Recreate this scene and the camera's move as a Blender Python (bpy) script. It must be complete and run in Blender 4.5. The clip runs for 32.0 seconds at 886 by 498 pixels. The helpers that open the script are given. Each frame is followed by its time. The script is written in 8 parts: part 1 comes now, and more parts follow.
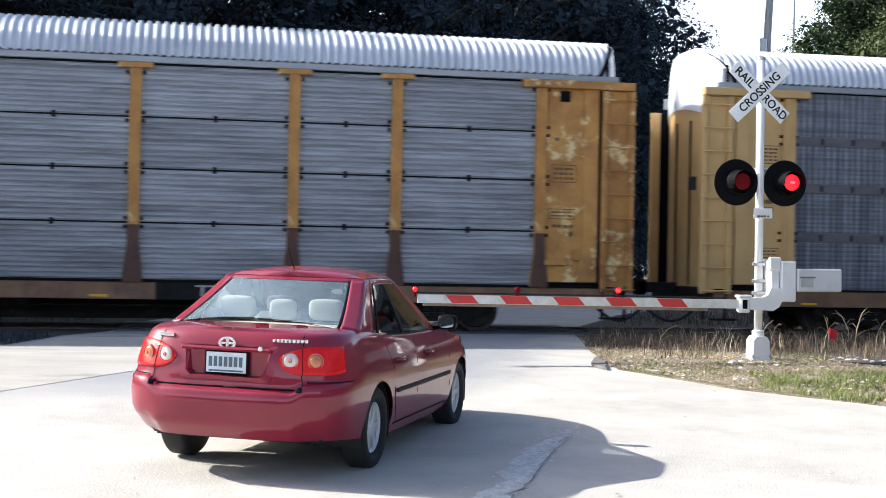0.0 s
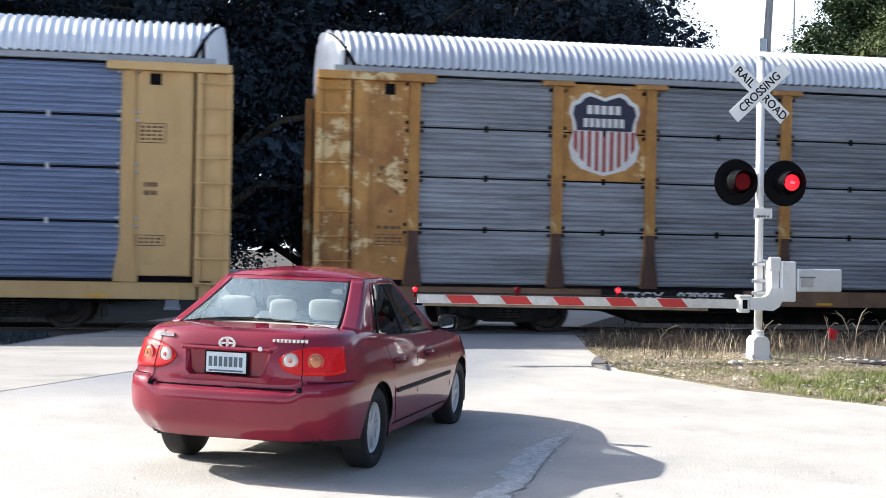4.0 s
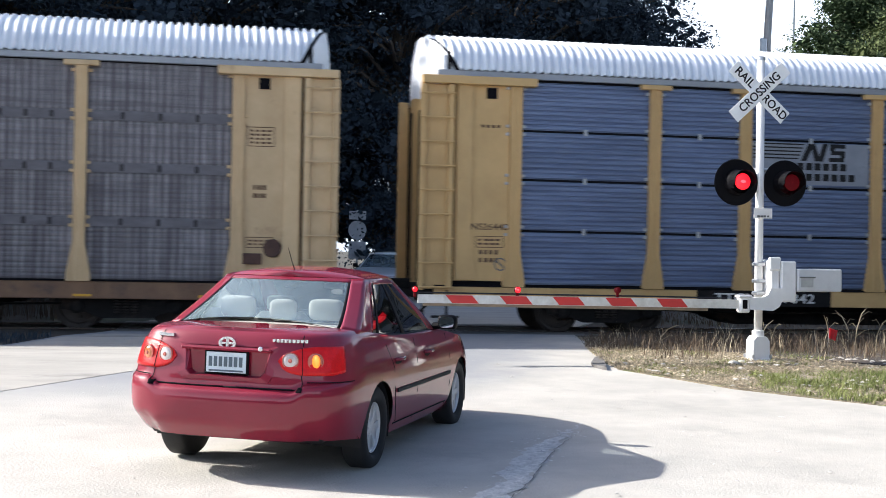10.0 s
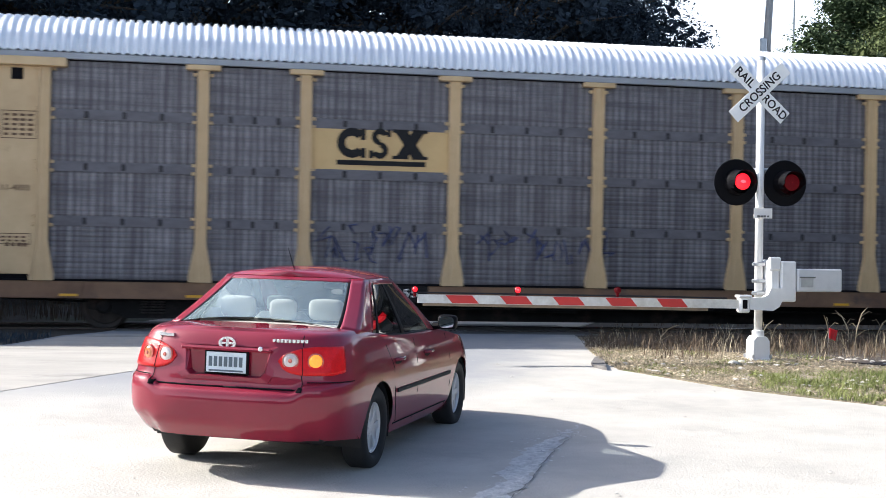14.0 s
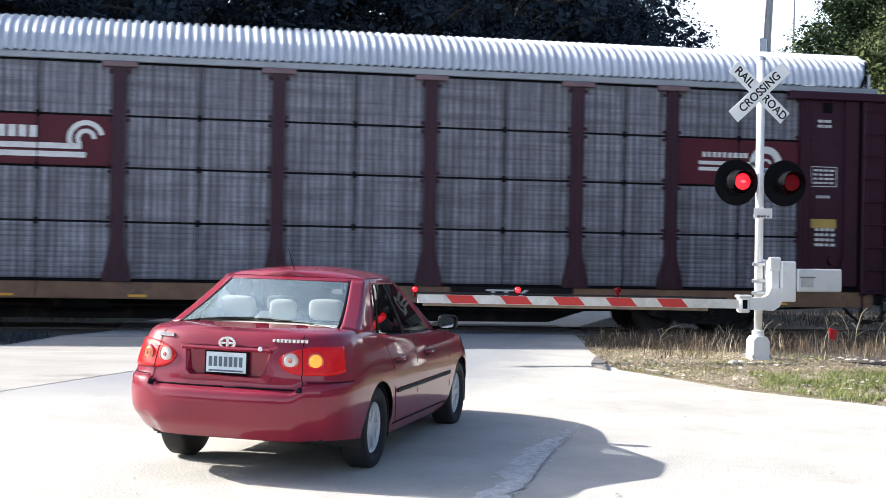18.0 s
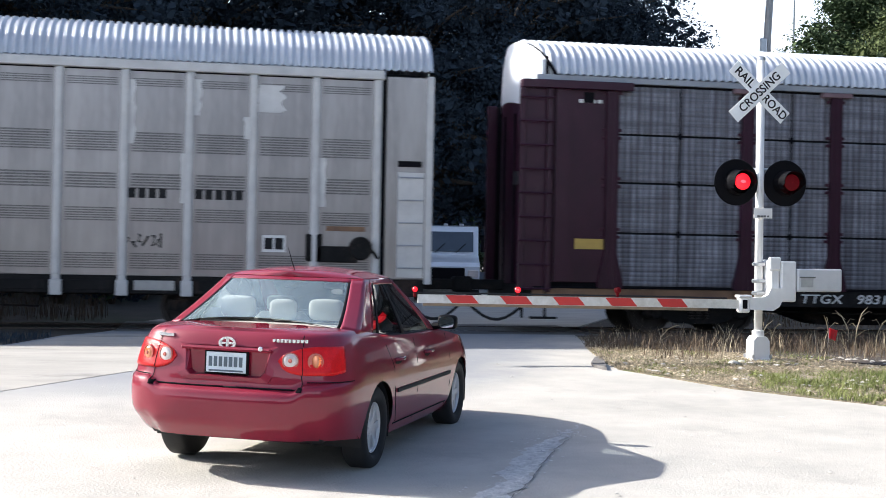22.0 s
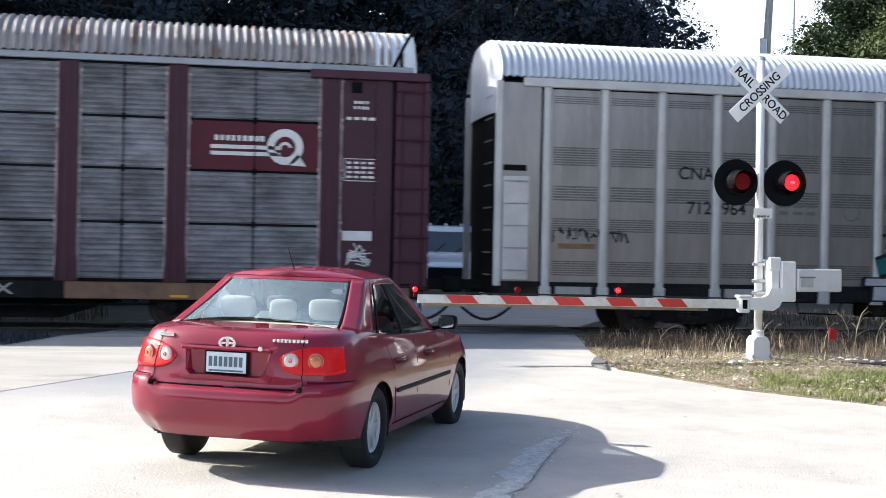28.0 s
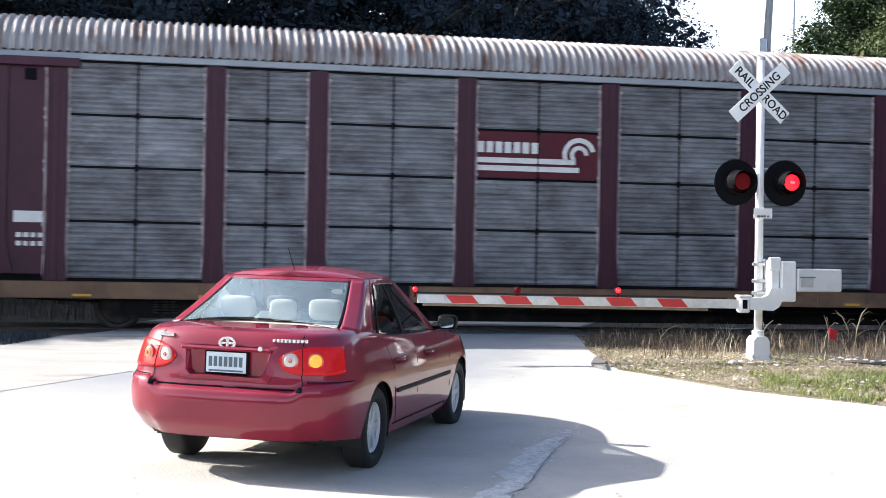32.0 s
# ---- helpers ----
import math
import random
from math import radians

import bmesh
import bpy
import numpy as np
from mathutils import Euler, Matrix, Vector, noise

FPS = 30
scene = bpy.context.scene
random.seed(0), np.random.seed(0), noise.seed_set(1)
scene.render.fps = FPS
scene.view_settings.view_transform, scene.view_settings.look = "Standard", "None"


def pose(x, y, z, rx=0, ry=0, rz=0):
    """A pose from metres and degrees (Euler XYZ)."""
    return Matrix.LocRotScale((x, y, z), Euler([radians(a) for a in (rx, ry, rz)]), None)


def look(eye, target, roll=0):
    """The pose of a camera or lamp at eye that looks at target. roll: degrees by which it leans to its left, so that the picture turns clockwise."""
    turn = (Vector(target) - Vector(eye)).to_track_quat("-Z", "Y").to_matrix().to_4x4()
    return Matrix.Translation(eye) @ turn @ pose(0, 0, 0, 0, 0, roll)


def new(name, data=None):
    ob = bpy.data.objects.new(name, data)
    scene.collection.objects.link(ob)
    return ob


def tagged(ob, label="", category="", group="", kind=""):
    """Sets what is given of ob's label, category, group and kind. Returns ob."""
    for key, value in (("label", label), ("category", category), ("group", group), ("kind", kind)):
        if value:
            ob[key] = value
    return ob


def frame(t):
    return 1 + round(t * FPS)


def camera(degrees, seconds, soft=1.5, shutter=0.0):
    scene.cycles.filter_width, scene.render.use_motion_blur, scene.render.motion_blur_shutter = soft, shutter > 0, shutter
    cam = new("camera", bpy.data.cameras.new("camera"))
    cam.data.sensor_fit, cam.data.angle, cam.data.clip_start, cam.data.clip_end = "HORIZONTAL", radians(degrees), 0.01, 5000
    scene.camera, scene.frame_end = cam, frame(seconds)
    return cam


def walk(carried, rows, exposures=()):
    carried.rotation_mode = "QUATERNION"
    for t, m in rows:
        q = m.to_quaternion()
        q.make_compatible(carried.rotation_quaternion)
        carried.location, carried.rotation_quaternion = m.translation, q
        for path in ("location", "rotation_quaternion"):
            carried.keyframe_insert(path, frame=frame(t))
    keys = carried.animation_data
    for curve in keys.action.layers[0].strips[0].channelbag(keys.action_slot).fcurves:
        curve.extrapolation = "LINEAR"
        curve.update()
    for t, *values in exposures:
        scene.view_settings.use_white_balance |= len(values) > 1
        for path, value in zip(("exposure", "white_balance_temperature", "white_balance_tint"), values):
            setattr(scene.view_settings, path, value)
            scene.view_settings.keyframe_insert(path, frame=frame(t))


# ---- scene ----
# ---- camera ----
cam = camera(38.59, 32.0, soft=0.8, shutter=0.4)
EYE = (0.0, 0.0, 1.6625)
AIM = (0.1794, 0.9838, 1.6653)
walk(cam, [(0.0, look(EYE, AIM, 1.11)), (32.0, look(EYE, AIM, 1.11))], [
    (t, 1.22 + d, 6100, 11.7) for t, d in ((0.0, 0.0), (3.6, 0.0), (5.4, -0.1), (12.4, -0.1), (13.6, 0.0), (17.4, 0.0), (19.0, 0.2), (20.6, 0.2), (22.4, -0.1), (25.5, -0.1), (27.5, 0.0), (28.4, 0.0), (29.6, 0.2), (32.0, 0.2))])

# ---- world and sun ----
SUN_WAY = Vector((-1.48, 0.72, 1.0)).normalized()
SUN_EL = math.asin(SUN_WAY.z)
SUN_AZ = math.atan2(SUN_WAY.x, SUN_WAY.y)
world = bpy.data.worlds.new("world")
scene.world = world
world.use_nodes = True
sky = world.node_tree.nodes.new("ShaderNodeTexSky")
sky.sky_type = "NISHITA"
sky.sun_disc = False
sky.sun_elevation, sky.sun_rotation = SUN_EL, SUN_AZ
sky.dust_density, sky.air_density, sky.ozone_density = 3.0, 1.0, 1.5
world.node_tree.nodes["Background"].inputs[1].default_value = 0.104
# thin bright haze low over the whole horizon
wn, wl = world.node_tree.nodes, world.node_tree.links
w_tc, w_sep, w_map, w_mix = wn.new("ShaderNodeTexCoord"), wn.new("ShaderNodeSeparateXYZ"), wn.new("ShaderNodeMapRange"), wn.new("ShaderNodeMix")
w_map.interpolation_type = "SMOOTHSTEP"
w_map.inputs[1].default_value, w_map.inputs[2].default_value, w_map.inputs[3].default_value, w_map.inputs[4].default_value = 0.15, 0.42, 0.85, 0.0
w_mix.data_type = "RGBA"
w_mix.inputs[7].default_value = (7.5, 8.35, 9.3, 1)
wl.new(w_tc.outputs["Generated"], w_sep.inputs[0])
wl.new(w_sep.outputs[2], w_map.inputs[0])
wl.new(w_map.outputs[0], w_mix.inputs[0])
wl.new(sky.outputs[0], w_mix.inputs[6])
wl.new(w_mix.outputs[2], wn["Background"].inputs[0])
sun = new("sun", bpy.data.lights.new("sun", "SUN"))
sun.data.energy, sun.data.angle, sun.data.color = 4.4, radians(0.55), (1.0, 0.935, 0.83)
sun.matrix_world = look(SUN_WAY * 60, (0, 0, 0))

# ---- materials ----
def mat(name, col, col2=None, scale=6.0, rough=0.6, metal=0.0, bump=0.0, fine=60.0, stretch=(1, 1, 1), vary=0.0,
        emit=None, coat=0.0, spec=0.5, alpha=None, stain=None, stain_scale=1.2, stain_at=0.55, stain_soft=0.15):
    m = bpy.data.materials.new(name)
    m.use_nodes = True
    n, l = m.node_tree.nodes, m.node_tree.links
    b = n["Principled BSDF"]
    b.inputs["Roughness"].default_value = rough
    b.inputs["Metallic"].default_value = metal
    b.inputs["Specular IOR Level"].default_value = spec
    b.inputs["Coat Weight"].default_value = coat
    b.inputs["Coat Roughness"].default_value = 0.03
    if emit:
        b.inputs["Emission Color"].default_value = (*emit[:3], 1)
        b.inputs["Emission Strength"].default_value = emit[3]
    if col2 is None:
        col2 = tuple(c * 0.8 for c in col)
    tc = n.new("ShaderNodeTexCoord")
    mp = n.new("ShaderNodeMapping")
    mp.inputs["Scale"].default_value = stretch
    l.new(tc.outputs["Object"], mp.inputs[0])
    t1 = n.new("ShaderNodeTexNoise")
    t1.inputs["Scale"].default_value, t1.inputs["Detail"].default_value = scale, 6
    t1.inputs["Roughness"].default_value = 0.65
    l.new(mp.outputs[0], t1.inputs[0])
    r1 = n.new("ShaderNodeValToRGB")
    r1.color_ramp.elements[0].position, r1.color_ramp.elements[1].position = 0.32, 0.68
    r1.color_ramp.elements[0].color, r1.color_ramp.elements[1].color = (*col2, 1), (*col, 1)
    l.new(t1.outputs[0], r1.inputs[0])
    out = r1.outputs[0]
    if stain:
        t3 = n.new("ShaderNodeTexNoise")
        t3.inputs["Scale"].default_value, t3.inputs["Detail"].default_value = stain_scale, 8
        t3.inputs["Roughness"].default_value = 0.7
        l.new(mp.outputs[0], t3.inputs[0])
        r3 = n.new("ShaderNodeValToRGB")
        r3.color_ramp.elements[0].position, r3.color_ramp.elements[1].position = stain_at, stain_at + stain_soft
        l.new(t3.outputs[0], r3.inputs[0])
        mx = n.new("ShaderNodeMix")
        mx.data_type = "RGBA"
        mx.inputs[7].default_value = (*stain, 1)
        l.new(r3.outputs[0], mx.inputs[0])
        l.new(out, mx.inputs[6])
        out = mx.outputs[2]
    if vary:
        oi = n.new("ShaderNodeObjectInfo")
        mr = n.new("ShaderNodeMapRange")
        mr.inputs[3].default_value, mr.inputs[4].default_value = 1 - vary, 1 + vary
        l.new(oi.outputs["Random"], mr.inputs[0])
        hs = n.new("ShaderNodeHueSaturation")
        l.new(mr.outputs[0], hs.inputs["Value"])
        l.new(out, hs.inputs["Color"])
        out = hs.outputs[0]
    l.new(out, b.inputs["Base Color"])
    if bump:
        t2 = n.new("ShaderNodeTexNoise")
        t2.inputs["Scale"].default_value, t2.inputs["Detail"].default_value = fine, 4
        l.new(mp.outputs[0], t2.inputs[0])
        bp = n.new("ShaderNodeBump")
        bp.inputs["Strength"].default_value, bp.inputs["Distance"].default_value = bump, 0.02
        l.new(t2.outputs[0], bp.inputs["Height"])
        l.new(bp.outputs[0], b.inputs["Normal"])
    return m


def glass(name, tint, rough=0.02, ior=1.52, sky_veil=0.0):
    m = bpy.data.materials.new(name)
    m.use_nodes = True
    n, l = m.node_tree.nodes, m.node_tree.links
    n.remove(n["Principled BSDF"])
    tr, gl, mx, fr = (n.new("ShaderNodeBsdfTransparent"), n.new("ShaderNodeBsdfGlossy"), n.new("ShaderNodeMixShader"),
                      n.new("ShaderNodeFresnel"))
    tr.inputs[0].default_value = (*tint, 1)
    gl.inputs["Roughness"].default_value = rough
    fr.inputs[0].default_value = ior
    l.new(fr.outputs[0], mx.inputs[0])
    l.new(tr.outputs[0], mx.inputs[1])
    l.new(gl.outputs[0], mx.inputs[2])
    last = mx
    # pale diffuse film that stands in for the sky's reflection on the pane
    if sky_veil:
        df, m2, tx, rr = n.new("ShaderNodeBsdfDiffuse"), n.new("ShaderNodeMixShader"), n.new("ShaderNodeTexNoise"), n.new("ShaderNodeMapRange")
        df.inputs[0].default_value = (0.52, 0.68, 0.74, 1)
        tx.inputs["Scale"].default_value, tx.inputs["Detail"].default_value = 2.2, 5
        rr.inputs[1].default_value, rr.inputs[2].default_value, rr.inputs[3].default_value, rr.inputs[4].default_value = 0.35, 0.7, sky_veil * 0.85, sky_veil * 1.2
        l.new(tx.outputs[0], rr.inputs[0])
        l.new(rr.outputs[0], m2.inputs[0])
        l.new(mx.outputs[0], m2.inputs[1])
        l.new(df.outputs[0], m2.inputs[2])
        last = m2
    l.new(last.outputs[0], n["Material Output"].inputs[0])
    return m


def plaid(name, col, col2, dark):
    """Perforated screen sheet: fine rows of holes that run together into dark warp and weft streaks."""
    m = mat(name, col, col2, 1.6, 0.5, 0.35, 0.25, 90, (1, 1, 1), 0.1)
    n, l = m.node_tree.nodes, m.node_tree.links
    b = n["Principled BSDF"]
    base = b.inputs["Base Color"].links[0].from_socket
    tc = n.new("ShaderNodeTexCoord")
    for stretch, at, amount in (((9.0, 0.3, 0.25), 0.50, 0.6), ((0.35, 0.3, 9.0), 0.54, 0.45), ((32.0, 0.3, 2.2), 0.50, 0.4), ((0.9, 0.3, 40.0), 0.52, 0.25)):
        mp = n.new("ShaderNodeMapping")
        mp.inputs["Scale"].default_value = stretch
        l.new(tc.outputs["Object"], mp.inputs[0])
        t = n.new("ShaderNodeTexNoise")
        t.inputs["Scale"].default_value, t.inputs["Detail"].default_value = 1.0, 3
        l.new(mp.outputs[0], t.inputs[0])
        r = n.new("ShaderNodeValToRGB")
        r.color_ramp.elements[0].position, r.color_ramp.elements[1].position = at - 0.04, at + 0.12
        r.color_ramp.elements[1].color = (amount, amount, amount, 1)
        l.new(t.outputs[0], r.inputs[0])
        mx = n.new("ShaderNodeMix")
        mx.data_type = "RGBA"
        mx.inputs[7].default_value = (*dark, 1)
        l.new(r.outputs[0], mx.inputs[0])
        l.new(base, mx.inputs[6])
        base = mx.outputs[2]
    wv, wr, wm = n.new("ShaderNodeTexWave"), n.new("ShaderNodeValToRGB"), n.new("ShaderNodeMix")
    wv.wave_type, wv.bands_direction = "BANDS", "X"
    wv.inputs["Scale"].default_value, wv.inputs["Distortion"].default_value, wv.inputs["Detail"].default_value = 2.4, 0.25, 1.0
    l.new(tc.outputs["Object"], wv.inputs[0])
    wr.color_ramp.elements[0].position, wr.color_ramp.elements[1].position = 0.62, 0.86
    wr.color_ramp.elements[1].color = (0.62, 0.62, 0.62, 1)
    l.new(wv.outputs[1], wr.inputs[0])
    wm.data_type = "RGBA"
    wm.inputs[7].default_value = (*dark, 1)
    l.new(wr.outputs[0], wm.inputs[0])
    l.new(base, wm.inputs[6])
    l.new(wm.outputs[2], b.inputs["Base Color"])
    return m


def worn_roadway(name):
    """Pale concrete that passes softly into grey asphalt beside a slanting line."""
    m = mat(name, (0.51, 0.485, 0.435), (0.385, 0.37, 0.335), 0.9, 0.85, 0, 0.35, 45, stain=(0.36, 0.345, 0.315), stain_scale=0.55, stain_at=0.53, stain_soft=0.16)
    n, l = m.node_tree.nodes, m.node_tree.links
    b = n["Principled BSDF"]
    base = b.inputs["Base Color"].links[0].from_socket
    tc, dot, ns, ad, mr, sp, m2, ml, mx = (n.new("ShaderNodeTexCoord"), n.new("ShaderNodeVectorMath"), n.new("ShaderNodeTexNoise"), n.new("ShaderNodeMath"), n.new("ShaderNodeMapRange"),
                                           n.new("ShaderNodeSeparateXYZ"), n.new("ShaderNodeMapRange"), n.new("ShaderNodeMath"), n.new("ShaderNodeMix"))
    dot.operation = "DOT_PRODUCT"
    dot.inputs[1].default_value = (0.927, -0.376, 0)
    l.new(tc.outputs["Object"], dot.inputs[0])
    ns.inputs["Scale"].default_value, ns.inputs["Detail"].default_value, ns.inputs["Roughness"].default_value = 0.6, 8, 0.7
    l.new(tc.outputs["Object"], ns.inputs[0])
    ad.operation = "MULTIPLY_ADD"
    ad.inputs[1].default_value = 3.0
    l.new(ns.outputs[0], ad.inputs[0])
    l.new(dot.outputs["Value"], ad.inputs[2])
    mr.interpolation_type = m2.interpolation_type = "SMOOTHSTEP"
    mr.inputs[1].default_value, mr.inputs[2].default_value, mr.inputs[3].default_value, mr.inputs[4].default_value = -1.9, -0.2, 1.0, 0.0
    l.new(ad.outputs[0], mr.inputs[0])
    l.new(tc.outputs["Object"], sp.inputs[0])
    m2.inputs[1].default_value, m2.inputs[2].default_value = 12.4, 16.0
    l.new(sp.outputs[1], m2.inputs[0])
    ml.operation = "MULTIPLY"
    l.new(mr.outputs[0], ml.inputs[0])
    l.new(m2.outputs[0], ml.inputs[1])
    mx.data_type = "RGBA"
    mx.inputs[7].default_value = (0.26, 0.268, 0.28, 1)
    l.new(ml.outputs[0], mx.inputs[0])
    l.new(base, mx.inputs[6])
    l.new(mx.outputs[2], b.inputs["Base Color"])
    return m


M = {}
M["roadway"] = worn_roadway("worn_roadway")
M["concrete"] = mat("concrete", (0.57, 0.545, 0.49), (0.47, 0.45, 0.405), 0.7, 0.85, 0, 0.35, 45, stain=(0.44, 0.42, 0.375), stain_scale=0.5, stain_at=0.56, stain_soft=0.2)
M["old_asphalt"] = mat("old_asphalt", (0.43, 0.41, 0.37), (0.33, 0.315, 0.285), 1.1, 0.9, 0, 0.5, 60, (0.5, 1.6, 1), stain=(0.23, 0.225, 0.21), stain_scale=0.9, stain_at=0.58, stain_soft=0.14)
M["asphalt"] = mat("asphalt", (0.15, 0.148, 0.145), (0.11, 0.11, 0.11), 1.3, 0.9, 0, 0.5, 70)
M["crumbled"] = mat("crumbled_asphalt", (0.52, 0.505, 0.47), (0.34, 0.33, 0.31), 9, 0.95, 0, 0.9, 30)
M["dirt"] = mat("dirt", (0.065, 0.055, 0.043), (0.032, 0.028, 0.022), 0.8, 0.95, 0, 0.6, 25, stain=(0.03, 0.042, 0.022), stain_scale=0.25, stain_at=0.5)
M["litter"] = mat("dry_grass_soil", (0.36, 0.305, 0.215), (0.11, 0.09, 0.06), 5.5, 0.95, 0, 1.0, 22, stain=(0.15, 0.19, 0.06), stain_scale=1.3, stain_at=0.53, stain_soft=0.1)
M["soil"] = mat("dark_bare_soil", (0.10, 0.08, 0.062), (0.04, 0.032, 0.026), 3.5, 0.95, 0, 1.0, 20, stain=(0.17, 0.14, 0.10), stain_scale=2.2, stain_at=0.56)
M["ballast"] = mat("ballast", (0.085, 0.08, 0.075), (0.025, 0.024, 0.022), 14, 0.95, 0, 1.0, 18)
M["rail"] = mat("rail_steel", (0.10, 0.075, 0.06), (0.06, 0.045, 0.04), 5, 0.6, 0.6, 0.2)
M["rail_top"] = mat("rail_running_face", (0.55, 0.55, 0.56), (0.45, 0.45, 0.46), 8, 0.25, 1.0)
M["tie"] = mat("tie_wood", (0.10, 0.08, 0.065), (0.06, 0.05, 0.04), 4, 0.9, 0, 0.6, 20, (1, 6, 6), 0.2)
M["yellow"] = mat("yellow_paint", (0.60, 0.395, 0.165), (0.50, 0.325, 0.13), 1.4, 0.5, 0, 0.08, 40, vary=0.06, stain=(0.26, 0.16, 0.07), stain_scale=0.8, stain_at=0.6, stain_soft=0.2)
M["yellow_rust"] = mat("rusty_yellow_paint", (0.56, 0.305, 0.085), (0.26, 0.115, 0.04), 1.1, 0.6, 0, 0.2, 40, vary=0.06, spec=0.3, stain=(0.68, 0.53, 0.28), stain_scale=1.7, stain_at=0.565, stain_soft=0.05)
M["yellow_pale"] = mat("faded_yellow_paint", (0.60, 0.44, 0.245), (0.49, 0.345, 0.18), 1.4, 0.5, 0, 0.08, 40, vary=0.06, stain=(0.28, 0.17, 0.085), stain_scale=0.9, stain_at=0.6, stain_soft=0.15)
M["maroon"] = mat("maroon_paint", (0.056, 0.011, 0.028), (0.036, 0.007, 0.018), 1.5, 0.42, 0, 0.1, 40, vary=0.08, spec=0.3, stain=(0.085, 0.042, 0.052), stain_scale=1.1, stain_at=0.6)
M["maroon_deep"] = mat("deep_maroon_paint", (0.040, 0.008, 0.022), (0.026, 0.005, 0.015), 1.5, 0.4, 0, 0.1, 40, vary=0.08, spec=0.3, stain=(0.07, 0.034, 0.045), stain_scale=1.1, stain_at=0.6)
M["maroon_bright"] = mat("maroon_logo_panel", (0.085, 0.010, 0.020), (0.07, 0.009, 0.017), 2.0, 0.5, 0, 0.05, spec=0.25)
M["galv"] = mat("galvanised_ribbed_sheet", (0.36, 0.385, 0.43), (0.165, 0.172, 0.19), 1.0, 0.45, 0.25, 0.1, 50, (0.35, 1, 5.5), 0.14, stain=(0.055, 0.055, 0.06), stain_scale=0.7, stain_at=0.52, stain_soft=0.25)
M["galv_blue"] = mat("blue_grey_ribbed_sheet", (0.19, 0.245, 0.38), (0.095, 0.125, 0.21), 1.0, 0.4, 0.25, 0.1, 50, (0.35, 1, 6), 0.08, stain=(0.09, 0.10, 0.14), stain_scale=0.8, stain_at=0.58, stain_soft=0.2)
M["galv_dirty"] = mat("weathered_ribbed_sheet", (0.265, 0.275, 0.295), (0.092, 0.093, 0.10), 1.2, 0.5, 0.2, 0.15, 50, (0.9, 1, 2.2), 0.16, stain=(0.05, 0.045, 0.045), stain_scale=0.8, stain_at=0.50, stain_soft=0.24)
M["plaid_blue"] = plaid("perforated_sheet_blue", (0.31, 0.335, 0.38), (0.22, 0.235, 0.27), (0.06, 0.064, 0.08))
M["plaid_brown"] = plaid("perforated_sheet_brown", (0.27, 0.258, 0.268), (0.18, 0.172, 0.18), (0.058, 0.054, 0.062))
M["plaid_grey"] = plaid("perforated_sheet_grey", (0.315, 0.325, 0.365), (0.215, 0.22, 0.25), (0.062, 0.058, 0.069))
M["roof"] = mat("roof_sheet", (0.58, 0.615, 0.66), (0.46, 0.49, 0.53), 1.2, 0.4, 0.3, 0.05, 40, (0.6, 1, 1))
M["roof_white"] = mat("white_roof_sheet", (0.78, 0.82, 0.86), (0.66, 0.70, 0.745), 1.2, 0.45, 0.15, 0.05, 40)
M["roof_rust"] = mat("rusty_roof_sheet", (0.40, 0.388, 0.378), (0.22, 0.19, 0.175), 2.0, 0.55, 0.2, 0.1, 40, (2.2, 0.5, 0.5), stain=(0.13, 0.055, 0.03), stain_scale=1.6, stain_at=0.51, stain_soft=0.14)
M["alu"] = mat("bare_aluminium", (0.315, 0.298, 0.292), (0.215, 0.203, 0.203), 1.2, 0.34, 0.75, 0.05, 60, (2.2, 1, 0.35), 0.08, stain=(0.15, 0.138, 0.14), stain_scale=0.8, stain_at=0.52, stain_soft=0.25)
M["alu_post"] = mat("aluminium_post", (0.58, 0.575, 0.56), (0.45, 0.445, 0.435), 2.0, 0.5, 0.2, 0.05)
M["black"] = mat("black_underframe", (0.020, 0.019, 0.019), (0.010, 0.010, 0.010), 3, 0.8, 0, 0.3, 30, spec=0.12, stain=(0.05, 0.035, 0.028), stain_scale=1.5)
M["gap"] = mat("dark_seam", (0.009, 0.009, 0.011), (0.006, 0.006, 0.008), 3, 0.9, spec=0.08)
M["sill_tan"] = mat("weathered_tan_sill", (0.235, 0.135, 0.072), (0.13, 0.072, 0.043), 1.3, 0.7, 0, 0.3, 30, stain=(0.08, 0.055, 0.045), stain_scale=1.2, stain_at=0.55)
M["wheel"] = mat("wheel_steel", (0.06, 0.05, 0.045), (0.03, 0.026, 0.024), 4, 0.6, 0.5, 0.2)
M["rubber"] = mat("rubber", (0.018, 0.018, 0.019), (0.012, 0.012, 0.012), 8, 0.75, 0, 0.1)
M["white"] = mat("white_paint", (0.80, 0.80, 0.79), (0.70, 0.70, 0.69), 3, 0.5, 0, 0.05, stain=(0.5, 0.48, 0.45), stain_scale=2.5, stain_at=0.66)
M["white_mark"] = mat("white_lettering", (0.72, 0.72, 0.70), (0.6, 0.6, 0.58), 8, 0.6)
M["grey_mark"] = mat("faded_lettering", (0.42, 0.40, 0.37), (0.3, 0.29, 0.27), 8, 0.7)
M["black_mark"] = mat("black_lettering", (0.014, 0.014, 0.016), (0.022, 0.022, 0.022), 8, 0.7, spec=0.15)
M["brown_mark"] = mat("dark_brown_lettering", (0.10, 0.055, 0.03), (0.14, 0.08, 0.04), 8, 0.7)
M["blue_mark"] = mat("navy_shield_paint", (0.022, 0.024, 0.055), (0.017, 0.019, 0.04), 5, 0.6)
M["red_mark"] = mat("faded_red_paint", (0.36, 0.07, 0.06), (0.30, 0.06, 0.055), 5, 0.6)
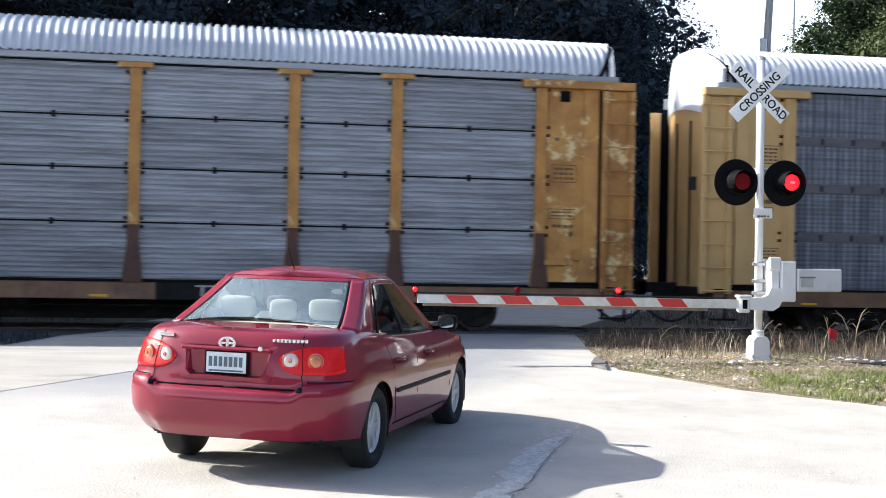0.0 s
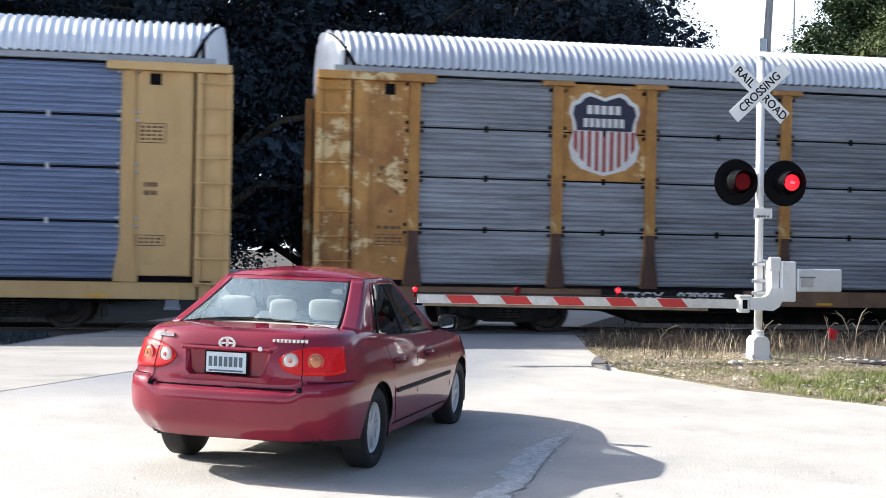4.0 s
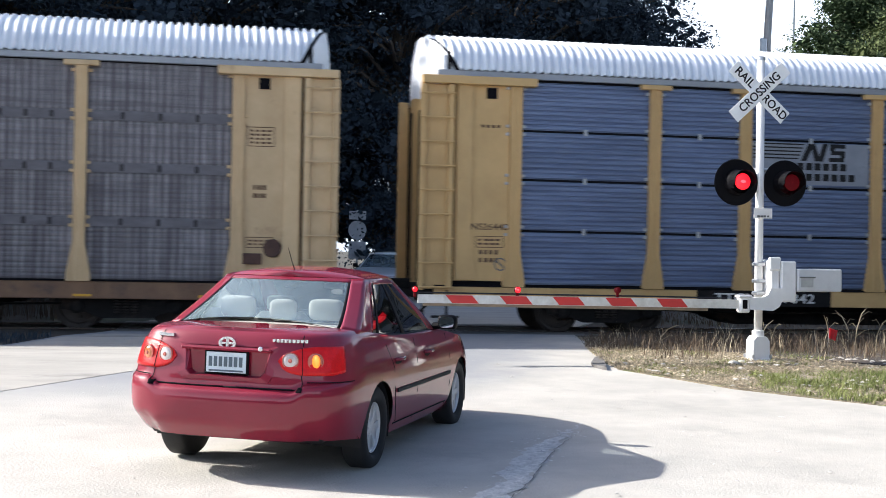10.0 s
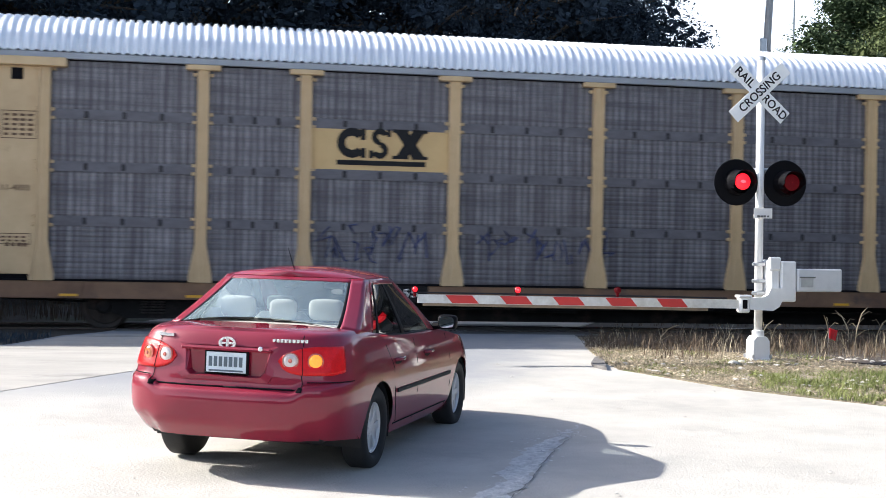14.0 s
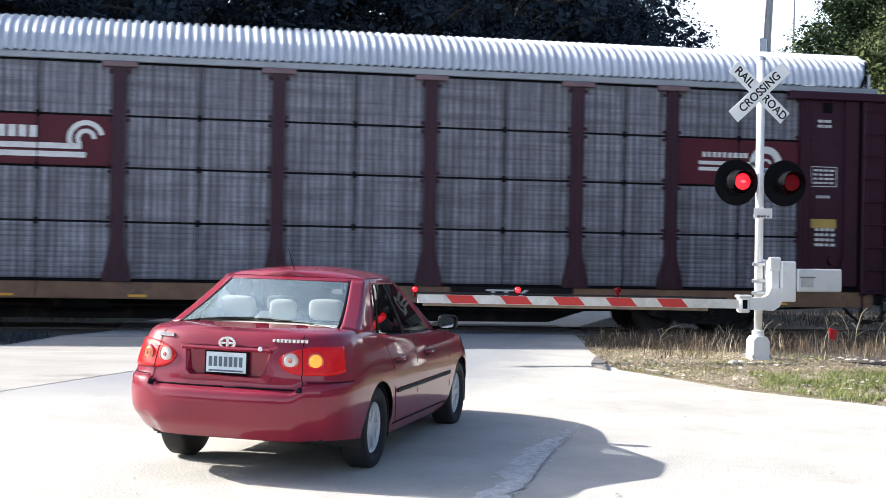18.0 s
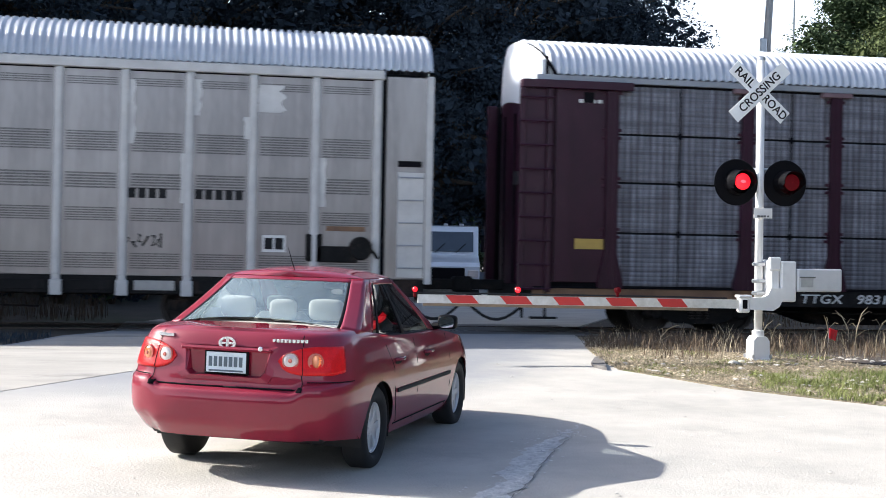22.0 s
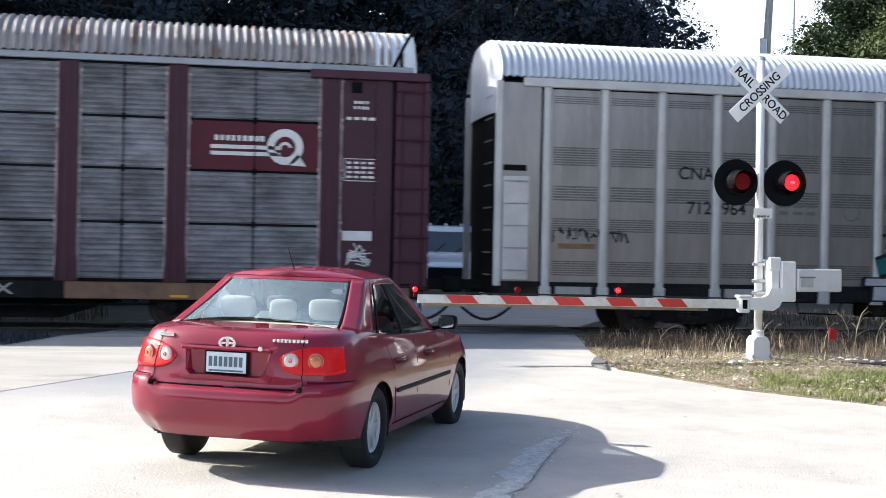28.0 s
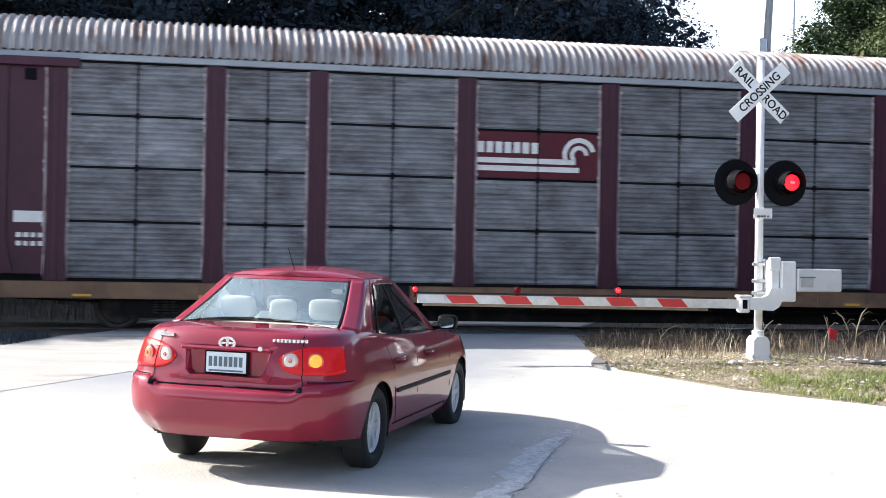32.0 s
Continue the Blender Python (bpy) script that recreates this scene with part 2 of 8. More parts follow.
M["label_yellow"] = mat("yellow_placard", (0.50, 0.34, 0.08), (0.42, 0.28, 0.07), 5, 0.6)
M["reflector"] = mat("yellow_reflective_tape", (0.75, 0.40, 0.02), (0.65, 0.34, 0.02), 5, 0.35)
M["signal_red"] = mat("red_stripe", (0.62, 0.035, 0.03), (0.52, 0.03, 0.028), 5, 0.45)
M["steel"] = mat("galvanised_steel", (0.47, 0.49, 0.51), (0.36, 0.375, 0.39), 6, 0.4, 0.7, 0.05)
M["lamp_black"] = mat("black_signal_housing", (0.007, 0.007, 0.009), (0.005, 0.005, 0.006), 5, 0.5, spec=0.06)
M["lens_off"] = mat("unlit_red_lens", (0.06, 0.004, 0.007), (0.045, 0.003, 0.006), 40, 0.6, spec=0.1, emit=(1, 0.02, 0.03, 0.02))
M["lens_on"] = mat("lit_red_lens", (0.7, 0.02, 0.02), (0.6, 0.02, 0.02), 40, 0.3, emit=(1.0, 0.008, 0.02, 0.75))
M["lens_core"] = mat("lit_red_core", (0.9, 0.2, 0.15), (0.8, 0.2, 0.15), 40, 0.3, emit=(1.0, 0.04, 0.06, 1.5))
M["pole"] = mat("weathered_pole_wood", (0.42, 0.41, 0.39), (0.30, 0.29, 0.275), 3, 0.9, 0, 0.4, 30, (6, 6, 0.6))
M["bark"] = mat("bark", (0.12, 0.09, 0.065), (0.06, 0.047, 0.035), 5, 0.95, 0, 0.9, 14, (3, 3, 0.6))
def leaf_mat(name, a, b, spread=0.45):
    m = mat(name, a, b, 0.35, 0.85, 0, 0, vary=0.1, spec=0.08)
    n, l = m.node_tree.nodes, m.node_tree.links
    p = n["Principled BSDF"]
    src = p.inputs["Base Color"].links[0].from_socket
    ge = n.new("ShaderNodeNewGeometry")
    mr = n.new("ShaderNodeMapRange")
    mr.inputs[3].default_value, mr.inputs[4].default_value = 1 - spread, 1 + spread
    l.new(ge.outputs["Random Per Island"], mr.inputs[0])
    hs = n.new("ShaderNodeHueSaturation")
    l.new(mr.outputs[0], hs.inputs["Value"])
    l.new(src, hs.inputs["Color"])
    l.new(hs.outputs[0], p.inputs["Base Color"])
    return m
# shade is put into the blue-dark leaf colour, sun into the lit one
M["leaf_shaded"] = leaf_mat("shade_toned_foliage", (0.042, 0.058, 0.076), (0.030, 0.042, 0.055), 0.3)
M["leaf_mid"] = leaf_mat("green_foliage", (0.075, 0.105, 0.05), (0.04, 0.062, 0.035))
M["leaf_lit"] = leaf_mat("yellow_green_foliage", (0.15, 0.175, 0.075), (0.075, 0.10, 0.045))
M["straw"] = leaf_mat("dead_stalks", (0.48, 0.41, 0.29), (0.29, 0.24, 0.16))
M["brown_stalk"] = leaf_mat("brown_dead_stalks", (0.22, 0.165, 0.115), (0.11, 0.08, 0.055))
M["dead_leaf"] = leaf_mat("dead_leaves", (0.52, 0.45, 0.33), (0.28, 0.22, 0.15), 0.5)
M["grass"] = leaf_mat("grass_blades", (0.27, 0.29, 0.11), (0.15, 0.185, 0.065))

# ---- mesh helpers ----
def box(bm, x0, x1, y0, y1, z0, z1, c=0.0):
    """A box, its edges chamfered by c."""
    if c <= 0:
        v = [bm.verts.new((x, y, z)) for x in (x0, x1) for y in (y0, y1) for z in (z0, z1)]
        for f in ((0, 1, 3, 2), (4, 6, 7, 5), (0, 4, 5, 1), (2, 3, 7, 6), (0, 2, 6, 4), (1, 5, 7, 3)):
            bm.faces.new([v[i] for i in f])
        return v
    c = min(c, (x1 - x0) * 0.45, (y1 - y0) * 0.45, (z1 - z0) * 0.45)
    V = {}
    for ix, x in enumerate((x0, x1)):
        for iy, y in enumerate((y0, y1)):
            for iz, z in enumerate((z0, z1)):
                sx, sy, sz = (1, -1)[ix], (1, -1)[iy], (1, -1)[iz]
                V[ix, iy, iz, 0] = bm.verts.new((x, y + c * sy, z + c * sz))
                V[ix, iy, iz, 1] = bm.verts.new((x + c * sx, y, z + c * sz))
                V[ix, iy, iz, 2] = bm.verts.new((x + c * sx, y + c * sy, z))
    out = list(V.values())
    A = (0, 1)
    for i in A:
        bm.faces.new([V[i, a, b, 0] for a, b in ((0, 0), (1, 0), (1, 1), (0, 1))])
        bm.faces.new([V[a, i, b, 1] for a, b in ((0, 0), (1, 0), (1, 1), (0, 1))])
        bm.faces.new([V[a, b, i, 2] for a, b in ((0, 0), (1, 0), (1, 1), (0, 1))])
        for j in A:
            bm.faces.new([V[i, j, 0, 0], V[i, j, 1, 0], V[i, j, 1, 1], V[i, j, 0, 1]])
            bm.faces.new([V[i, 0, j, 0], V[i, 1, j, 0], V[i, 1, j, 2], V[i, 0, j, 2]])
            bm.faces.new([V[0, i, j, 1], V[1, i, j, 1], V[1, i, j, 2], V[0, i, j, 2]])
            for k in A:
                bm.faces.new([V[i, j, k, q] for q in (0, 1, 2)])
    return out


def tube(bm, a, b, r, r2=None, n=10, caps=True):
    """A round bar from a to b."""
    a, b = Vector(a), Vector(b)
    r2 = r if r2 is None else r2
    q = (b - a).to_track_quat("Z", "Y")
    rings = []
    for p, rr in ((a, r), (b, r2)):
        rings.append([bm.verts.new(p + q @ Vector((rr * math.cos(t), rr * math.sin(t), 0))) for t in [2 * math.pi * i / n for i in range(n)]])
    for i in range(n):
        bm.faces.new((rings[0][i], rings[0][(i + 1) % n], rings[1][(i + 1) % n], rings[1][i]))
    if caps:
        bm.faces.new(rings[0][::-1])
        bm.faces.new(rings[1])
    return rings


def path_tube(bm, pts, r, n=8):
    pts = [Vector(p) for p in pts]
    rings = []
    for i, p in enumerate(pts):
        d = pts[min(i + 1, len(pts) - 1)] - pts[max(i - 1, 0)]
        q = d.to_track_quat("Z", "Y")
        rr = r[i] if isinstance(r, (list, tuple)) else r
        rings.append([bm.verts.new(p + q @ Vector((rr * math.cos(t), rr * math.sin(t), 0))) for t in [2 * math.pi * k / n for k in range(n)]])
    for a, b in zip(rings, rings[1:]):
        for i in range(n):
            bm.faces.new((a[i], a[(i + 1) % n], b[(i + 1) % n], b[i]))
    bm.faces.new(rings[0][::-1])
    bm.faces.new(rings[-1])


def lathe(bm, profile, axis="y", n=24, at=(0, 0, 0)):
    """Turns a profile of (along, radius) round an axis."""
    rings = []
    for d, r in profile:
        ring = []
        for i in range(n):
            t = 2 * math.pi * i / n
            c, s = r * math.cos(t), r * math.sin(t)
            p = {"x": (d, c, s), "y": (c, d, s), "z": (c, s, d)}[axis]
            ring.append(bm.verts.new((p[0] + at[0], p[1] + at[1], p[2] + at[2])))
        rings.append(ring)
    for a, b in zip(rings, rings[1:]):
        for i in range(n):
            bm.faces.new((a[i], a[(i + 1) % n], b[(i + 1) % n], b[i]))
    bm.faces.new(rings[0][::-1])
    bm.faces.new(rings[-1])


def prism(bm, pts, a, b, axis="y"):
    """Pulls a flat outline along an axis from a to b. The outline is in the other two axes, in order."""
    def put(p, d):
        return {"x": (d, p[0], p[1]), "y": (p[0], d, p[1]), "z": (p[0], p[1], d)}[axis]
    lo = [bm.verts.new(put(p, a)) for p in pts]
    hi = [bm.verts.new(put(p, b)) for p in pts]
    n = len(pts)
    for i in range(n):
        bm.faces.new((lo[i], lo[(i + 1) % n], hi[(i + 1) % n], hi[i]))
    bm.faces.new(lo[::-1])
    bm.faces.new(hi)


def sheet(bm, f, nu, nv):
    """A grid of points f(u, v), u and v from 0 to 1."""
    g = [[bm.verts.new(f(i / nu, j / nv)) for j in range(nv + 1)] for i in range(nu + 1)]
    for i in range(nu):
        for j in range(nv):
            bm.faces.new((g[i][j], g[i + 1][j], g[i + 1][j + 1], g[i][j + 1]))
    return g


def mesh_of(name, bm, material, smooth=False, fix=True):
    if fix:
        bmesh.ops.recalc_face_normals(bm, faces=bm.faces)
    me = bpy.data.meshes.new(name)
    bm.to_mesh(me)
    bm.free()
    me.materials.append(material)
    if smooth:
        me.polygons.foreach_set("use_smooth", [True] * len(me.polygons))
    return me


def part(name, bm, material, parent, label="", smooth=False, at=None):
    me = bm if isinstance(bm, bpy.types.Mesh) else mesh_of(name, bm, material, smooth)
    ob = new(name, me)
    ob.parent = parent
    if at is not None:
        ob.matrix_basis = at
    if label:
        tagged(ob, label)
    return ob


def thing(name, label, category, at=None, group="", kind=""):
    ob = new(name)
    ob.empty_display_size = 0.1
    if at is not None:
        ob.matrix_basis = at
    return tagged(ob, label, category, group, kind)


def structure(name, bm, material, label, category, smooth=False):
    ob = new(name, bm if isinstance(bm, bpy.types.Mesh) else mesh_of(name, bm, material, smooth))
    return tagged(ob, label, category, kind="structure")


def letters(text, size, material, parent, at, name="lettering", align="CENTER", squash=1.0, thick=0.003, label="", space=1.0, slant=0.0):
    """Words in the built-in font, as a mesh; they lie in the local xy plane of at."""
    cu = bpy.data.curves.new("words", "FONT")
    cu.body, cu.size, cu.align_x, cu.align_y, cu.extrude = text, size, align, "CENTER", thick
    cu.offset = size * 0.012
    cu.space_character, cu.shear = space, slant
    ob = new("words", cu)
    bpy.context.view_layer.update()
    me = bpy.data.meshes.new_from_object(ob.evaluated_get(bpy.context.evaluated_depsgraph_get()))
    bpy.data.objects.remove(ob)
    bpy.data.curves.remove(cu)
    me.materials.clear()
    me.materials.append(material)
    me.transform(Matrix.Diagonal((squash, 1, 1, 1)))
    return part(name, me, material, parent, label, at=at)


def bars(bm, x0, x1, z0, z1, y, rows=2, cols=4, fill=0.62, depth=0.004, seed=1):
    """Rows of plain bars that stand for small writing, on a plane that faces -y."""
    rnd = random.Random(seed)
    h = (z1 - z0) / rows
    for r in range(rows):
        x = x0
        w = (x1 - x0) / cols
        for c in range(cols):
            ww = w * rnd.uniform(0.55, 0.88)
            box(bm, x, x + ww, y - depth, y, z0 + r * h + h * (1 - fill) / 2, z0 + r * h + h * (1 + fill) / 2)
            x += w


# ---- ground ----
def smooth01(t):
    t = max(0.0, min(1.0, t))
    return t * t * (3 - 2 * t)


RAIL_Z = 0.16
SIDE_Y = 23.27          # near face of the train
LINE_Y = SIDE_Y + 1.5   # middle of the track


def gz(x, y):
    """Height of the ground: level where the car stands, rising gently to the track."""
    return 0.135 * smooth01((y - 10.5) / 8.5)


def inside(p, poly):
    x, y = p
    hit = False
    for (x0, y0), (x1, y1) in zip(poly, poly[1:] + poly[:1]):
        if (y0 > y) != (y1 > y) and x < (x1 - x0) * (y - y0) / (y1 - y0) + x0:
            hit = not hit
    return hit


def ground_patch(name, outline, lift, material, label, category, cell=0.5, rough=0.0, drop=0.06):
    """A paved piece: the outline filled, draped on the ground, with a rim that goes down into it."""
    bm = bmesh.new()
    pts = []
    for (x0, y0), (x1, y1) in zip(outline, outline[1:] + outline[:1]):
        n = max(1, int(math.hypot(x1 - x0, y1 - y0) / cell))
        pts += [(x0 + (x1 - x0) * i / n, y0 + (y1 - y0) * i / n) for i in range(n)]
    rim = [bm.verts.new((x, y, 0)) for x, y in pts]
    face = bm.faces.new(rim)
    bmesh.ops.triangulate(bm, faces=[face])
    lo, hi = [min(p[i] for p in outline) for i in (0, 1)], [max(p[i] for p in outline) for i in (0, 1)]
    for axis in (0, 1):
        c = math.ceil(lo[axis] / cell) * cell
        while c < hi[axis]:
            co, no = [0, 0, 0], [0, 0, 0]
            co[axis], no[axis] = c + 0.0137, 1
            bmesh.ops.bisect_plane(bm, geom=bm.verts[:] + bm.edges[:] + bm.faces[:], plane_co=co, plane_no=no)
            c += cell if c > -20 and c < 45 else cell * 8
    for v in bm.verts:
        v.co.z = gz(v.co.x, v.co.y) + lift + (rough * noise.noise(v.co * 0.8) if rough else 0)
    edge = [e for e in bm.edges if e.is_boundary]
    ex = bmesh.ops.extrude_edge_only(bm, edges=edge)["geom"]
    for v in ex:
        if isinstance(v, bmesh.types.BMVert):
            v.co.z -= drop
    return structure(name, bm, material, label, category)


def make_ground():
    bm = bmesh.new()
    near = [i * 1.0 for i in range(-30, 51)]
    far = [60, 80, 110, 160, 240, 400, 700, 1200, 2200]
    xs = [-f for f in far[::-1]] + near + far
    ys = [-f for f in far[::-1]] + near + far
    g = [[bm.verts.new((x, y, gz(x, y) - 0.012 + 0.012 * noise.noise((x * 0.7, y * 0.7, 0)))) for y in ys] for x in xs]
    for i in range(len(xs) - 1):
        for j in range(len(ys) - 1):
            bm.faces.new((g[i][j], g[i + 1][j], g[i + 1][j + 1], g[i][j + 1]))
    structure("ground", bm, M["dirt"], "brown bare soil with weeds beside the railway", "ground", True)
    ground_patch("pavement", [(-26, -14), (26, -14), (26, 5.0), (9.6, 10.9), (7.39, 12.94), (6.22, 14.36), (5.4, 16.35), (5.6, 17.4), (6.3, 20.2), (6.9, 23.9),
                              (-1.55, 23.9), (-1.95, 22.8), (-2.44, 22.0), (-3.02, 19.9), (-6.5, 17.8), (-14, 16.0), (-26, 15)],
                 0.016, M["roadway"], "bleached light concrete roadway in sunlight", "road", 1.0)
    ground_patch("road_patch", [(-14, 10.6), (-6, 12.6), (-2.22, 14.27), (-0.97, 16.1), (0.4, 17.7), (1.3, 20.0), (1.6, 22.5), (-1.7, 22.5), (-2.3, 21.9), (-2.9, 19.8), (-6.4, 17.6), (-14, 15.8)],
                 0.021, M["old_asphalt"], "older grey asphalt strip along the roadway", "road", 1.0, 0, 0.008)
    ground_patch("far_road", [(-1.55, 25.7), (7.6, 25.7), (10.2, 31), (14.5, 38), (21, 47), (31, 62), (66, 120), (54, 126), (22, 62), (10, 46.5), (4.0, 38), (0.2, 31)],
                 0.016, M["old_asphalt"], "grey asphalt road beyond the crossing", "road", 1.0)
    # crossing surface between and beside the rails
    for y0, y1 in ((LINE_Y - 1.6, LINE_Y - 0.81), (LINE_Y - 0.66, LINE_Y + 0.66), (LINE_Y + 0.81, LINE_Y + 1.6)):
        bm = bmesh.new()
        box(bm, -1.7, 7.3, y0, y1, 0.0, RAIL_Z - 0.008, 0.012)
        structure("crossing_panel", bm, M["asphalt"], "dark asphalt crossing panel flush with the rails", "crossing panel")
    # ballast bed, left and right of the crossing
    for x0, x1 in ((-170, -1.72), (7.32, 170)):
        bm = bmesh.new()
        n = int((x1 - x0) / 1.5)
        def bed(u, v, x0=x0, x1=x1):
            y = LINE_Y + (v - 0.5) * 5.2
            h = RAIL_Z - 0.12 if abs(v - 0.5) < 0.33 else -0.06
            x = x0 + (x1 - x0) * u
            return (x, y, h + 0.02 * noise.noise((x * 1.3, y * 2, 3)))
        sheet(bm, bed, n, 12)
        structure("ballast", bm, M["ballast"], "dark stone ballast under the track", "ballast")
    # rails
    prof = [(-0.07, -0.17), (0.07, -0.17), (0.07, -0.155), (0.012, -0.135), (0.012, -0.045), (0.036, -0.03), (0.036, -0.004), (-0.036, -0.004), (-0.036, -0.03), (-0.012, -0.045), (-0.012, -0.135), (-0.07, -0.155)]
    for sgn in (-1, 1):
        rail = thing("rail", "rusty steel rail with a polished top", "rail", pose(0, LINE_Y + sgn * 0.7525, RAIL_Z), "rails of the track")
        rail["kind"] = "structure"
        bm = bmesh.new()
        prism(bm, prof, -170, 170, "x")
        part("rail_body", bm, M["rail"], rail)
        bm = bmesh.new()
        box(bm, -170, 170, -0.03, 0.03, -0.0039, 0.001, 0.0015)
        part("running_face", bm, M["rail_top"], rail)
    bm = bmesh.new()
    box(bm, -0.115, 0.115, -1.3, 1.3, -0.18, 0.0, 0.012)
    tie_mesh = mesh_of("tie", bm, M["tie"])
    track = thing("tie_row", "weathered wooden railway ties in dark ballast", "ties", pose(0, LINE_Y, 0), kind="structure")
    x = -34.0
    while x < 48:
        if not -1.9 < x < 7.5:
            ob = new("tie", tie_mesh)
            ob.parent = track
            ob.matrix_basis = pose(x, random.uniform(-0.04, 0.04), RAIL_Z - 0.165, 0, 0, random.uniform(-1, 1))
        x += 0.54


def scraps(name, spots, size, material, label, category, seed, lift=0.03, curl=0.4):
    """Small flat crooked pieces that lie about: leaves, chips, crumbs."""
    rnd = random.Random(seed)
    verts, faces = [], []
    for x, y in spots:
        r, el, a0, n, k = size * rnd.uniform(0.5, 1.6), rnd.uniform(0.3, 1), rnd.uniform(0, 6), 6, len(verts)
        z = gz(x, y) + lift
        c, q = math.cos(a0), math.sin(a0)
        for j in range(n):
            u, v = r * math.cos(6.283 * j / n) * rnd.uniform(0.6, 1.2), r * el * math.sin(6.283 * j / n) * rnd.uniform(0.6, 1.2)
            verts.append((x + u * c - v * q, y + u * q + v * c, z + r * curl * rnd.uniform(0, 0.8)))
        verts.append((x, y, z + r * curl))
        faces += [(k + j, k + (j + 1) % n, k + n) for j in range(n)]
    me = bpy.data.meshes.new(name)
    me.from_pydata(verts, [], faces)
    me.materials.append(material)
    return tagged(new(name, me), label, category, kind="stuff")


def road_details():
    # the broken joint where two slabs meet, filled with crumbled asphalt
    line = [(0.9, 6.2), (1.45, 7.4), (1.94, 8.4), (2.30, 9.2), (2.57, 9.92), (2.95, 10.75), (3.29, 11.37), (3.6, 11.9)]
    rnd = random.Random(21)
    def strip(name, wide, lift, material, label, jag, off=0.0):
        bm = bmesh.new()
        L, R = [], []
        for (x0, y0), (x1, y1) in zip(line, line[1:]):
            n = 24
            dx, dy = x1 - x0, y1 - y0
            q = math.hypot(dx, dy)
            for i in range(n):
                u = i / n
                x, y = x0 + dx * u, y0 + dy * u
                fade = 1.0 if y < 10.2 else max(0.12, 1 - (y - 10.2) / 1.6)
                for side, S in ((-1, L), (1, R)):
                    w = wide * fade * (1 + 0.75 * noise.noise((x * 3.1, y * 3.1, side * 5.0))) * side + off + jag * 3 * noise.noise((x * 6, y * 6, 2.0)) + rnd.gauss(0, jag * 0.12)
                    px, py = x + dy / q * w, y - dx / q * w
                    S.append(bm.verts.new((px, py, gz(px, py) + lift + 0.004 * noise.noise((px * 9, py * 9, 1.0)))))
        for i in range(len(L) - 1):
            bm.faces.new((L[i], L[i + 1], R[i + 1], R[i]))
        return structure(name, bm, material, label, "road joint")
    strip("slab_joint", 0.12, 0.021, M["joint_fill"], "pale crumbled filling of the broken slab joint", 0.03)
    strip("crack", 0.004, 0.027, M["gap_dirt"], "dark jagged crack along the slab joint", 0.010, 0.12)
    crumbs = []
    for (x0, y0), (x1, y1) in zip(line[:6], line[1:7]):
        crumbs += [(x0 + (x1 - x0) * u + rnd.gauss(0, 0.10), y0 + (y1 - y0) * u + rnd.gauss(0, 0.05)) for u in [rnd.random() for k in range(60)]]
    scraps("joint_crumbs", crumbs, 0.014, M["joint_fill"], "loose pale crumbs along the slab joint", "gravel", 31, 0.025)
    # the broken pavement edge at the verge's corner, its shadow a dark wedge
    bm = bmesh.new()
    prism(bm, [(5.25, 16.35), (5.40, 16.9), (5.72, 17.9), (5.98, 18.5), (5.86, 18.5), (5.56, 17.9), (5.26, 17.1), (5.18, 16.7)], 0.0, 0.165, "z")
    structure("pavement_edge", bm, M["edge_shadow"], "broken pavement edge, its shadow drawn as a dark wedge", "pavement edge")
    # grit and scraps on the slabs
    spots = [(rnd.uniform(-5, 8), rnd.uniform(5.5, 18)) for i in range(260)]
    scraps("grit", [(x, y) for x, y in spots if not (y > 16.5 and x > 5 or (y > 12 and x > 6.2))], 0.02, M["crumbled"], "scattered grit and leaf scraps on the pavement", "grit", 32, 0.0245)


M["joint_fill"] = mat("pale_joint_filling", (0.68, 0.67, 0.64), (0.42, 0.42, 0.41), 16, 0.95, 0, 0.8, 26, stain=(0.34, 0.35, 0.36), stain_scale=7, stain_at=0.60, stain_soft=0.06)
M["edge_shadow"] = mat("shadowed_edge", (0.20, 0.19, 0.18), (0.09, 0.085, 0.08), 9, 0.95, 0, 0.8, 30)
M["gap_dirt"] = mat("crack_dirt", (0.24, 0.23, 0.22), (0.15, 0.145, 0.14), 10, 0.95)
make_ground()
road_details()

# ---- the train ----
NEAR = -1.5
ROWS_Z = (0.905, 1.94, 2.91, 3.84, 4.79)
POSTS = [13.3 - d for d in (1.62, 4.38, 6.28, 9.12, 11.95, 14.78, 17.58, 20.36, 22.22, 24.98)]
FACE = lambda x, z, y=NEAR: pose(x, y, z, 90, 0, 0)


def ribbed_sheet(width, z0, z1, depth, pitch, material, name="side_panel"):
    """A sheet with level ribs, folded at the rim, 0.03 thick."""
    bm = bmesh.new()
    n = max(3, round((z1 - z0) / pitch))
    zs = []
    for i in range(n):
        h = (z1 - z0) / n
        for a, d in ((0.06, 0), (0.3, 1), (0.68, 1), (0.92, 0)):
            zs.append((z0 + (i + a) * h, d * depth))
    zs = [(z0, 0)] + zs + [(z1, 0)]
    for x, y in ((-width / 2, 0),):
        a = [bm.verts.new((-width / 2, -d, z)) for z, d in zs]
        b = [bm.verts.new((width / 2, -d, z)) for z, d in zs]
        for i in range(len(zs) - 1):
            bm.faces.new((a[i], b[i], b[i + 1], a[i + 1]))
        lo = [bm.verts.new((sx * width / 2, 0.05, z)) for z in (z0, z1) for sx in (-1, 1)]
        bm.faces.new((a[0], b[0], lo[1], lo[0]))
        bm.faces.new((a[-1], b[-1], lo[3], lo[2]))
        bm.faces.new([lo[0], lo[2]] + a[::-1])
        bm.faces.new([lo[1], lo[3]] + b[::-1])
    return mesh_of(name, bm, material)


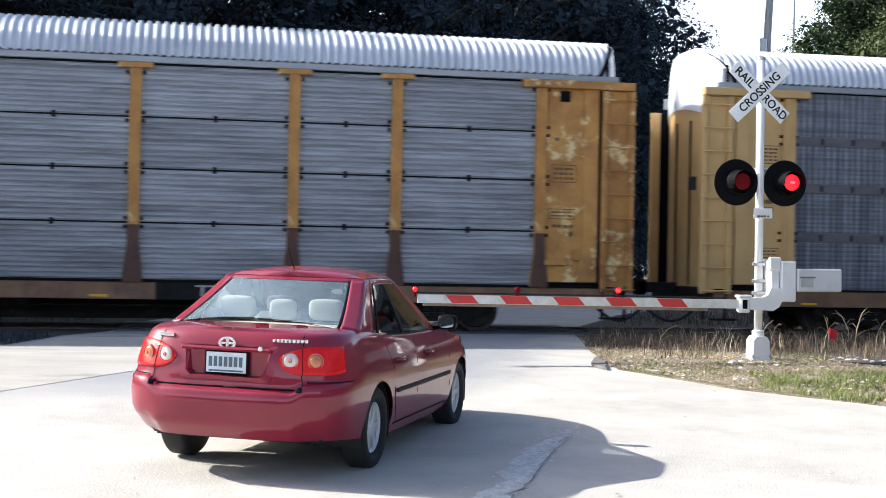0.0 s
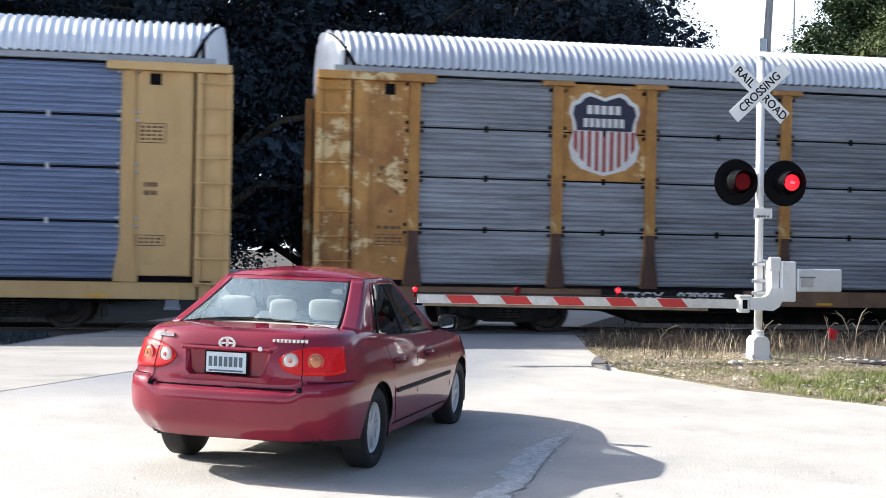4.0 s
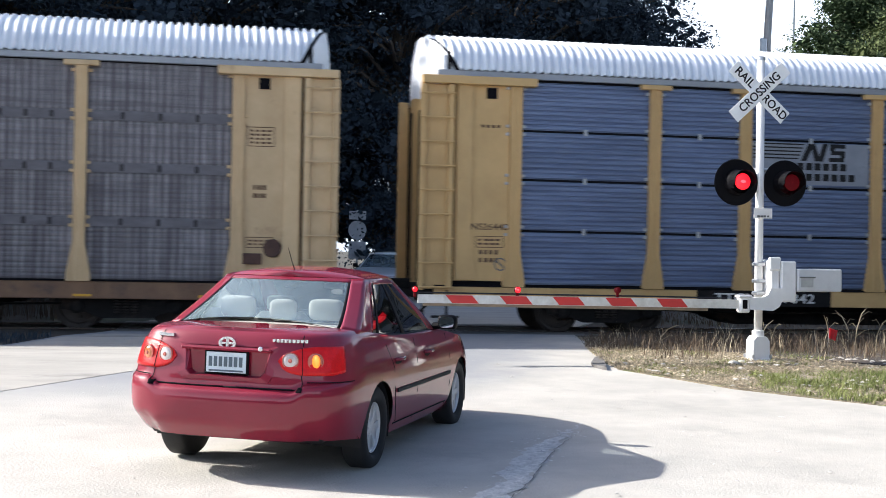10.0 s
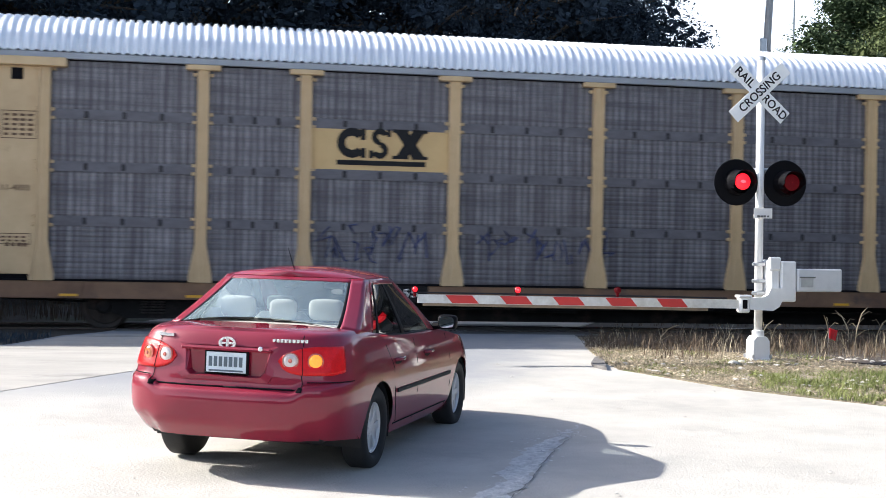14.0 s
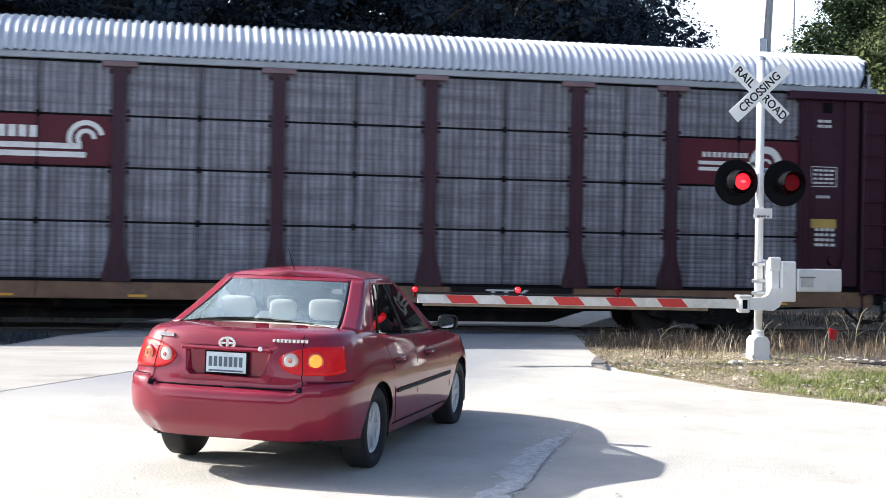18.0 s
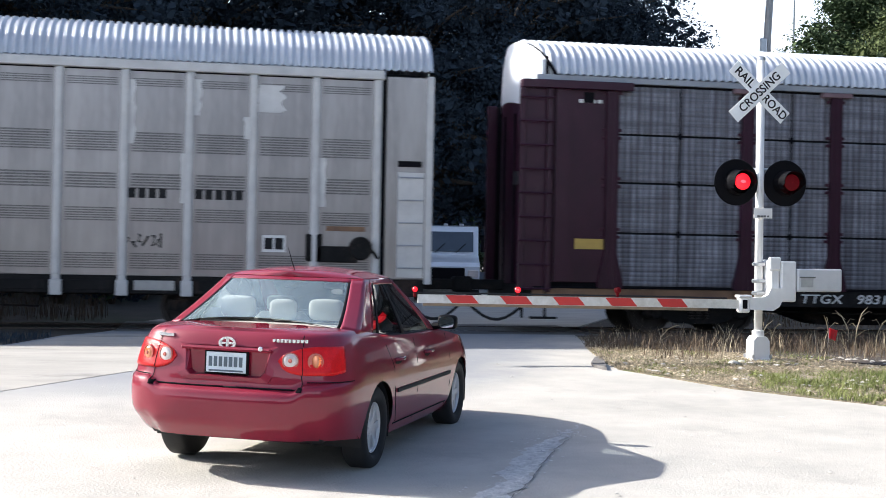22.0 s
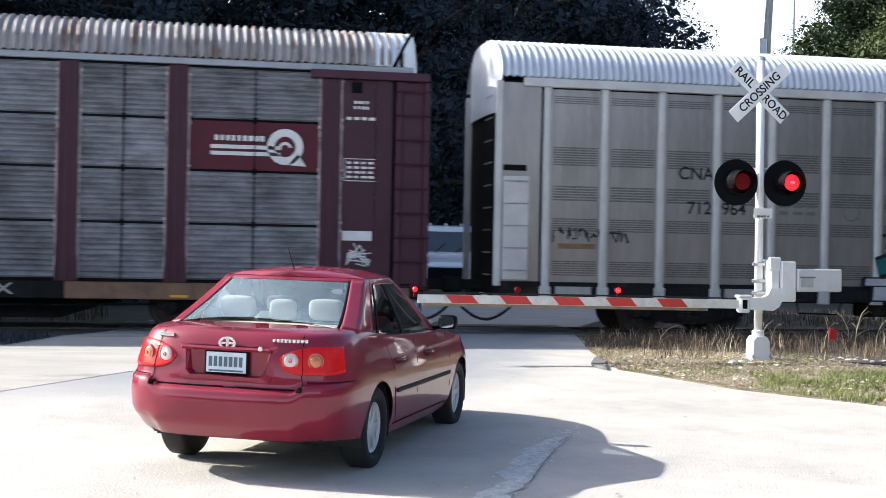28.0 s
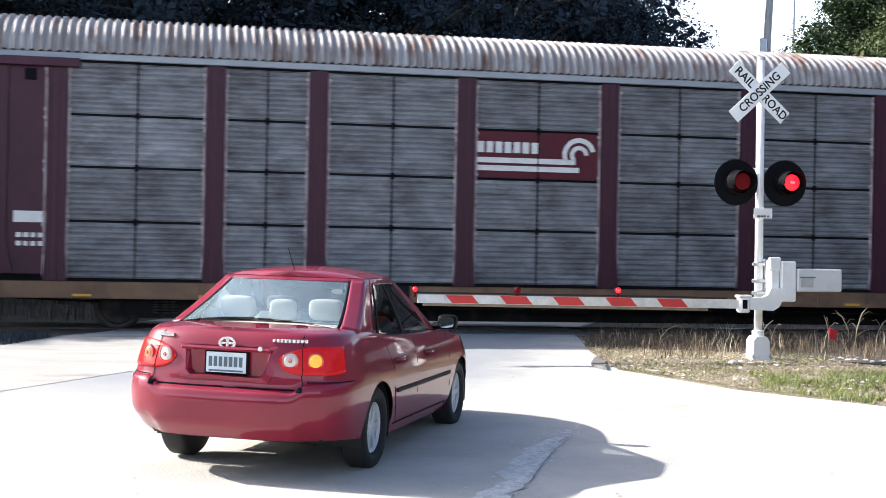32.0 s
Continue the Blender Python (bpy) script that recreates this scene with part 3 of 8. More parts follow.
def roof_point(y, z0=4.925, rise=0.775, half=1.5):
    u = min(1.0, abs(y) / half)
    return z0 + rise * (1 - u ** 2.3) ** (1 / 2.0)


def roof_sheet(x0, x1, pitch, depth, material, cut=False, z0=4.925, rise=0.775):
    """Corrugated roof arch; cut: its ends slant back towards the eaves."""
    bm = bmesh.new()
    n = round((x1 - x0) / pitch)
    xs = []
    for i in range(n):
        for a, d in ((0.0, 0.0), (0.13, 0.12), (0.26, 0.5), (0.38, 0.88), (0.5, 1.0), (0.62, 0.88), (0.74, 0.5), (0.87, 0.12)):
            xs.append((x0 + (i + a) * (x1 - x0) / n, d))
    xs.append((x1, 0))
    ang = [math.pi * j / 22 for j in range(23)]
    cols = []
    for x, d in xs:
        ring = []
        for t in ang:
            y = -1.5 * math.cos(t)
            z = roof_point(y, z0, rise)
            nv = Vector((0, y / 1.5 * 0.8, 0.35 + abs(math.sin(t)))).normalized()
            if cut:
                e = x1 - 0.52 * (1 - math.sin(t)) ** 0.8
                d2 = d if abs(x) < e else 0.0
                ring.append(bm.verts.new((max(-e, min(e, x)), y + nv.y * d2 * depth, z + nv.z * d2 * depth)))
                continue
            ring.append(bm.verts.new((x, y + nv.y * d * depth, z + nv.z * d * depth)))
        cols.append(ring)
    for a, b in zip(cols, cols[1:]):
        for j in range(22):
            bm.faces.new((a[j], b[j], b[j + 1], a[j + 1]))
    me = mesh_of("roof", bm, material, True, False)
    return me


def post_mesh(width, foot, cap, material):
    """A side post: a channel with raised edges, a middle rib and a flared foot, in one skin."""
    bm = bmesh.new()
    section = [(-1, 0.12), (-1, -0.022), (-0.76, -0.022), (-0.73, 0.0), (-0.24, 0.0), (-0.20, -0.012), (0.20, -0.012), (0.24, 0.0), (0.73, 0.0), (0.76, -0.022), (1, -0.022), (1, 0.12)]
    rings = [[bm.verts.new((x * half, y, z)) for x, y in section] for z, half in ((0.875, foot / 2), (1.0, foot / 2), (1.56, width / 2), (4.79, width / 2))]
    n = len(section)
    for a, b in zip(rings, rings[1:]):
        for i in range(n):
            bm.faces.new((a[i], a[(i + 1) % n], b[(i + 1) % n], b[i]))
    bm.faces.new(rings[0])
    bm.faces.new(rings[-1])
    return mesh_of("post", bm, material)


def bolt_mesh(width, material):
    bm = bmesh.new()
    box(bm, -0.03, 0.03, 0.02, 0.085, -0.03, 0.03, 0.01)
    me = mesh_of("bolt", bm, material)
    return [(me, sx * (width / 2 + 0.045), z + dz) for z in ROWS_Z[1:4] + (4.63,) for sx in (-1, 1) for dz in ((-0.075, 0.075) if z < 4.6 else (0,))]


def arc(cx, cz, r0, r1, a0, a1, n=14):
    pts = [(cx + r1 * math.cos(a), cz + r1 * math.sin(a)) for a in [a0 + (a1 - a0) * i / n for i in range(n + 1)]]
    pts += [(cx + r0 * math.cos(a), cz + r0 * math.sin(a)) for a in [a1 + (a0 - a1) * i / n for i in range(n + 1)]]
    return pts


def bogie(car, x0, materials):
    """A two-axle truck: side frames with springs, bolster, and its two wheelsets, which turn."""
    bg = part("bogie", mesh_of("bogie", bolster_bm(), materials["black"]), materials["black"], car, "black cast-steel truck bolster", at=pose(x0, 0, 0))
    for sy in (-1, 1):
        bm = bmesh.new()
        out = [(-1.15, 0.52), (-1.15, 0.36), (-0.7, 0.30), (-0.45, 0.20), (0.45, 0.20), (0.7, 0.30), (1.15, 0.36), (1.15, 0.52), (0.65, 0.62), (0.3, 0.76), (-0.3, 0.76), (-0.65, 0.62)]
        prism(bm, out, sy * 1.02, sy * 1.16)
        part("side_frame", bm, M["black"], bg)
        bm = bmesh.new()
        for dx in (-0.15, 0.0, 0.15):
            for i in range(5):
                z = 0.29 + i * 0.05
                lathe(bm, [(z, 0.055), (z + 0.028, 0.062), (z + 0.03, 0.03)], "z", 8, (dx, sy * 1.18, 0))
        tagged(part("spring_nest", bm, M["wheel"], bg), kind="stuff")
        for dx in (-0.865, 0.865):
            bm = bmesh.new()
            lathe(bm, [(sy * 1.0, 0.14), (sy * 1.2, 0.14), (sy * 1.24, 0.09)], "y", 12, (dx, 0, 0.42))
            part("bearing", bm, M["black"], bg)
    sets = []
    for dx in (-0.865, 0.865):
        bm = bmesh.new()
        tube(bm, (0, -1.0, 0), (0, 1.0, 0), 0.085, n=10)
        ws = part("wheelset", bm, M["wheel"], car, at=pose(x0 + dx, 0, 0.42))
        for sy in (-1, 1):
            bm = bmesh.new()
            lathe(bm, [(sy * 0.69, 0.455), (sy * 0.715, 0.455), (sy * 0.725, 0.425), (sy * 0.82, 0.418), (sy * 0.82, 0.35), (sy * 0.77, 0.33), (sy * 0.77, 0.15), (sy * 0.82, 0.13), (sy * 0.84, 0.10)], "y", 30)
            part("wheel", bm, M["wheel"], ws)
            bm = bmesh.new()
            for k in range(4):
                a = k * math.pi / 2
                box(bm, 0.22 * math.cos(a) - 0.035, 0.22 * math.cos(a) + 0.035, sy * 0.775 - 0.02, sy * 0.775 + 0.02, 0.22 * math.sin(a) - 0.035, 0.22 * math.sin(a) + 0.035, 0.01)
            part("wheel_lug", bm, M["wheel"], ws)
        sets.append(ws)
    return sets


def bolster_bm():
    bm = bmesh.new()
    box(bm, -0.22, 0.22, -1.1, 1.1, 0.30, 0.55, 0.03)
    return bm


def couplings(car, ends):
    for sgn, xe in ends:
        bm = bmesh.new()
        box(bm, min(sgn * 12.9, xe), max(sgn * 12.9, xe), -0.09, 0.09, 0.78, 0.98, 0.02)
        box(bm, xe - 0.13, xe + 0.13, -0.16, 0.16, 0.72, 1.04, 0.05)
        part("coupler", bm, M["black"], car, "black knuckle coupler")
        bm = bmesh.new()
        pts = [(sgn * 13.0, -0.45, 0.62)]
        for i in range(1, 9):
            u = i / 8
            pts.append((sgn * 13.0 + (xe - sgn * 13.0) * u, -0.45 + 0.15 * u, 0.62 - 0.42 * math.sin(math.pi * u * 0.92)))
        path_tube(bm, pts, 0.03, 7)
        part("brake_hose", bm, M["rubber"], car, "hanging black rubber brake hose")
        bm = bmesh.new()
        tube(bm, (sgn * 13.15, -1.25, 0.72), (sgn * 13.15, -0.2, 0.70), 0.016, n=6)
        tube(bm, (sgn * 13.15, -1.25, 0.72), (sgn * 13.15, -1.25, 0.55), 0.016, n=6)
        part("cut_lever", bm, M["black"], car)


def end_section(car, sgn, X, paint, ladder_label, markings):
    """One end of the side: end panel, posts, ladder plate with rungs, end wall with its far wing."""
    s = sgn
    dome = 0.45
    lo, hi = sorted((s * 11.74, s * 12.84))
    bm = bmesh.new()
    box(bm, lo, hi, NEAR + 0.05, NEAR + 0.11, 0.98, 4.70, 0.01)
    part("end_panel", bm, X, car)
    bm = bmesh.new()
    a, b = sorted((s * 12.52, s * 12.80))
    prism(bm, [(a, 4.7), (a, 1.56), (a - 0.14 * (s > 0), 1.0), (b + 0.14 * (s < 0), 1.0), (b, 1.56), (b, 4.7)], NEAR + 0.0, NEAR + 0.049)
    part("frame_channel", bm, X, car)
    bm = bmesh.new()
    a, b = sorted((s * 12.05, s * 12.25))
    box(bm, a, b, NEAR + 0.03, NEAR + 0.049, 4.42, 4.62, 0.004)
    part("vent_hole", bm, M["gap"], car)
    # top rail over the end
    a, b = sorted((s * 11.3, s * 13.5))
    bm = bmesh.new()
    box(bm, a, b, NEAR - 0.11, NEAR + 0.12, 4.66, 4.815, 0.012)
    part("top_rail", bm, X, car)
    # ladder
    a, b = sorted((s * 12.9, s * 13.5))
    bm = bmesh.new()
    box(bm, a, b, NEAR + 0.03, NEAR + 0.075, 0.82, 4.655, 0.01)
    plate = part("ladder_plate", bm, X, car)
    for x in (a - 0.02, b - 0.09):
        bm = bmesh.new()
        box(bm, x, x + 0.11, NEAR - 0.07, NEAR + 0.029, 0.80, 4.655, 0.012)
        part("ladder_rail", bm, X, plate)
    for i in range(9):
        z = 0.86 + i * 0.452
        bm = bmesh.new()
        tube(bm, (a - 0.03, NEAR - 0.105, z), (b + 0.03, NEAR - 0.105, z), 0.019, n=6)
        part("rung", bm, X, plate)
    bm = bmesh.new()
    a2, b2 = sorted((s * 12.84, s * 12.9))
    box(bm, a2, b2, NEAR + 0.06, NEAR + 0.3, 1.0, 4.70)
    part("door_gap", bm, M["gap"], car)
    # curved end doors and wall
    bm = bmesh.new()
    def wall(u, v):
        y = -1.42 + 2.84 * u
        top = 4.28 + 0.30 * (1 - abs(y / 1.42) ** 2)
        bow = dome * (1 - abs(y / 1.42) ** 2.6)
        return (s * (12.98 + bow), y, 0.85 + (top - 0.85) * v)
    sheet(bm, wall, 20, 6)
    part("end_door", bm, X, car, smooth=True)
    for y in (-0.62, 0.0, 0.62):
        bm = bmesh.new()
        xx = s * (12.985 + dome * (1 - abs(y / 1.42) ** 2.6))
        box(bm, min(xx, xx + s * 0.03), max(xx, xx + s * 0.03), y - 0.012, y + 0.012, 0.95, 4.25)
        part("door_seam", bm, M["gap"], car)
    bm = bmesh.new()
    box(bm, min(s * 13.3, s * 13.5), max(s * 13.3, s * 13.5), 1.38, 1.5, 0.9, 4.62, 0.015)
    part("far_wing", bm, X, car)
    bm = bmesh.new()
    box(bm, min(s * 12.95, s * 13.3), max(s * 12.95, s * 13.3), 1.41, 1.45, 0.9, 4.6)
    part("door_gap", bm, M["gap"], car)
    bm = bmesh.new()
    xx = sorted((s * (12.98 + 0.70 * dome), s * (12.98 + 0.93 * dome)))
    box(bm, xx[0], xx[1], -0.80, -0.52, 2.85, 3.12, 0.01)
    part("door_latch", bm, M["clip_grey"], car)
    bm = bmesh.new()
    def hood(u, v):
        y = -1.40 + 2.80 * u
        low = 4.22 + 0.30 * (1 - abs(y / 1.40) ** 2)
        bow = dome * (1 - abs(y / 1.42) ** 2.6) * (1 - 0.22 * v ** 3)
        return (s * (13.0 + bow), y, low + (roof_point(y) + 0.01 - low) * v)
    sheet(bm, hood, 20, 8)
    part("roof_hood", bm, M["roof_white"], car, "white sheet hood closing the roof end", True)
    # dark wedge under the roof's end
    bm = bmesh.new()
    def brace(u, v):
        t = math.pi / 2 * u
        y = -1.5 * math.cos(t)
        e = 13.3 - 0.52 * (1 - math.sin(t)) ** 0.8
        return (s * (e - 0.01 + 0.10 * (1 - 0.5 * u) * v), y + 0.004 + 0.01 * v, roof_point(y) + 0.004)
    sheet(bm, brace, 14, 2)
    tube(bm, (s * 12.98, NEAR + 0.06, 4.72), (s * 12.98, NEAR + 0.06, 5.28), 0.03, n=6)
    part("roof_brace", bm, M["gap"], car, "black slanted brace at the roof end")
    bm = bmesh.new()
    prism(bm, [(s * 12.6, 4.72), (s * 13.08, 4.72), (s * 13.08, 5.22), (s * 12.95, 5.22)], NEAR + 0.10, NEAR + 0.13)
    part("hood_side", bm, M["roof_white"], car)
    # step and buffer beam
    bm = bmesh.new()
    xx = sorted((s * 12.7, s * 13.45))
    box(bm, xx[0], xx[1], -1.4, 1.4, 0.62, 0.92, 0.03)
    part("end_beam", bm, M["black"], car)
    bm = bmesh.new()
    for x in (s * 12.95, s * 13.4):
        box(bm, x - 0.02, x + 0.02, NEAR + 0.02, NEAR + 0.08, 0.30, 0.92)
    box(bm, xx[0] + 0.22, xx[1] - 0.02, NEAR + 0.0, NEAR + 0.14, 0.28, 0.32)
    part("sill_step", bm, M["black"], car)
    # markings: boxes of small writing
    for kind, x, z, w, h, colour in markings:
        bm = bmesh.new()
        cx = s * x
        y = NEAR + 0.046
        if kind == "frame":
            t = 0.014
            box(bm, cx - w / 2, cx + w / 2, y - 0.004, y, z + h / 2 - t, z + h / 2)
            box(bm, cx - w / 2, cx + w / 2, y - 0.004, y, z - h / 2, z - h / 2 + t)
            box(bm, cx - w / 2, cx - w / 2 + t, y - 0.004, y, z - h / 2 + t, z + h / 2 - t)
            box(bm, cx + w / 2 - t, cx + w / 2, y - 0.004, y, z - h / 2 + t, z + h / 2 - t)
            bars(bm, cx - w / 2 + 0.05, cx + w / 2 - 0.04, z - h / 2 + 0.035, z + h / 2 - 0.035, y, max(1, int(h / 0.09)), 4, 0.5, 0.004, int(x * 100 + z * 10))
        elif kind == "plate":
            box(bm, cx - w / 2, cx + w / 2, y - 0.006, y, z - h / 2, z + h / 2, 0.002)
        else:
            bars(bm, cx - w / 2, cx + w / 2, z - h / 2, z + h / 2, y, max(1, int(h / 0.1)), 4, 0.55, 0.004, int(x * 100 + z * 10))
        tagged(part("stencil", bm, M[colour], car), kind="stuff")


def underframe(car, sill, black_spans, deep=0.16, x0=-13.2, x1=13.2):
    cuts = [x0] + sorted(c for b in black_spans for c in b) + [x1]
    for i, (a, b) in enumerate(zip(cuts, cuts[1:])):
        bm = bmesh.new()
        box(bm, a, b, NEAR + 0.03 - 0.004 * (i % 2), NEAR + 0.16, 0.56, 0.87, 0.01)
        part("side_sill", bm, M["black"] if i % 2 else sill, car)
    for x in (-11.2, -9.0, -3.4, -1.1, 1.3, 3.6, 9.0, 11.2):
        bm = bmesh.new()
        box(bm, x - 0.16, x + 0.16, NEAR + 0.018, NEAR + 0.024, 0.60, 0.645)
        part("reflective_tape", bm, M["reflector"], car)
    for x in (-12.6, -11.0, -9.2, -2.9, 0.2, 2.9, 9.2, 11.0, 12.6):
        bm = bmesh.new()
        box(bm, x - 0.035, x + 0.035, NEAR + 0.01, NEAR + 0.05, 0.56, 0.868, 0.008)
        part("sill_rib", bm, sill, car)
    bm = bmesh.new()
    box(bm, x0, x1, NEAR + 0.02, NEAR + 0.2, 0.87, 0.90)
    part("sill_ledge", bm, M["gap"], car)
    bm = bmesh.new()
    box(bm, x0, x1, 1.3, 1.47, 0.56, 0.96, 0.01)
    part("far_sill", bm, sill, car)
    bm = bmesh.new()
    box(bm, x0, x1, NEAR + 0.2, 1.3, 0.78, 0.90)
    part("deck", bm, M["black"], car)
    bm = bmesh.new()
    prism(bm, [(x0 + 0.3, 0.86), (x0 + 1.2, 0.62), (x0 + 5.0, 0.60), (x0 + 6.4, deep), (x1 - 6.4, deep), (x1 - 5.0, 0.60), (x1 - 1.2, 0.62), (x1 - 0.3, 0.86)], -0.42, 0.42)
    part("centre_sill", bm, M["black"], car)
    for x, w in ((-2.2, 0.55), (1.9, 0.4)):
        bm = bmesh.new()
        tube(bm, (x - w, -0.75, 0.52), (x + w, -0.75, 0.52), 0.17, n=14)
        part("brake_reservoir", bm, M["black"], car)
    bm = bmesh.new()
    path_tube(bm, [(x0 + 0.6, -0.9, 0.55), (x0 + 2, -1.0, 0.5), (x0 + 6.5, -0.95, 0.42), (0, -0.9, 0.44), (x1 - 6.5, -0.95, 0.42), (x1 - 2, -1.0, 0.5), (x1 - 0.6, -0.9, 0.55)], 0.022, 6)
    part("brake_pipe", bm, M["black"], car)
    for x in (-7.8, -5.2, -2.6, 0.0, 2.6, 5.2, 7.8):
        bm = bmesh.new()
        prism(bm, [(-1.3, 0.86), (1.3, 0.86), (0.42, 0.45), (-0.42, 0.45)], x - 0.04, x + 0.04, "x")
        part("cross_bearer", bm, M["black"], car)


WHEELS = []   # (wheelset, its pose in the car)
CARS = []     # (car, x of its middle at the start)


def autorack(k, label, paint, sheet_mats, roof_mat, sill, bolts, style):
    x0 = 7.717 - 28.55 * (k - 1) - 13.3 - (0.15 if k == 0 else 0)
    car = thing("autorack_car", label, "freight car", pose(x0, LINE_Y, RAIL_Z), "cars of the freight train")
    X = M[paint]
    bm = bmesh.new()
    box(bm, -12.95, 12.95, -1.40, 1.40, 0.90, 4.82)
    part("inner_wall", bm, M["gap"], car)
    bm = bmesh.new()
    box(bm, -12.95, 12.95, 1.40, 1.46, 1.03, 4.82, 0.01)
    part("far_wall", bm, M[sheet_mats[0]], car)
    underframe(car, M[sill], style.get("black", ()))
    # bays
    pw = style.get("post", 0.24)
    cache = {}
    bm = bmesh.new()
    box(bm, -0.035, 0.035, 0.04, 0.075, -0.06, 0.06, 0.008)
    clip = mesh_of("panel_clip", bm, M[style.get("clip_mat", "gap")])
    logo = style.get("logo", {})
    for b, (p1, p0) in enumerate(zip(POSTS, POSTS[1:])):
        w, mid = p1 - p0 - pw * 0.6, (p0 + p1) / 2
        for r in range(4):
            z0, z1 = ROWS_Z[r] + style.get("gap", 0.016), ROWS_Z[r + 1] - style.get("gap", 0.016)
            key = (round(w, 2), r)
            if (b, r) in logo.get("cells", {}):
                bm = bmesh.new()
                box(bm, -w / 2, w / 2, -0.02, 0.05, z0, z1, 0.006)
                part("side_panel", bm, M[logo["cells"][b, r]], car, at=pose(mid, NEAR + 0.085, 0))
                continue
            if key not in cache:
                cache[key] = ribbed_sheet(w, z0, z1, style.get("rib", 0.024), style.get("pitch", 0.095), M[sheet_mats[0]])
            part("side_panel", cache[key], None, car, at=pose(mid, NEAR + 0.085, 0))
        for z in ROWS_Z[1:4]:
            if style.get("band"):
                bm = bmesh.new()
                box(bm, mid - w / 2, mid + w / 2, NEAR + 0.062, NEAR + 0.071, z - 0.09, z + 0.09, 0.003)
                part("seam_band", bm, M["seam_band"], car)
            for dx in style.get("clips", (0,)):
                part("panel_clip", clip, None, car, at=pose(mid + dx * w, NEAR, z))
        if style.get("seam"):
            bm = bmesh.new()
            box(bm, mid - 0.012, mid + 0.012, NEAR + 0.052, NEAR + 0.07, 0.92, 4.78)
            part("panel_seam", bm, M["gap"], car)
    pm = post_mesh(pw, style.get("foot", 0.44), True, X)
    bo = bolt_mesh(pw, M[bolts])
    capw = style.get("cap", 0.31)
    for i, p in enumerate(POSTS):
        po = part("post", pm, None, car, at=pose(p, NEAR, 0))
        for me, bx, bz in bo:
            part("bolt", me, None, po, at=pose(bx, 0, bz))
        if style.get("edge_strip"):
            for sx in (-1, 1):
                bm = bmesh.new()
                box(bm, sx * (pw / 2 + 0.035) - 0.022, sx * (pw / 2 + 0.035) + 0.022, 0.035, 0.07, 0.93, 4.77, 0.004)
                part("edge_strip", bm, M["worn_edge"], po)
        if style.get("rusty_foot"):
            bm = bmesh.new()
            prism(bm, [(-pw / 2 - 0.002, 1.9), (-pw / 2 - 0.002, 1.56), (-0.172, 1.0), (-0.172, 0.875), (0.172, 0.875), (0.172, 1.0), (pw / 2 + 0.002, 1.56), (pw / 2 + 0.002, 1.9)], -0.026, -0.0225)
            part("rusty_foot", bm, M["rust"], po)
        if capw:
            bm = bmesh.new()
            box(bm, -capw, capw, -0.05, 0.12, 4.71, 4.805, 0.01)
            part("cap", bm, M[style.get("cap_mat", paint)], po)
    bm = bmesh.new()
    box(bm, -13.2, 13.2, NEAR + 0.005, NEAR + 0.09, 4.812, 4.93, 0.008)
    part("eave_rail", bm, M["eave"], car)
    bm = bmesh.new()
    box(bm, -13.2, 13.2, 1.4, 1.5, 4.7, 4.93, 0.008)
    part("far_eave", bm, M["eave"], car)
    part("roof", roof_sheet(-13.3, 13.3, style.get("roof_pitch", 0.156), 0.070, M[roof_mat], True), None, car, style.get("roof_label", ""))
    for end, x_in in style.get("cover", ()):
        bm = bmesh.new()
        sheet(bm, lambda u, v: (end * (x_in + (13.31 - 0.52 * (1 - math.sin(math.pi * v)) ** 0.8 - x_in) * u), -1.53 * math.cos(math.pi * v), roof_point(-1.5 * math.cos(math.pi * v)) + 0.055 * math.sin(math.pi * v) + 0.005), 3, 22)
        part("roof_cover", bm, M["roof_white"], car, "smooth white sheet over the roof end", True)
    for sgn in (-1, 1):
        end_section(car, sgn, X, paint, "", style.get("marks_left" if sgn < 0 else "marks_right", ()))
    couplings(car, ((-1, -14.2), (1, 14.2)))
    for x in (-9.75, 9.75):
        for ws in bogie(car, x, M):
            WHEELS.append((ws, ws.matrix_basis.copy()))
    CARS.append((car, x0))
    return car


def flat(car, name, outlines, material, y, label=""):
    """Painted shapes on the side of a car: outlines in (x, z)."""
    bm = bmesh.new()
    for o in outlines:
        prism(bm, o, y - 0.006, y)
    return part(name, bm, M[material], car, label)


def rect(x0, x1, z0, z1):
    return [(x0, z0), (x1, z0), (x1, z1), (x0, z1)]


STD_RIGHT = (("frame", 12.1, 3.55, 0.5, 0.36, "brown_mark"), ("frame", 12.1, 1.62, 0.5, 0.2, "brown_mark"), ("bars", 12.1, 2.55, 0.25, 0.3, "brown_mark"))
STD_LEFT = (("frame", 12.15, 1.72, 0.55, 0.22, "brown_mark"), ("bars", 12.15, 1.45, 0.4, 0.3, "brown_mark"), ("bars", 12.15, 3.9, 0.4, 0.1, "brown_mark"))
SMALL = lambda c: (("frame", 12.1, 3.15, 0.55, 0.40, c), ("bars", 12.1, 2.75, 0.3, 0.1, c), ("bars", 12.15, 1.95, 0.45, 0.4, c), ("bars", 12.1, 4.2, 0.3, 0.2, c), ("plate", 12.1, 2.22, 0.55, 0.18, "label_yellow"))


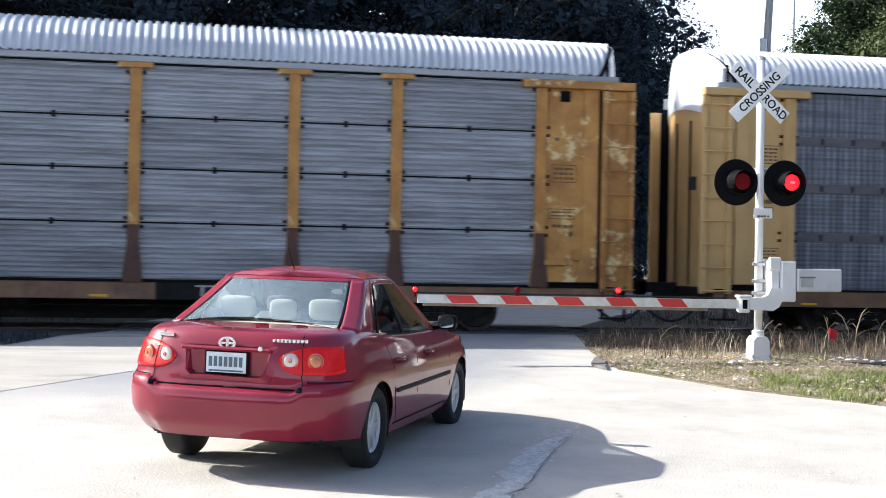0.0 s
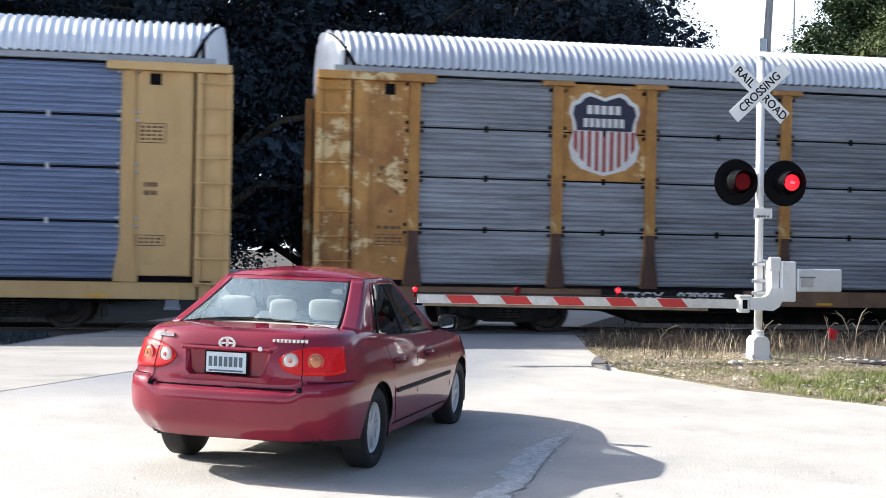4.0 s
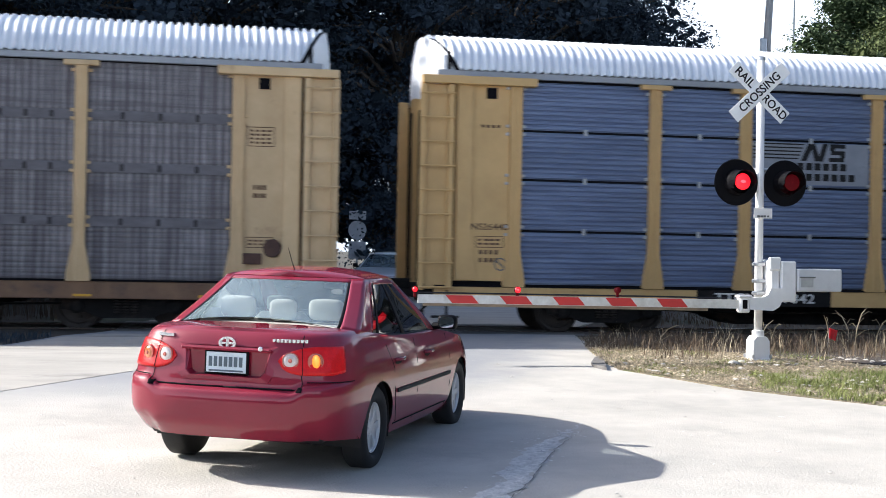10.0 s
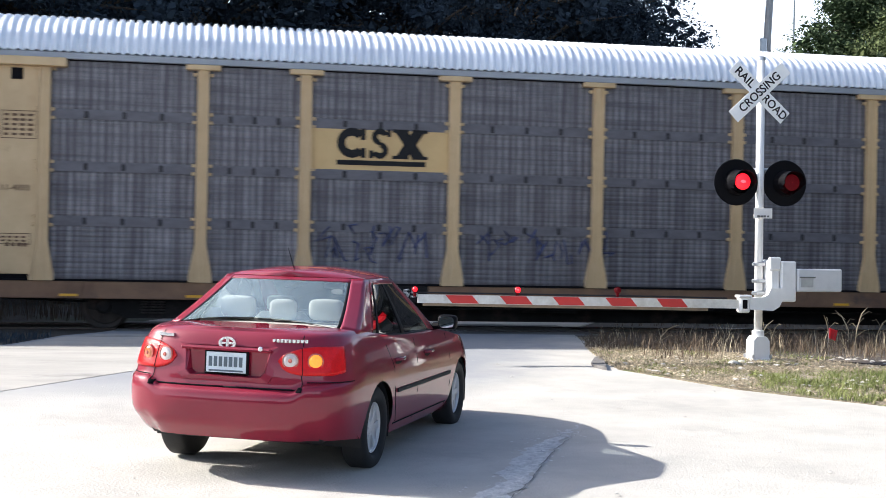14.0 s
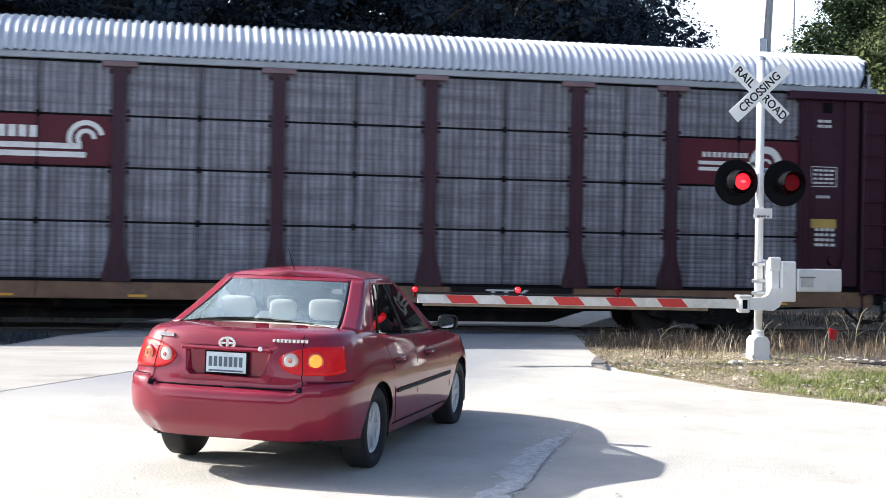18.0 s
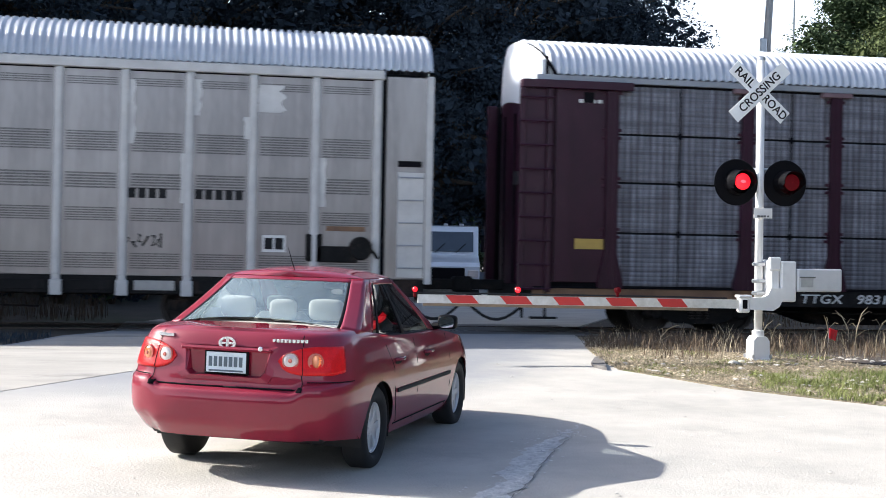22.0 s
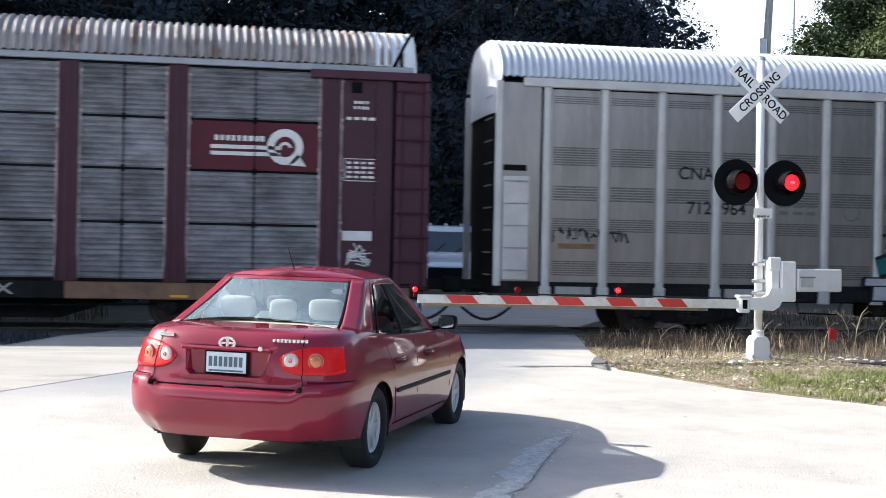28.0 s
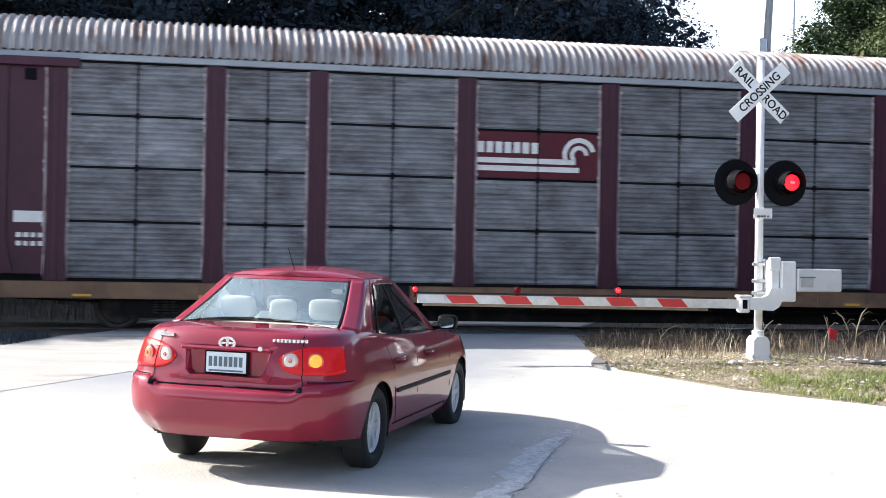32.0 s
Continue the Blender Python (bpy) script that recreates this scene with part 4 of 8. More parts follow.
def stripe_panel(car, xa, xb, z0, z1, with_words=True):
    """White stripes that end in a wheel of arcs, and bars for the road's name."""
    w = xb - xa
    zb = z0 + 0.16
    o = [rect(xa + 0.03, xb - w * 0.17, zb, zb + 0.10), rect(xa + 0.03, xb - w * 0.20, zb + 0.15, zb + 0.25)]
    cx, cz = xb - w * 0.17, z0 + 0.50
    o += [arc(cx, cz, 0.24, 0.33, 0.25, math.pi * 1.12), arc(cx, cz, 0.10, 0.18, 0.0, math.pi * 1.25)]
    flat(car, "emblem", o, "white_mark", NEAR + 0.06, "white stripes ending in arcs")
    bm = bmesh.new()
    n = 7
    lw = w * 0.5 / n
    for i in range(n):
        box(bm, xa + 0.04 + i * lw, xa + 0.04 + (i + 0.74) * lw, NEAR + 0.054, NEAR + 0.06, zb + 0.34, zb + 0.55, 0.004)
    tagged(part("name_bars", bm, M["white_mark"], car), kind="stuff")


def ring_panel(car, xa, xb, z0, z1):
    w = xb - xa
    cx, cz = xb - w * 0.27, z0 + 0.47
    o = [rect(xa + w * 0.17, cx - 0.1, cz - 0.18, cz - 0.11), rect(xa + w * 0.17, cx - 0.1, cz - 0.06, cz + 0.01), arc(cx, cz, 0.19, 0.33, 0, 2 * math.pi, 26),
         arc(cx, cz - 0.03, 0.07, 0.12, 0.2, math.pi * 1.1), [(cx + 0.05, cz - 0.33), (cx + 0.38, cz - 0.35), (cx + 0.24, cz - 0.12)]]
    flat(car, "emblem", o, "white_mark", NEAR + 0.06, "white ring emblem with stripes")
    bm = bmesh.new()
    bars(bm, xa + w * 0.2, cx - 0.36, cz + 0.08, cz + 0.19, NEAR + 0.06, 1, 9, 0.9, 0.006, 4)
    tagged(part("name_bars", bm, M["white_mark"], car), kind="stuff")


def make_train():
    # a yellow car with perforated sides, leaving the crossing
    autorack(0, "yellow autorack freight car with blue-grey perforated side sheets", "yellow", ("plaid_blue",), "roof", "sill_tan", "gap",
             dict(band=True, clip_mat="clip_grey", clips=(-0.25, 0, 0.25), gap=0.003, rib=0.006, pitch=0.09, black=((-8.0, -5.2),), marks_left=STD_RIGHT, marks_right=STD_RIGHT))
    # rusty yellow car with a shield emblem
    c = autorack(1, "rust-stained yellow autorack freight car with a shield emblem", "yellow_rust", ("galv",), "roof", "sill_tan", "gap",
                 dict(post=0.2, foot=0.34, rusty_foot=True, black=((4.6, 7.0), (-8.0, -5.1)), marks_left=(("frame", 12.1, 1.72, 0.6, 0.2, "brown_mark"), ("bars", 12.1, 1.95, 0.5, 0.1, "brown_mark")),
                      marks_right=(("frame", 12.15, 3.05, 0.5, 0.34, "brown_mark"), ("frame", 12.12, 2.28, 0.52, 0.2, "brown_mark"), ("bars", 12.15, 2.05, 0.45, 0.1, "brown_mark")),
                      logo=dict(cells={(7, 2): "yellow_rust", (7, 3): "yellow_rust"})))
    cx, cz = (POSTS[7] + POSTS[8]) / 2, 3.86
    def shield(k, top=0.72, bot=-0.78):
        half = [(0.0, top * 0.86), (0.12, top * 0.92), (0.30, top), (0.42, top * 0.93), (0.50, top * 0.80), (0.62, top * 0.72), (0.66, top * 0.5), (0.60, top * 0.28), (0.58, 0.0), (0.66, -0.25), (0.60, -0.50), (0.42, -0.66), (0.2, bot * 0.93), (0.0, bot)]
        return [(cx + x * k, cz + z * k) for x, z in half] + [(cx - x * k, cz + z * k) for x, z in half[-2:0:-1]]
    low = lambda x: 0.76 - 0.22 * (x / 0.45) ** 2 if x < 0.45 else 0.54 - 1.5 * (x - 0.45)
    flat(c, "shield_edge", [shield(1.07)], "white_mark", NEAR + 0.06)
    flat(c, "shield", [shield(1.0)], "white_mark", NEAR + 0.055, "white shield with red stripes under a navy top")
    flat(c, "shield_top", [[p for p in shield(0.96) if p[0] >= cx and p[1] > cz + 0.1] + [(cx + 0.55, cz + 0.03), (cx - 0.55, cz + 0.03)] + [p for p in shield(0.96) if p[0] < cx and p[1] > cz + 0.1]], "blue_mark", NEAR + 0.049)
    flat(c, "shield_stripe", [[(cx + q * 0.148 - 0.038, cz - low(abs(q * 0.148 - 0.038))), (cx + q * 0.148 + 0.038, cz - low(abs(q * 0.148 + 0.038))), (cx + q * 0.148 + 0.038, cz + 0.02), (cx + q * 0.148 - 0.038, cz + 0.02)] for q in (-3.85, -3, -2, -1, 0, 1, 2, 3, 3.85)], "red_mark", NEAR + 0.049)
    bm = bmesh.new()
    for zz, nn, hw in ((cz + 0.43, 5, 0.35), (cz + 0.18, 7, 0.42)):
        for i in range(nn):
            w = 2 * hw / nn
            box(bm, cx - hw + i * w, cx - hw + (i + 0.72) * w, NEAR + 0.036, NEAR + 0.043, zz - 0.085, zz + 0.085, 0.004)
    tagged(part("name_bars", bm, M["white_mark"], c), kind="stuff")
    letters("TTGX   979875", 0.26, M["white_mark"], c, FACE(-6.55, 0.715, NEAR + 0.022), "reporting_mark", squash=1.25)
    letters("TTX", 0.28, M["grey_mark"], c, FACE(5.7, 0.715, NEAR + 0.022), "reporting_mark", squash=1.5)
    bm = bmesh.new()
    box(bm, 11.78, 12.2, NEAR - 0.04, NEAR + 0.05, 1.30, 1.42, 0.01)
    lathe(bm, [(NEAR - 0.03, 0.10), (NEAR + 0.05, 0.12)], "y", 14, (12.42, 0, 1.5))
    part("hand_brake", bm, M["yellow_rust"], c)
    for x, z, r in ((-12.28, 3.05, 0.045), (-12.33, 2.93, 0.03), (-12.0, 2.6, 0.03), (-11.82, 3.2, 0.05), (-12.1, 2.25, 0.035), (12.0, 3.7, 0.04), (12.3, 1.9, 0.05)):
        flat(c, "rust_hole", [[(x + r * (1 + 0.25 * math.sin(3 * t + x)) * math.cos(t), z + r * math.sin(t)) for t in [2 * math.pi * i / 10 for i in range(10)]]], "brown_mark", NEAR + 0.0485)
    # clean yellow car with blue-grey sides
    c = autorack(2, "yellow autorack freight car with clean blue-grey ribbed sides", "yellow", ("galv_blue",), "roof_white", "yellow", "steel",
                 dict(post=0.23, foot=0.42, gap=0.022, clip_mat="steel", black=((4.6, 7.0), (-8.0, -5.2)), marks_left=STD_LEFT, marks_right=STD_RIGHT,
                      logo=dict(cells={})))
    bm = bmesh.new()
    box(bm, POSTS[7] + 0.16, POSTS[6] - 0.16, NEAR + 0.05, NEAR + 0.062, 2.98, 3.80, 0.003)
    part("emblem_panel", bm, M["label_grey"], c)
    a, b = POSTS[7] + 0.17, POSTS[6] - 0.17
    o = [rect(a, a + 0.95 + 0.03 * i, 3.48 + i * 0.07, 3.505 + i * 0.07) for i in range(5)]
    x = a + 1.0
    o += [[(x, 3.45), (x + 0.12, 3.45), (x + 0.28, 3.80), (x + 0.16, 3.80)], [(x + 0.2, 3.80), (x + 0.3, 3.80), (x + 0.42, 3.45), (x + 0.30, 3.45)], [(x + 0.36, 3.45), (x + 0.47, 3.45), (x + 0.58, 3.80), (x + 0.47, 3.80)],
          rect(x + 0.6, x + 0.92, 3.45, 3.53), rect(x + 0.64, x + 0.94, 3.585, 3.665), rect(x + 0.62, x + 0.95, 3.72, 3.80), rect(x + 0.62, x + 0.72, 3.665, 3.72), rect(x + 0.84, x + 0.94, 3.53, 3.585)]
    for row, n, z in ((0, 7, 3.27), (1, 8, 3.06)):
        for i in range(n):
            w = 1.45 / 8
            o.append(rect(a + 0.75 + i * w, a + 0.75 + i * w + 0.13, z, z + 0.14))
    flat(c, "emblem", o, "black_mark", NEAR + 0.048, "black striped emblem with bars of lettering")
    letters("TTGX  157342", 0.26, M["white_mark"], c, FACE(-6.6, 0.715, NEAR + 0.022), "reporting_mark", squash=1.3)
    letters("TTX", 0.28, M["white_mark"], c, FACE(5.7, 0.715, NEAR + 0.022), "reporting_mark", squash=1.5)
    letters("NS26448", 0.17, M["brown_mark"], c, FACE(-12.16, 2.0, NEAR + 0.044), "reporting_mark", squash=1.15)
    flat(c, "stencil", [arc(-11.93, 1.30, 0.10, 0.125, 0, 6.283, 20), [(-12.03, 1.37), (-12.01, 1.39), (-11.83, 1.23), (-11.85, 1.21)]], "grey_dark", NEAR + 0.046)
    # yellow car with brown perforated sides
    c = autorack(3, "yellow autorack freight car with brown-grey perforated sides, graffiti low down", "yellow_pale", ("plaid_brown",), "roof_white", "sill_tan", "yellow_pale",
                 dict(post=0.21, foot=0.42, band=True, clip_mat="clip_grey", gap=0.002, clips=(-0.25, 0, 0.25), rib=0.006, pitch=0.09, black=((-6.72, -4.72),), marks_left=(("frame", 12.1, 3.62, 0.62, 0.5, "brown_mark"), ("bars", 12.1, 1.5, 0.4, 0.12, "brown_mark"), ("frame", 12.15, 1.6, 0.55, 0.2, "brown_mark")),
                      marks_right=STD_RIGHT, logo=dict(cells={(6, 2): "label_panel"})))
    a, b = POSTS[7] + 0.16, POSTS[6] - 0.16
    z0 = 3.03
    xx = a + 0.42
    o = [rect(xx, xx + 1.66, z0 + 0.06, z0 + 0.15)]
    ring3 = lambda cx, cz, r0, r1, a0, a1: arc(cx, cz, r0, r1, math.radians(a0), math.radians(a1), 16)
    o += [ring3(xx + 0.28, z0 + 0.47, 0.13, 0.28, 40, 320), rect(xx + 0.44, xx + 0.53, z0 + 0.53, z0 + 0.74), rect(xx + 0.44, xx + 0.53, z0 + 0.20, z0 + 0.38)]
    o += [ring3(xx + 0.80, z0 + 0.595, 0.05, 0.155, 20, 270), ring3(xx + 0.80, z0 + 0.345, 0.05, 0.155, -160, 90), rect(xx + 0.60, xx + 0.68, z0 + 0.20, z0 + 0.34), rect(xx + 0.93, xx + 1.0, z0 + 0.60, z0 + 0.74)]
    o += [[(xx + 1.08, z0 + 0.20), (xx + 1.30, z0 + 0.20), (xx + 1.66, z0 + 0.74), (xx + 1.42, z0 + 0.74)], [(xx + 1.42, z0 + 0.20), (xx + 1.66, z0 + 0.20), (xx + 1.30, z0 + 0.74), (xx + 1.06, z0 + 0.74)],
          rect(xx + 1.03, xx + 1.34, z0 + 0.195, z0 + 0.255), rect(xx + 1.40, xx + 1.70, z0 + 0.195, z0 + 0.255), rect(xx + 1.03, xx + 1.34, z0 + 0.685, z0 + 0.745), rect(xx + 1.40, xx + 1.70, z0 + 0.685, z0 + 0.745)]
    for q, shape in enumerate(o[1:]):
        flat(c, "emblem_stroke", [shape], "black_mark", NEAR + 0.058 - 0.0006 * q)
    o = o[:1]
    flat(c, "emblem", o, "black_mark", NEAR + 0.058, "black block emblem over a bar")
    letters("TTGX 962155", 0.22, M["white_mark"], c, FACE(-5.79, 0.725, NEAR + 0.022), "reporting_mark", squash=1.05, space=1.3)
    letters("TTX", 0.29, M["white_mark"], c, FACE(5.7, 0.715, NEAR + 0.022), "reporting_mark", squash=1.7)
    letters("11-4893", 0.15, M["brown_mark"], c, FACE(-12.15, 2.50, NEAR + 0.044), "stencil")
    rnd = random.Random(5)
    for base, n in ((a + 0.2, 12), (a + 3.2, 8), (a + 4.6, 7)):
        bm = bmesh.new()
        for i in range(n):
            x, z = base + i * 0.17 + rnd.uniform(-0.05, 0.05), 1.62 + rnd.uniform(-0.12, 0.12)
            path_tube(bm, [(x + rnd.uniform(-0.17, 0.17), NEAR + 0.055, z + rnd.uniform(-0.30, 0.30)) for q in range(4)], 0.017, 4)
        part("graffiti", bm, M["graffiti_blue"], c, "faint blue sprayed scrawl")
    bm = bmesh.new()
    box(bm, 11.80, 12.15, NEAR - 0.03, NEAR + 0.05, 1.22, 1.42, 0.01)
    lathe(bm, [(NEAR - 0.03, 0.16), (NEAR + 0.02, 0.17), (NEAR + 0.05, 0.12)], "y", 16, (12.34, 0, 1.52))
    part("hand_brake", bm, M["rust"], c, "rusty hand brake wheel and box")
    # maroon car with perforated sides
    c = autorack(4, "maroon autorack freight car with grey perforated side sheets", "maroon_deep", ("plaid_grey",), "roof", "sill_tan", "maroon",
                 dict(post=0.23, foot=0.5, gap=0.02, rib=0.006, pitch=0.09, seam=True, cap_mat="maroon_cap", black=((4.6, 7.0), (-8.2, -5.15)), marks_left=(("plate", 12.1, 1.72, 0.58, 0.2, "label_yellow"), ("bars", 12.1, 4.45, 0.5, 0.12, "white_mark")),
                      marks_right=SMALL("white_mark"), logo=dict(cells={(0, 2): "maroon_bright", (5, 2): "maroon_bright"})))
    ring_panel(c, POSTS[1] + 0.14, POSTS[0] - 0.14, ROWS_Z[2], ROWS_Z[3])
    stripe_panel(c, POSTS[6] + 0.14, POSTS[5] - 0.14, ROWS_Z[2], ROWS_Z[3])
    letters("TTGX   983155", 0.25, M["white_mark"], c, FACE(-6.65, 0.715, NEAR + 0.022), "reporting_mark", squash=1.3, space=1.06, slant=0.15)
    letters("TTX", 0.28, M["white_mark"], c, FACE(5.7, 0.715, NEAR + 0.022), "reporting_mark", squash=1.5)
    bm = bmesh.new()
    lathe(bm, [(NEAR - 0.02, 0.10), (NEAR + 0.05, 0.12)], "y", 14, (12.3, 0, 1.5))
    part("hand_brake", bm, M["maroon_deep"], c)
    # weathered maroon car
    c = autorack(6, "weathered maroon autorack freight car with a rusty roof", "maroon", ("galv_dirty",), "roof_rust", "sill_tan", "bolt_pink",
                 dict(edge_strip=True, cover=((1, 12.45),), post=0.32, foot=0.4, gap=0.022, cap=0, seam=True, black=((4.6, 7.0), (-8.2, -5.3)), marks_left=(("plate", 12.1, 2.0, 0.6, 0.2, "white_mark"), ("bars", 12.1, 1.6, 0.5, 0.3, "white_mark")),
                      marks_right=(("frame", 12.25, 3.0, 0.62, 0.42, "white_mark"), ("bars", 12.25, 3.95, 0.55, 0.1, "white_mark"), ("bars", 12.25, 4.2, 0.3, 0.2, "white_mark"), ("plate", 12.2, 1.78, 0.55, 0.18, "white_mark")),
                      roof_label="rust-streaked corrugated roof", logo=dict(cells={(0, 2): "maroon_bright", (5, 2): "maroon_bright"})))
    ring_panel(c, POSTS[1] + 0.18, POSTS[0] - 0.18, ROWS_Z[2], ROWS_Z[3])
    stripe_panel(c, POSTS[6] + 0.18, POSTS[5] - 0.18, ROWS_Z[2], ROWS_Z[3])
    letters("TTGX  253947", 0.24, M["grey_mark"], c, FACE(-6.75, 0.715, NEAR + 0.022), "reporting_mark", squash=1.3)
    letters("TTX", 0.28, M["grey_mark"], c, FACE(5.7, 0.715, NEAR + 0.022), "reporting_mark", squash=1.6)
    bm = bmesh.new()
    rnd = random.Random(9)
    for i in range(11):
        x = 12.0 + rnd.uniform(0, 0.5)
        path_tube(bm, [(12.0 + rnd.uniform(0, 0.52), NEAR + 0.046, 1.2 + rnd.uniform(0, 0.45)) for q in range(3)], 0.012, 4)
    part("graffiti", bm, M["white_mark"], c, "white sprayed scrawl")


M["eave"] = mat("grey_eave_rail", (0.34, 0.365, 0.40), (0.26, 0.28, 0.31), 2.0, 0.5, 0.2, 0.05, 40, (0.5, 1, 1), stain=(0.18, 0.17, 0.17), stain_scale=1.5, stain_at=0.6)
M["seam_band"] = mat("dull_seam_band", (0.145, 0.14, 0.155), (0.09, 0.087, 0.097), 2.0, 0.6, 0.1, 0.1, 40, (1, 1, 3))
M["clip_grey"] = mat("dark_grey_clip", (0.055, 0.053, 0.057), (0.035, 0.034, 0.037), 6, 0.7, spec=0.2)
M["rust"] = mat("brown_rust", (0.10, 0.05, 0.035), (0.06, 0.032, 0.024), 5, 0.8, 0, 0.3, 40)
M["label_grey"] = mat("grey_emblem_panel", (0.27, 0.295, 0.34), (0.215, 0.235, 0.275), 2, 0.5, 0.2, 0.05, stain=(0.15, 0.16, 0.19), stain_scale=2.5, stain_at=0.58)
M["label_panel"] = mat("yellow_emblem_panel", (0.60, 0.42, 0.19), (0.52, 0.35, 0.15), 2, 0.55, 0, 0.05)
M["graffiti_blue"] = mat("faded_blue_spray", (0.035, 0.05, 0.14), (0.05, 0.06, 0.12), 6, 0.7)
M["graffiti_teal"] = mat("teal_spray", (0.03, 0.19, 0.18), (0.015, 0.07, 0.075), 2.2, 0.7, spec=0.2)
M["graffiti_black"] = mat("black_spray", (0.012, 0.014, 0.016), (0.02, 0.028, 0.028), 3, 0.75, spec=0.15)
M["graffiti_pale"] = mat("pale_grey_spray", (0.50, 0.50, 0.52), (0.36, 0.36, 0.39), 5, 0.7)
M["worn_edge"] = mat("worn_pale_panel_edge", (0.52, 0.46, 0.46), (0.20, 0.13, 0.14), 5.0, 0.7, 0, 0.2, 40, (1, 1, 0.8), stain=(0.09, 0.05, 0.05), stain_scale=4, stain_at=0.5)
M["maroon_cap"] = mat("dusty_maroon_cap", (0.20, 0.13, 0.14), (0.15, 0.09, 0.10), 3, 0.6)
M["bolt_pink"] = mat("dusty_bolt_heads", (0.50, 0.44, 0.45), (0.36, 0.30, 0.31), 8, 0.7)


def aluminium_car():
    """The silver car: twenty-two narrow bays between raised posts, each with bands of small vents."""
    x0 = 7.717 - 28.55 * 4 - 13.3
    car = thing("autorack_car", "bare aluminium autorack freight car with vent bands and teal graffiti", "freight car", pose(x0, LINE_Y, RAIL_Z), "cars of the freight train")
    xr, xl = 13.36, -13.73
    A = M["alu"]
    bm = bmesh.new()
    box(bm, xl + 0.2, xr - 0.2, -1.38, 1.40, 0.9, 4.80)
    part("inner_wall", bm, M["gap"], car)
    bm = bmesh.new()
    box(bm, xl + 0.2, xr - 0.2, 1.40, 1.47, 0.9, 4.80, 0.01)
    part("far_wall", bm, A, car)
    posts = [13.3 - 0.96 - 1.1405 * i for i in range(23)]
    w = 1.1405 - 0.10
    bm = bmesh.new()
    box(bm, -w / 2, w / 2, 0.0, 0.05, 0.98, 4.66, 0.008)
    panel = mesh_of("side_panel", bm, A)
    bands = ((3.20, 3.57, 8), (2.53, 2.83, 6), (1.95, 2.21, 6), (1.10, 1.40, 7), (4.38, 4.54, 4))
    vents = []
    for z0, z1, n in bands:
        bm = bmesh.new()
        h = (z1 - z0) / n
        for r in range(n):
            for c in range(16):
                xx = -w * 0.42 + (c + 0.5) * w * 0.84 / 16
                box(bm, xx - 0.018, xx + 0.018, -0.004, 0.02, z0 + r * h + 0.009, z0 + (r + 1) * h - 0.011)
        vents.append(mesh_of("vent_band", bm, M["vent"]))
    pm_bm = bmesh.new()
    box(pm_bm, -0.075, 0.075, 0, 0.12, 0.70, 4.70, 0.015)
    box(pm_bm, -0.045, 0.045, -0.02, 0.01, 1.0, 4.66, 0.01)
    box(pm_bm, -0.105, 0.105, -0.012, 0.12, 0.62, 0.90, 0.01)
    pm = mesh_of("post", pm_bm, M["alu_post"])
    for i, p in enumerate(posts):
        part("post", pm, None, car, at=pose(p, NEAR, 0))
        if i < 22:
            po = part("side_panel", panel, None, car, at=pose(p - 1.1405 / 2, NEAR + 0.06, 0))
            for v in vents:
                tagged(part("vent_band", v, None, po), kind="stuff")
            bm = bmesh.new()
            box(bm, -0.36, 0.36, -0.004, 0.05, 0.72, 0.90, 0.01)
            part("sill_block", bm, M["black"] if i % 3 else M["sill_pale"], po)
    bm = bmesh.new()
    box(bm, xl + 0.5, xr - 0.9, NEAR - 0.03, NEAR + 0.1, 4.68, 4.855, 0.015)
    part("eave_rail", bm, M["alu_post"], car)
    bm = bmesh.new()
    box(bm, xl + 0.2, xr - 0.2, 1.4, 1.5, 4.66, 4.855, 0.015)
    part("far_eave", bm, M["alu_post"], car)
    part("roof", roof_sheet(xl, xr, 0.1425, 0.062, M["roof"], False, 4.85, 0.82), None, car)
    bm = bmesh.new()
    box(bm, xl + 0.1, xr - 0.1, NEAR + 0.2, 1.3, 0.72, 0.90)
    part("deck", bm, M["black"], car)
    bm = bmesh.new()
    box(bm, xl + 0.1, xr - 0.1, NEAR + 0.065, NEAR + 0.2, 0.66, 0.98, 0.01)
    part("side_sill", bm, M["black"], car)
    bm = bmesh.new()
    prism(bm, [(xl + 0.4, 0.74), (xl + 1.6, 0.60), (xr - 1.6, 0.60), (xr - 0.4, 0.74)], -0.3, 0.3)
    part("centre_sill", bm, M["black"], car)
    for x in (-5.5, -3.9, 1.5, 3.2):
        bm = bmesh.new()
        box(bm, x - 0.45, x + 0.45, -1.1, -0.55, 0.36, 0.72, 0.04)
        part("equipment_box", bm, M["black"], car)
    for x in (-7.4, -2.0, 0.2, 5.4):
        bm = bmesh.new()
        path_tube(bm, [(x, -1.0, 0.70), (x + 0.05, -1.0, 0.42), (x + 0.9, -1.0, 0.40), (x + 1.0, -1.0, 0.70)], 0.02, 6)
        part("brake_rod", bm, M["black"], car)
    for s, xe, dark in ((1, xr, False), (-1, xl, True)):
        a, b = sorted((xe, xe - s * 0.88))
        bm = bmesh.new()
        box(bm, a + 0.02, b - 0.02, NEAR + 0.03, NEAR + 0.1, 0.98, 4.76, 0.015)
        ep = part("end_panel", bm, A, car)
        bm = bmesh.new()
        cx = xe - s * 0.38
        box(bm, cx - 0.25, cx + 0.25, NEAR + 0.008, NEAR + 0.029, 1.02, 2.98, 0.006)
        ld = part("ladder_plate", bm, M["alu_post"], ep)
        for i in range(5):
            bm = bmesh.new()
            tube(bm, (cx - 0.22, NEAR - 0.03, 1.2 + i * 0.42), (cx + 0.22, NEAR - 0.03, 1.2 + i * 0.42), 0.012, n=6)
            part("rung", bm, M["steel"], ld)
